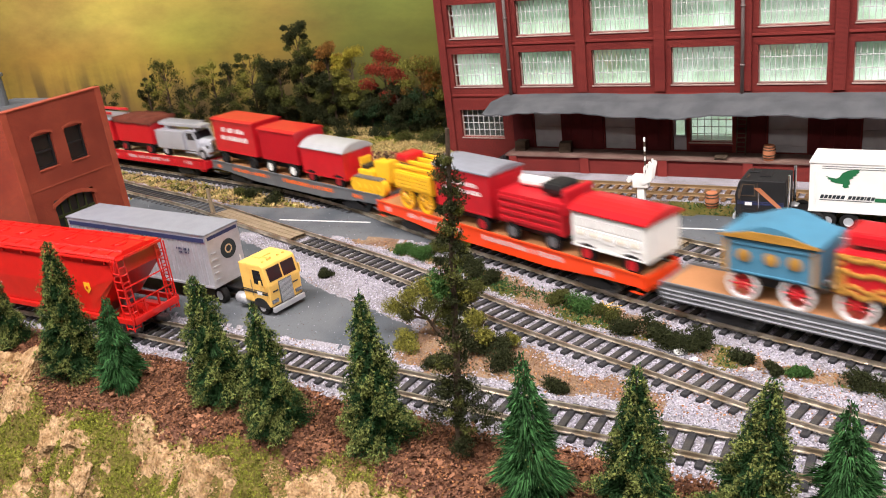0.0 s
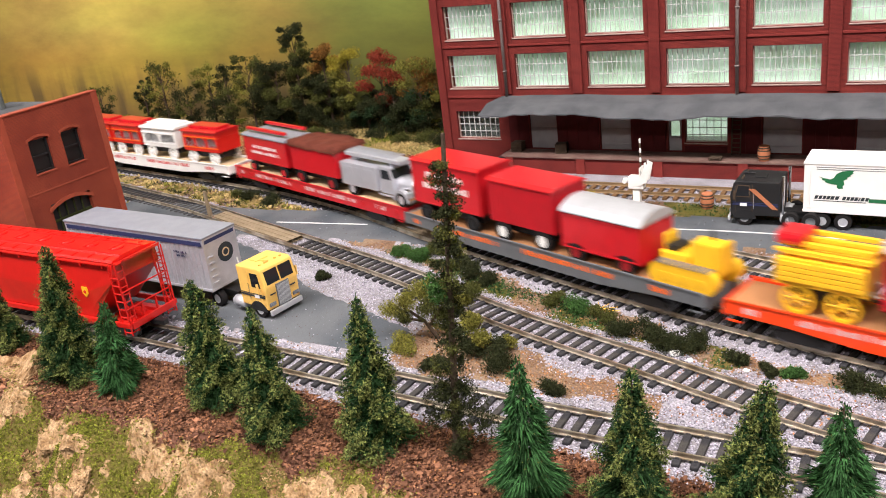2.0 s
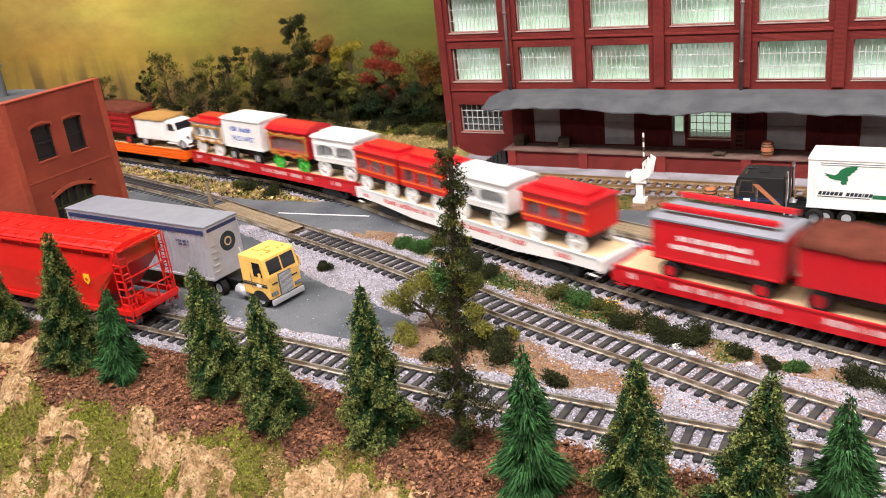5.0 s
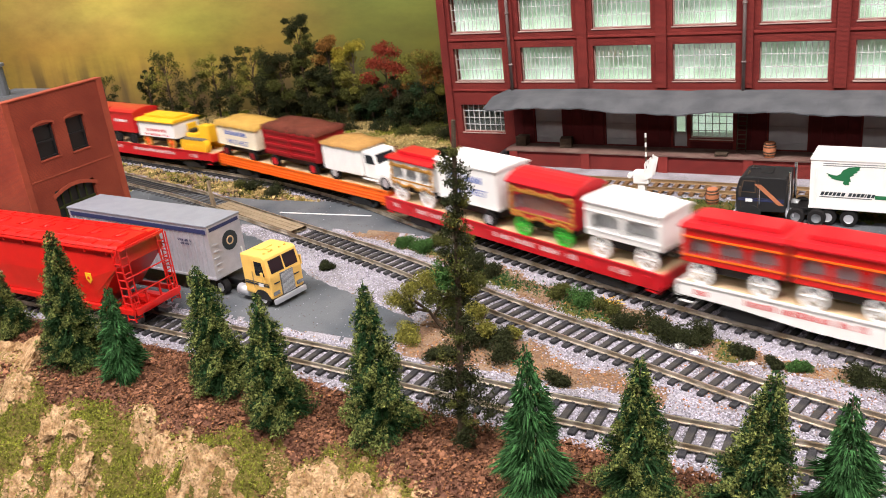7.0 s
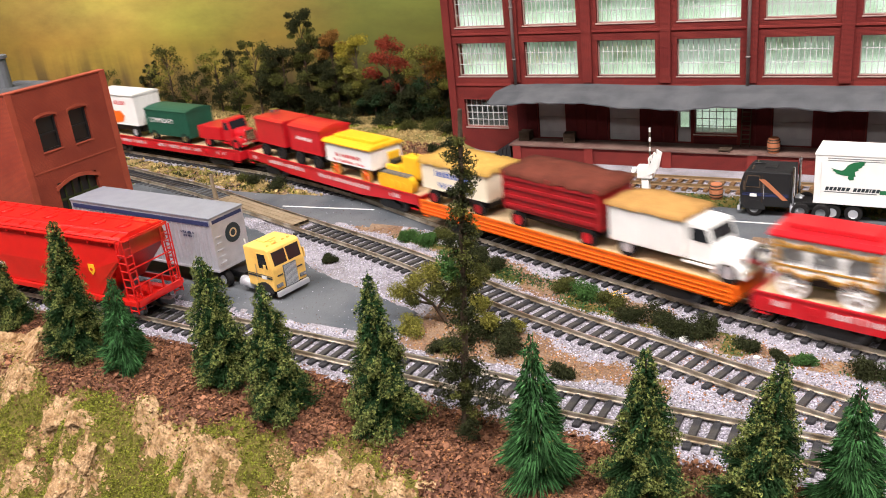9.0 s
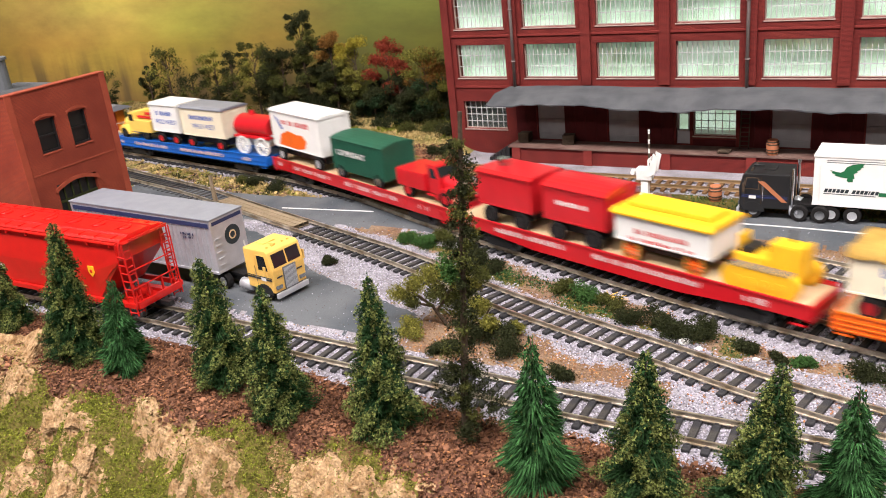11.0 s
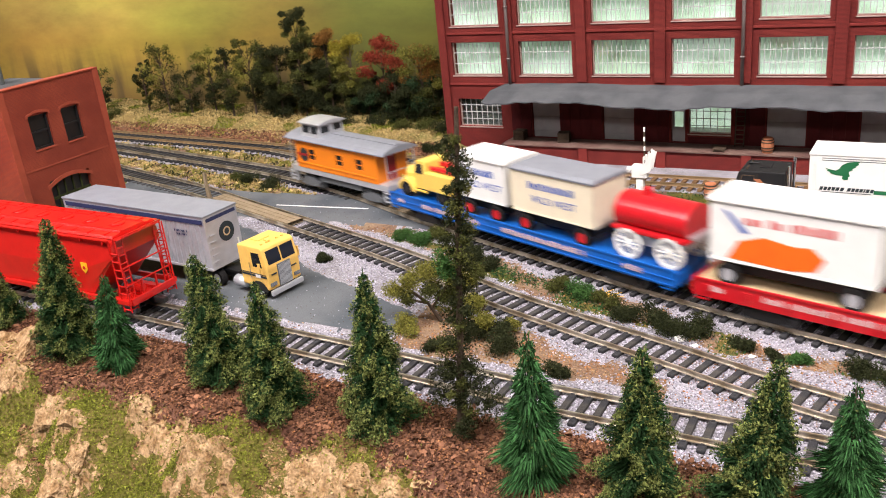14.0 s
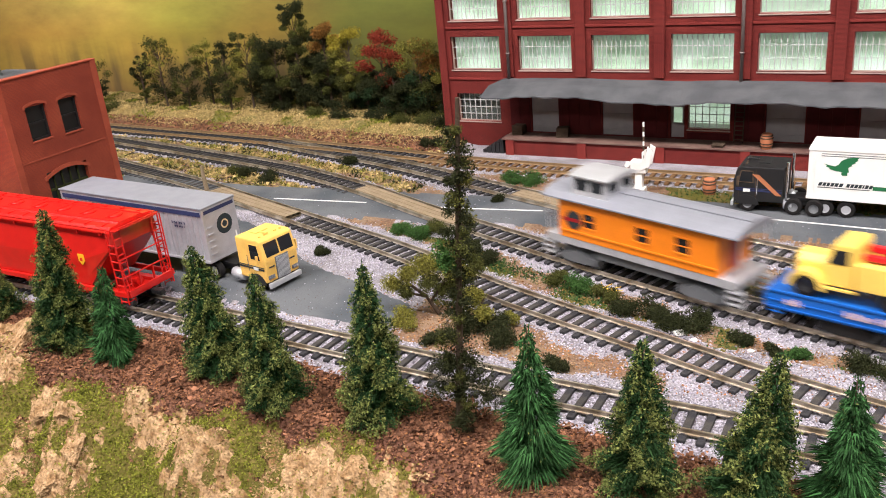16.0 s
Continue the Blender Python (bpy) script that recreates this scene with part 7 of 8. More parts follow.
def conifer(x, y, h, r, seed, foam, lean=0.0):
    rng = np.random.default_rng(seed)
    t = empty("conifer", "bushy dark green model conifer with olive foam tips" if foam else "blue-green bristly model conifer on the mulch bank", "conifer tree", "foreground conifers", at=cm(x, y, land(x, y) - 0.1, 0, lean, 0))
    part("trunk", cyl((0, 0, 0), (0, 0, h * 0.97), 0.17, 0.02, 8), BARK, t)
    n = int((900 if foam else 2400) * h / 6)
    z = h * (0.05 + 0.95 * (1 - np.sqrt(rng.random(n))) ** 0.95)
    a = rng.random(n) * 2 * math.pi
    bulge = 0.95 + 0.26 * np.sin(a * 3 + z * 1.7 + seed) + 0.22 * np.sin(a * 5 - z * 3.1) + 0.16 * np.sin(z * 6 + seed)
    rad = r * (0.9 if foam else 1.0) * (1 - z / h * 0.97) ** 0.78 * bulge
    k = 5
    tips, bases = [], []
    for j in range(k):
        frac = rng.uniform(0.45, 1.0, n)
        aa = a + rng.normal(0, 0.10, n)
        root = frac * (0.5 if foam else 0.68)
        b = np.stack([np.cos(aa) * rad * root, np.sin(aa) * rad * root, z + 0.1], 1)
        e = np.stack([np.cos(aa) * rad * frac, np.sin(aa) * rad * frac, z - 0.10 * rad + rng.normal(0.05, 0.12, n)], 1)
        bases.append(b), tips.append(e)
    spikes("crown", np.vstack(bases), np.vstack(tips), 0.045 if foam else 0.034, NEEDLE if foam else NEEDLE_B, t, seed)
    for share, mat, lo, hi in ((4200, NEEDLE, 0.05, 0.11), (13000, NEEDLE_Y, 0.05, 0.11)) if foam else ((700, NEEDLE, 0.05, 0.1), (500, NEEDLE_Y, 0.03, 0.07)):
        m = int(share * h / 6)
        z = h * (0.03 + 0.97 * (1 - np.sqrt(rng.random(m))))
        a = rng.random(m) * 2 * math.pi
        wave = 1 + 0.2 * np.sin(a * 3 + z * 1.7 + seed) + 0.16 * np.sin(a * 5 - z * 3.1) + 0.12 * np.sin(z * 6 + seed)
        rad = r * 0.92 * (1 - z / h * 0.96) ** 0.78 * wave * rng.uniform(0.55, 1.0, m)
        if mat is NEEDLE_Y:
            keep = np.sin(a * 3 + z * 2.3 + seed * 2) + np.sin(a * 7 - z * 4.1 + seed) + rng.normal(0, 0.35, m) > 0.15
            a, z, rad = a[keep], z[keep], rad[keep] * 1.08
        pts = np.stack([np.cos(a) * rad, np.sin(a) * rad, z], 1)
        scatter("foliage", pts, None, rng.uniform(lo, hi, len(pts)), TUFT, mat, seed + 50, parent=t)
    return t


CONIFERS = [(-38.9, 25.8, 8.1, 1.75, True, 7), (-34.9, 25.6, 5.4, 1.4, False, 6), (-28.7, 26.5, 6.7, 1.8, True, -2), (-24.1, 25.0, 6.5, 1.6, True, 1), (-19.0, 25.8, 7.3, 1.65, True, 1), (-11.35, 24.7, 6.3, 1.6, False, 0), (-7.6, 25.4, 6.2, 1.65, True, 2), (-3.85, 25.6, 6.4, 1.7, True, 8), (-0.75, 26.6, 5.2, 1.5, False, -1), (-46.4, 27.0, 5.0, 1.6, True, 0)]
for i, (x, y, h, r, foam, lean) in enumerate(CONIFERS):
    conifer(x, y, h, r, i + 1, foam, lean)



def leaf_cloud(name, centres, radii, per, sizes, material, parent, seed, squash=0.8):
    rng = np.random.default_rng(seed)
    pts = []
    for c, r in zip(centres, radii):
        g = rng.normal(size=(per, 3))
        g /= np.linalg.norm(g, axis=1)[:, None]
        g *= (r * 1.25 * rng.random(per) ** 0.65)[:, None]
        g[:, 2] *= squash
        pts.append(g + np.array(c))
    pts = np.vstack(pts)
    return scatter(name, pts, None, rng.uniform(*sizes, len(pts)), TUFT, material, seed, parent=parent)


def broadleaf(x, y, z, h, r, mats, seed, label, name="tree", bare=0.25, limbs=11, per=120, group="", trunk=0.14, dense=1.0):
    rng = random.Random(seed)
    t = empty(name, label, "tree", group, at=cm(x, y, z))
    wood = cyl((0, 0, -0.2), (0.1 * r * rng.uniform(-1, 1), 0, h * 0.55), trunk, trunk * 0.55, 7)
    cyl((0.0, 0, h * 0.5), (0.15 * r * rng.uniform(-1, 1), 0, h * 0.93), trunk * 0.55, 0.03, 6, wood)
    ends = []
    for i in range(limbs):
        f = bare + (1 - bare) * (i + 0.6) / limbs
        a = rng.uniform(0, 6.28)
        reach = r * (0.35 + 0.65 * math.sin(math.pi * min(1, 0.25 + 0.75 * (1 - (f - bare) / (1 - bare))))) * rng.uniform(0.6, 1.05)
        e = (math.cos(a) * reach, math.sin(a) * reach, h * f + 0.1 * rng.uniform(-1, 1))
        cyl((0, 0, h * f * 0.75), e, 0.035, 0.015, 5, wood)
        ends.append(e)
    part("trunk", wood, BARK, t)
    ends.append((0, 0, h * 0.95))
    # crown colour goes by height: first of mats on top, last at the bottom
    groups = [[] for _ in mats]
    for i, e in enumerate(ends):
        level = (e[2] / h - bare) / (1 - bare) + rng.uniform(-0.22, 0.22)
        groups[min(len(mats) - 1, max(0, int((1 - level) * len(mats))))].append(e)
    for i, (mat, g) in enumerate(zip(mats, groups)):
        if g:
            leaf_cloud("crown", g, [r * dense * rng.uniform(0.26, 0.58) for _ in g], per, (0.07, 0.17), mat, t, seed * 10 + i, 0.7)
    return t


LEAF_RUST = paint("orange_brown_foliage", (0.20, 0.095, 0.022), 0.9, var=0.2, island=0.5, bump=0)
LEAF_TEAL = paint("deep_green_foliage", (0.026, 0.050, 0.020), 0.9, var=0.2, island=0.5, bump=0)
D, O, Y, R, M = LEAF_DARK, LEAF_OLIVE, LEAF_YELLOW, LEAF_RED, LEAF_MOSS
# materials run from the crown's top down; most lists end in the darkest
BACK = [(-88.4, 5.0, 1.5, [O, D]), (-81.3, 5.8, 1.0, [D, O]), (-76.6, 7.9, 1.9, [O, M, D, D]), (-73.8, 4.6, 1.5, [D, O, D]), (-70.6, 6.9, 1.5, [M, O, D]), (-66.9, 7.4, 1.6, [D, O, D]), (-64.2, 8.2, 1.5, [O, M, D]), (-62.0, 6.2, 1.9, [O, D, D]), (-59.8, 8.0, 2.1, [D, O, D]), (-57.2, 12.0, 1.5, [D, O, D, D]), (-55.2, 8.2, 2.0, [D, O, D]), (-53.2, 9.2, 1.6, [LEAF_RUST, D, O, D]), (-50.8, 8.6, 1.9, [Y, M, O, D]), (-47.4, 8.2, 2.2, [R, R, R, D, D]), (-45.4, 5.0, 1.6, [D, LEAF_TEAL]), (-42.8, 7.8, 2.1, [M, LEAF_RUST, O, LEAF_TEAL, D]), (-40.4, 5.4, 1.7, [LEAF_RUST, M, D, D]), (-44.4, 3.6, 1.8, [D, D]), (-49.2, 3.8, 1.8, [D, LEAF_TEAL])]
for i, (x, h, r, mats) in enumerate(BACK):
    h, r = (h * 0.93, r * 0.86) if x > -63 else (h, r)
    y = 72.0 + 0.7 * math.sin(i * 2.1)
    kind = "rust-red autumn tree" if R in mats else "yellow-green autumn tree" if LEAF_YELLOW in mats else "dark green leafy tree"
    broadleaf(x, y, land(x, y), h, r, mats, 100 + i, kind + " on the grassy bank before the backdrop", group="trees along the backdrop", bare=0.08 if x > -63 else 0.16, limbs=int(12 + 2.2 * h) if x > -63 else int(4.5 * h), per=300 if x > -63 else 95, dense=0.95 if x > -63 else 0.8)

# the tall ragged tree and the low trees at its foot
t = empty("tall_tree", "tall thin dead-looking tree with ragged dark foliage", "tree", at=cm(-15.4, 26.35, -0.55, 0, 4.2, 0))
part("trunk", cyl((0, 0, 0), (0.15, 0, 14.0), 0.18, 0.08, 9), BARK, t)
rng = random.Random(4)
cs, rs = [], []
for i in range(78):
    z = 0.8 + 12.2 * (i / 78)
    a = rng.uniform(0, 6.28)
    q = rng.uniform(0.1, 0.7) * (1.2 - 0.55 * z / 13)
    cs.append((math.cos(a) * q, math.sin(a) * q, z))
    rs.append(rng.uniform(0.25, 0.52) * (1.2 - 0.5 * z / 13) * (0.6 if z < 4 else 1))
leaf_cloud("crown", cs[0::2], rs[0::2], 150, (0.045, 0.1), LEAF_DARK, t, 5)
leaf_cloud("crown", cs[1::4], rs[1::4], 140, (0.045, 0.1), LEAF_OLIVE, t, 6)
leaf_cloud("crown", cs[55:70:5], rs[55:70:5], 110, (0.045, 0.1), LEAF_MOSS, t, 16)
leaf_cloud("green_tuft", [(-0.42, -0.15, 8.1), (-0.25, -0.1, 7.6), (-0.5, -0.1, 7.7)], [0.5, 0.42, 0.35], 260, (0.05, 0.11), LEAF_GREEN, t, 7)
leaf_cloud("lower_foliage", [(0.8, 0.2, 2.5), (-0.75, 0.1, 2.7), (1.1, 0.4, 1.6), (-0.8, -0.1, 1.8), (-0.3, -0.2, 3.4), (0.4, 0.1, 3.3), (0.3, -0.4, 0.7), (-0.4, 0.1, 4.3)], [0.75, 0.6, 0.65, 0.55, 0.5, 0.55, 0.45, 0.5], 380, (0.045, 0.1), LEAF_DARK, t, 8)


def clump_tree(x, y, clumps, stems, label, seed, name="tree"):
    """A low tree of foam clumps on bent limbs; clumps are (across, up, radius, material)."""
    t = empty(name, label, "tree", at=cm(x, y, -0.45, rz=28))
    rng = random.Random(seed)
    wood = bmesh.new()
    for a, b, thick in stems:
        cyl((a[0], 0, a[1]), (b[0], rng.uniform(-0.2, 0.2), b[1]), thick, thick * 0.6, 7, wood)
    part("trunk", wood, BARK, t)
    for k, (u, z, q, mat) in enumerate(clumps):
        v = rng.uniform(-0.5, 0.5)
        spots = [(u + rng.uniform(-0.4, 0.4) * q, v + rng.uniform(-0.5, 0.5) * q, z + rng.uniform(-0.35, 0.35) * q) for _ in range(5)]
        leaf_cloud("crown", spots, [q * rng.uniform(0.5, 0.8) for _ in spots], 230, (0.04, 0.1), mat, t, seed * 10 + k, 0.85)
    return t


clump_tree(-21.3, 35.3, [(-2.2, 1.9, 0.62, LEAF_MOSS), (-1.6, 1.6, 0.55, LEAF_OLIVE), (-1.3, 2.5, 0.65, LEAF_MOSS), (-0.6, 2.6, 0.75, LEAF_MOSS), (-0.2, 2.0, 0.65, LEAF_OLIVE), (0.3, 2.8, 0.75, LEAF_MOSS), (1.1, 2.6, 0.75, LEAF_MOSS), (1.7, 2.1, 0.6, LEAF_MOSS), (2.2, 2.5, 0.55, LEAF_OLIVE), (0.4, 1.3, 0.55, LEAF_OLIVE), (1.0, 1.7, 0.6, LEAF_OLIVE)], [((0.1, 0), (-0.5, 1.1), 0.13), ((-0.5, 1.1), (-1.7, 2.3), 0.1), ((-0.5, 1.1), (-1.9, 1.6), 0.08), ((-0.3, 0.8), (0.9, 2.4), 0.08)], "low olive-green tree with a bent forked trunk", 41)
clump_tree(-18.3, 34.3, [(-0.3, 2.2, 0.5, LEAF_MOSS), (-0.1, 1.6, 0.6, LEAF_MOSS), (0.3, 1.1, 0.5, LEAF_MOSS), (-0.5, 0.8, 0.6, LEAF_DARK), (0.3, 0.5, 0.7, LEAF_DARK), (0.95, 0.5, 0.65, LEAF_DARK), (1.6, 0.45, 0.4, LEAF_MOSS)], [((0, 0), (-0.1, 1.2), 0.1), ((-0.1, 1.0), (0.3, 1.9), 0.06), ((0.1, 0.2), (0.9, 0.8), 0.05)], "low yellow-green tree over a dark bush", 42)


def bush(x, y, r, mat, seed, label, h=0.8):
    t = empty("bush", label, "bush", "low bushes", at=cm(x, y, land(x, y)))
    rng = random.Random(seed)
    cs = [(rng.uniform(-r, r) * 0.7, rng.uniform(-r, r) * 0.6, rng.uniform(0.1, h * 0.7)) for _ in range(6)]
    leaf_cloud("foliage", cs, [r * rng.uniform(0.35, 0.6) for _ in cs], int(240 + 130 * r), (0.04, 0.1), mat, t, seed, 0.8)
    part("stem", cyl((0, 0, -0.1), (0, 0, h * 0.5), 0.06, 0.03, 6), BARK, t)


BUSHES = [(-29.0, 45.3, 0.9, LEAF_GREEN), (-27.2, 45.9, 1.0, LEAF_OLIVE), (-15.2, 40.2, 0.9, LEAF_GREEN), (-13.6, 39.6, 0.8, LEAF_OLIVE), (-11.8, 38.6, 1.0, LEAF_DARK), (-10.4, 38.0, 1.1, LEAF_DARK), (-9.0, 37.5, 1.1, LEAF_DARK), (-8.0, 37.9, 0.9, LEAF_DARK), (-6.2, 37.0, 0.6, LEAF_DARK), (-22.9, 43.2, 1.0, LEAF_DARK), (-21.5, 42.5, 0.7, LEAF_DARK), (-17.0, 33.3, 1.1, LEAF_DARK), (-22.2, 33.6, 0.85, LEAF_MOSS), (-20.0, 32.4, 0.6, LEAF_DARK), (-26.4, 56.8, 0.9, LEAF_GREEN), (-24.7, 56.9, 1.0, LEAF_GREEN), (-42.6, 58.3, 0.8, LEAF_DARK), (-0.7, 36.1, 1.0, LEAF_DARK), (-49.6, 53.7, 1.0, LEAF_DARK), (-47.0, 53.1, 1.0, LEAF_DARK), (-51.6, 54.0, 0.8, LEAF_OLIVE), (-32.6, 40.5, 0.45, LEAF_DARK), (-13.3, 32.2, 0.6, LEAF_DARK), (-25.7, 52.3, 0.5, LEAF_DARK), (-3.6, 36.6, 0.5, LEAF_GREEN), (-20.7, 57.4, 0.8, LEAF_YELLOW), (-16.8, 40.9, 0.7, LEAF_OLIVE), (-4.6, 36.3, 0.4, LEAF_DARK), (-24.0, 43.9, 0.8, LEAF_DARK), (-28.0, 44.9, 0.8, LEAF_GREEN), (-38.4, 66.6, 1.5, LEAF_DARK), (-40.6, 67.6, 1.3, LEAF_OLIVE), (-37.8, 64.6, 1.0, LEAF_DARK), (-43.0, 67.6, 1.2, LEAF_OLIVE), (-46.5, 68.6, 1.2, LEAF_DARK), (-50.0, 69.0, 1.2, LEAF_DARK), (-54.0, 69.4, 1.1, LEAF_OLIVE), (-84.0, 69.0, 1.4, LEAF_OLIVE), (-87.0, 68.4, 1.3, LEAF_GREEN)]
NAMES = {LEAF_GREEN.name: "fresh green", LEAF_OLIVE.name: "olive green", LEAF_DARK.name: "very dark green", LEAF_YELLOW.name: "yellow-green", LEAF_MOSS.name: "moss green"}
for i, (x, y, r, mat) in enumerate(BUSHES):
    bush(x, y, r, mat, 200 + i, NAMES[mat.name] + " foam bush on the ground beside the tracks", 0.55 + 0.35 * r)


twig = empty("dry_branch", "bright yellow dry twigs lying on the turf", "branch", at=cm(-13.9, 40.5, -0.35))
for i in range(9):
    a = i * 0.7
    part("twig", cyl((0.15 * math.cos(a * 2), 0.1 * math.sin(a), 0.05), (0.15 + 0.9 * math.cos(a), 0.5 * math.sin(a), 0.12 + 0.05 * (i % 4)), 0.045, 0.015, 5), YELLOW, twig)


# ---- rocks on the bank ----
def rock(x, y, r, seed, flat=0.6, stretch=1.3):
    """A broken block: flat cleavage faces with rough, worn edges."""
    rng = random.Random(seed * 31)
    faces = []
    for _ in range(11):
        d = Vector((rng.gauss(0, 1), rng.gauss(0, 1), rng.gauss(0, 1))).normalized()
        faces.append((d, rng.uniform(0.55, 0.95)))
    bm = bmesh.new()
    bmesh.ops.create_icosphere(bm, subdivisions=5, radius=r)
    for v in bm.verts:
        p = v.co / r
        cut = min([1.15] + [d / p.dot(q) for q, d in faces if p.dot(q) > 0.05])
        n3 = noise.noise(p * 5 + Vector((0, 0, seed)))
        n4 = abs(noise.noise(p * 9 + Vector((seed, seed, 0))))
        n5 = abs(noise.noise(p * 17 + Vector((0, seed, seed))))
        v.co *= cut + 0.10 * n3 - 0.16 * n4 - 0.10 * n5
        v.co.x *= stretch
        v.co.z *= flat
    ob = part("rock", bm, ROCK)
    ob.matrix_world = cm(x, y, land(x, y) - 0.3 * r, 38, 0, 40 * math.sin(seed * 5))
    tagged(ob, "rough tan plaster rock set in the turf bank", "rock", "bank rocks")


for i, (x, y, r, fl) in enumerate([(-42.6, 25.2, 1.5, 0.45), (-40.8, 23.3, 1.0, 0.45), (-44.8, 25.4, 1.7, 0.5), (-36.8, 22.2, 0.6, 0.4), (-35.0, 21.9, 0.5, 0.4), (-33.2, 20.9, 0.75, 0.6), (-32.6, 20.2, 0.5, 0.5), (-20.7, 23.0, 1.0, 0.5), (-18.6, 23.2, 0.6, 0.4), (-34.2, 19.8, 0.8, 0.5)]):
    rock(x, y, r, i + 1, fl, 1.3)


def pale_stone(x, y, r, seed):
    bm = bmesh.new()
    bmesh.ops.create_icosphere(bm, subdivisions=2, radius=r)
    for v in bm.verts:
        v.co *= 1 + 0.4 * noise.noise(v.co * 3 / r + Vector((seed, 0, 0)))
        v.co.z *= 0.6
    ob = part("stone", bm, INK_WHITE)
    ob.matrix_world = cm(x, y, land(x, y) + r * 0.3, 0, 0, seed * 50)
    tagged(ob, "small pale stone lying beside the track", "stone", "loose pale stones")


for i, (x, y, r) in enumerate([(-9.0, 37.0, 0.28), (-37.3, 41.7, 0.25), (-8.2, 36.6, 0.16), (-38.2, 61.0, 0.25), (-5.6, 36.4, 0.15), (-36.6, 41.2, 0.15)]):
    pale_stone(x, y, r, i + 1)


# ---- loose ground cover ----
def cover():
    rng = np.random.default_rng(77)
    spots = {k: [] for k in GROUND_MATS}
    n = 230000
    X = rng.uniform(-62, 6, n)
    Y = rng.uniform(15, 66, n)
    d2 = X * X + Y * Y
    keep = rng.random(n) < np.clip(1500 / d2, 0.12, 1.0)
    for x, y in zip(X[keep], Y[keep]):
        if y > 61 and x > -36:
            continue
        k = zone(x, y)
        if k != "asphalt":
            k = zone(x + rng.normal(0, 0.35), y + rng.normal(0, 0.3))
            k = "dirt" if k == "asphalt" else k
        spots[k].append((x, y, land(x, y)))
    for x, y in zip(rng.uniform(-47, 3, 130000), rng.uniform(15.5, 28.6, 130000)):
        k = zone(x + rng.normal(0, 0.16), y + rng.normal(0, 0.16))
        if k in ("grass", "mulch", "rock"):
            spots[k].append((x, y, land(x, y)))
    A = {k: np.array(v) for k, v in spots.items() if v}

    def lay(name, label, pts, lo, hi, template, mat, seed, lift=0.0, flat=1.0, spin=True):
        s = np.random.default_rng(seed).uniform(lo, hi, len(pts))
        q = pts.copy()
        q[:, 2] += lift * s
        tagged(scatter(name, q, None, s, template, mat, seed, flat, spin=spin), label, "ground cover", kind="stuff")
    b = A["ballast"]
    lay("ballast_stones", "pale grey crushed ballast stones between the ties", b, 0.035, 0.085, PEBBLE, STONE, 1, 0.3, 0.8)
    along = []
    for key in "ABCD":
        line, way = LINES[key]
        ok = [i for i in range(len(line)) if -60 < line[i][0] < 6]
        for _ in range(17000 if key in "AB" else 8000):
            i = ok[rng.integers(len(ok))]
            off = rng.normal(0, 1.25)
            x, y = line[i] + way[i] * rng.uniform(-0.3, 0.3) + np.array([way[i][1], -way[i][0]]) * off
            if abs(abs(off) - 0.87) > 0.14 and zone(x, y) == "ballast":
                along.append((x, y, land(x, y) + 0.02))
    lay("ballast_stones", "pale grey crushed ballast stones between the ties", np.array(along), 0.035, 0.08, PEBBLE, STONE, 2, 0.3, 0.8)
    road = A["asphalt"]
    road[:, 2] += 0.14
    lay("road_grit", "dark grit and pale dust specks on the asphalt", road[::14], 0.02, 0.05, PEBBLE, BARK, 17)
    lay("road_grit", "dark grit and pale dust specks on the asphalt", road[7::23], 0.02, 0.045, PEBBLE, STONE, 18)
    d = A["dirt"]
    lay("fallen_leaves", "orange-brown leaf litter on the earth", d[::2], 0.035, 0.1, FLAKE, LITTER, 3, 0.3, 0.7)
    lay("tan_crumbs", "tan and grey crumbs strewn on the earth", d[1::2], 0.03, 0.08, PEBBLE, LITTER_TAN, 23, 0.3, 0.7)
    lay("ballast_stones", "pale ballast stones strayed on the earth", d[::13] + np.array((0.1, 0.1, 0)), 0.03, 0.07, PEBBLE, STONE, 24, 0.3, 0.8)
    near = np.array([p for p in b if p[0] > -9 and 31.5 < p[1] < 36.5])[::3]
    lay("fallen_leaves", "orange-brown leaf litter between the ties", near + np.array((0.07, 0.05, 0.03)), 0.035, 0.09, FLAKE, LITTER, 25, 0.3, 0.7)
    lay("bark_mulch", "red-brown bark mulch chips on the bank", A["mulch"], 0.04, 0.13, CHIP, MULCH, 4, 0.2, 0.7)
    lay("bark_pieces", "larger bark pieces on the mulch", A["mulch"][::45], 0.1, 0.24, CHIP, MULCH, 26, 0.35, 0.7)
    lay("fallen_leaves", "tan crumbs in the mulch", A["mulch"][3::7], 0.04, 0.11, FLAKE, LITTER, 27, 0.35, 0.7)
    lay("rock_rubble", "pale tan rubble on the bare rock", A["rock"][::5], 0.03, 0.1, CHIP, ROCK, 28, 0.1, 0.7)
    lay("turf", "olive green turf crumbs on the bare rock", A["rock"][2::5], 0.04, 0.1, TUFT, GRASS, 29)
    g = A["grass"]
    lump = np.array([lumps(p[0], p[1], 1.8, 21) + 0.5 * lumps(p[0], p[1], 0.7, 22) for p in g])
    lay("turf", "olive green foam turf on the bank", g[lump > -0.2], 0.05, 0.125, TUFT, GRASS, 5, 0.2)
    lay("rock_rubble", "pale tan rubble on the bank", g[lump < -0.27], 0.03, 0.1, CHIP, ROCK, 6, 0.1, 0.7)
    lay("bark_mulch", "red-brown bark mulch chips on the bank", g[(lump > -0.27) & (lump < -0.2)], 0.04, 0.11, CHIP, MULCH, 7, 0.1, 0.7)
    lay("turf", "olive green foam turf beside the tracks", A["turf"], 0.07, 0.17, TUFT, SCRUB, 8)
    s = A["straw"]
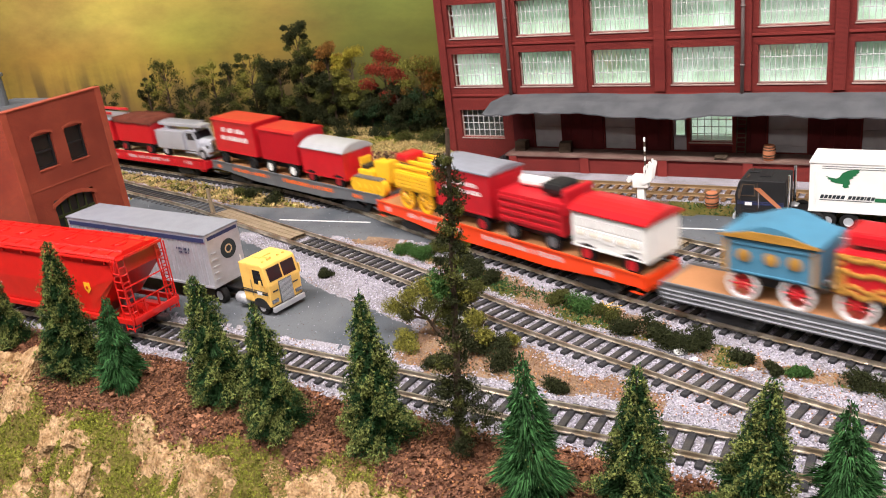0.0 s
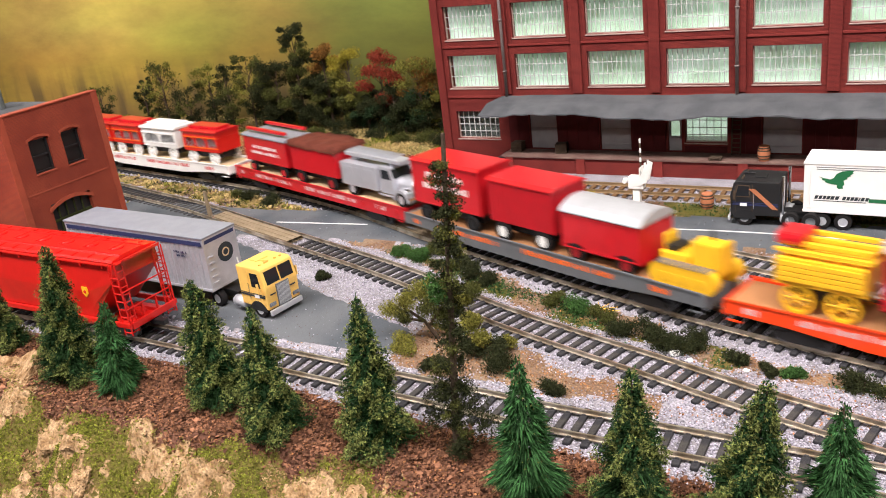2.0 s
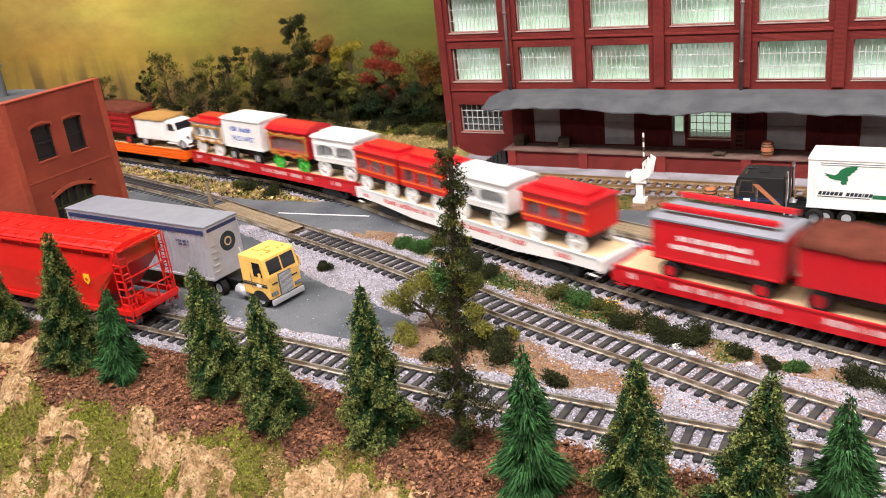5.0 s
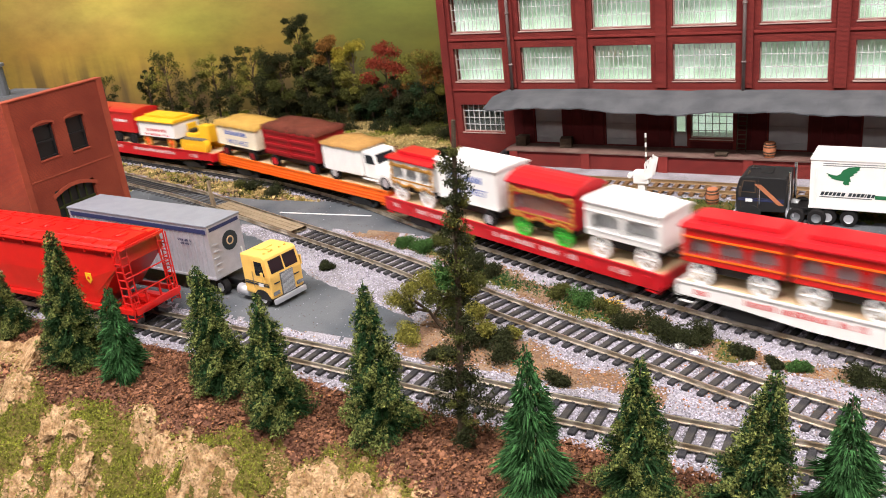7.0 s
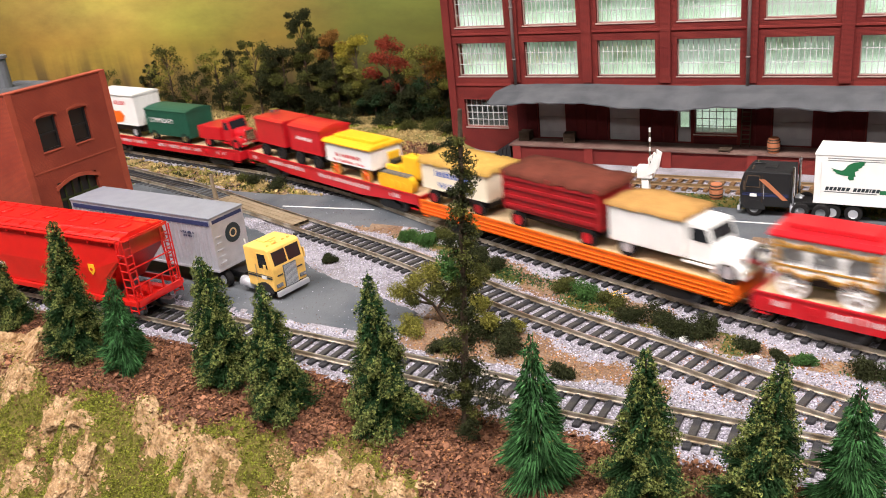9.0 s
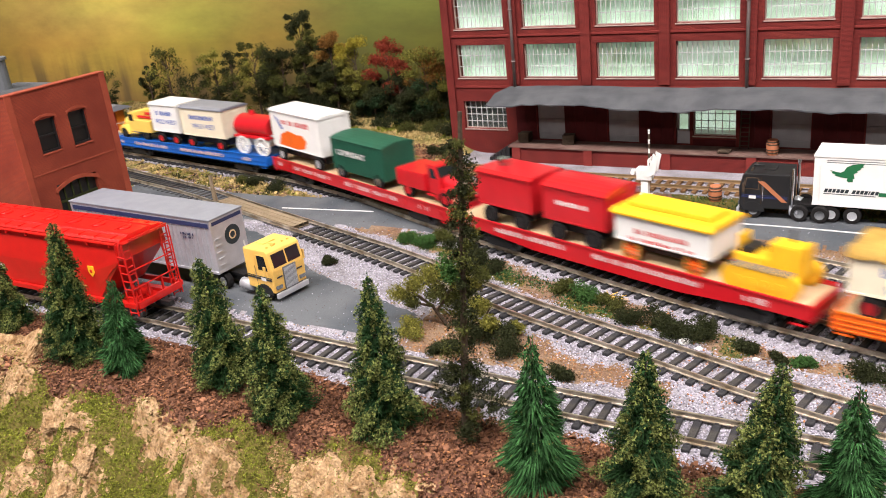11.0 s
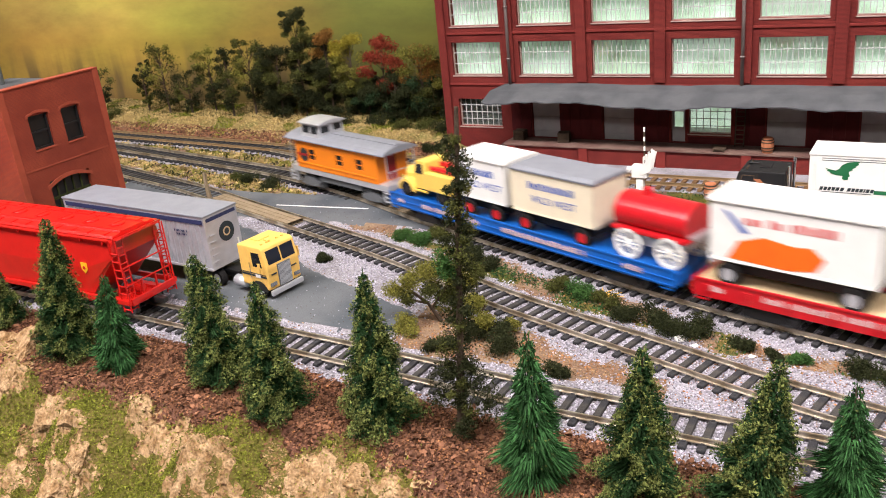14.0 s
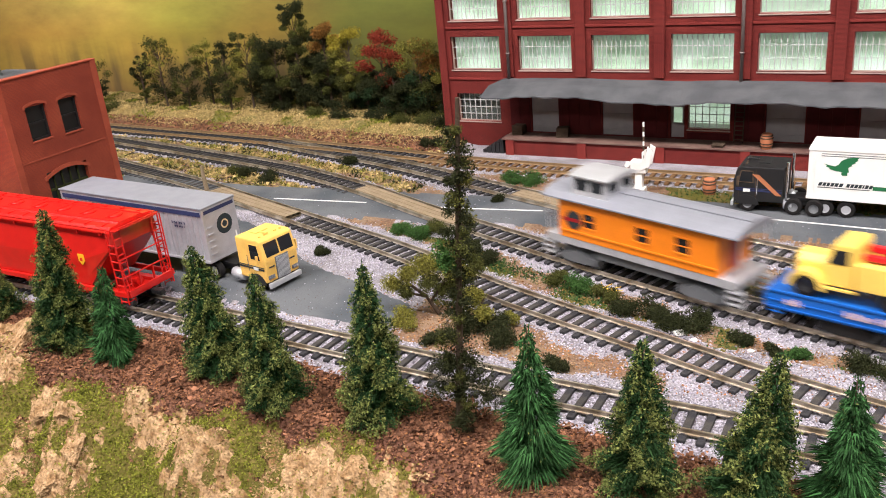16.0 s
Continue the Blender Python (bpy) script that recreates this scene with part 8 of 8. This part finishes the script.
    lay("straw_grass", "pale straw grass tufts along the tracks", s[::2], 0.08, 0.22, TUFT, STRAW, 9)
    lay("dark_grass", "dark green tufts along the tracks", s[::6] + np.array((0.2, 0.1, 0)), 0.08, 0.22, TUFT, LEAF_OLIVE, 31, 0.3)
    lay("olive_grass", "olive grass tufts along the tracks", s[1::2], 0.05, 0.15, TUFT, GRASS, 16)
    X = rng.uniform(-25, -3.5, 5200)
    Y = 43.3 - (X + 24) * 0.345 + rng.normal(0, 0.55, len(X))
    pts = np.array([(x, y, land(x, y)) for x, y in zip(X, Y) if lumps(x, y, 1.5, 31) > -0.15 and track_gap(x, y) > 1.9])
    east = pts[:, 0] + 1.5 * np.sin(pts[:, 1] * 3) > -13.2
    lay("low_scrub", "very dark low scrub between the tracks", pts[east & (pts[:, 0] < -7.8)][::5], 0.05, 0.14, TUFT, LEAF_DARK, 14, 0.5)
    lay("low_scrub", "green moss and scrub between the tracks", pts[~east][::2], 0.05, 0.13, TUFT, SCRUB, 15, 0.5)
    m = 24000
    X = rng.uniform(-105, -33, m)
    Y = rng.uniform(50, 66, m)
    pts = np.array([(x, y, land(x, y)) for x, y in zip(X, Y) if y < bank_foot(x) + 0.6 and zone(x, y) in ("straw", "dirt")])
    tone = np.array([lumps(p[0], p[1], 1.4, 81) + 0.5 * lumps(p[0], p[1], 0.6, 82) for p in pts])
    lay("straw_grass", "pale straw tufts between the far tracks", pts[tone > 0.08], 0.1, 0.3, TUFT, STRAW, 32, 0.4)
    lay("olive_grass", "olive tufts between the far tracks", pts[(tone > -0.12) & (tone <= 0.08)], 0.1, 0.28, TUFT, LEAF_MOSS, 33, 0.4)
    lay("dark_grass", "dark low tufts between the far tracks", pts[tone < -0.25], 0.08, 0.24, TUFT, LEAF_DARK, 34, 0.3)
    m = 90000
    X = rng.uniform(-105, -36, m)
    Y = rng.uniform(62.5, 76.9, m)
    pts = np.array([(x, y, land(x, y)) for x, y in zip(X, Y) if y > bank_foot(x) + 1.5 + 0.7 * lumps(x, 3, 2.0, 73)])
    k = len(pts) // 2
    green = np.array([lumps(p[0], p[1], 2.6, 71) + 0.4 * lumps(p[0], p[1], 0.9, 72) for p in pts[:k]]) > 0.16
    lay("straw_grass", "pale straw grass on the bank before the trees", pts[:k][~green], 0.08, 0.22, TUFT, STRAW, 10, 0.3)
    lay("olive_grass", "olive grass on the bank before the trees", pts[:k][green], 0.08, 0.2, TUFT, GRASS, 30, 0.3)
    lay("bank_scrub", "olive scrub on the bank before the trees", pts[k:][pts[k:, 1] > 69.5], 0.08, 0.2, TUFT, LEAF_OLIVE, 11)
    low = np.array([(x, bank_foot(x) + rng.uniform(0.1, 2.3)) for x in rng.uniform(-100, -36, 9000)])
    pts = np.array([(x, y, land(x, y)) for x, y in low])
    lay("bark_mulch", "red-brown mulch at the foot of the bank", pts, 0.08, 0.22, PEBBLE, MULCH, 12, 0.1, 0.6)


cover()


motions()
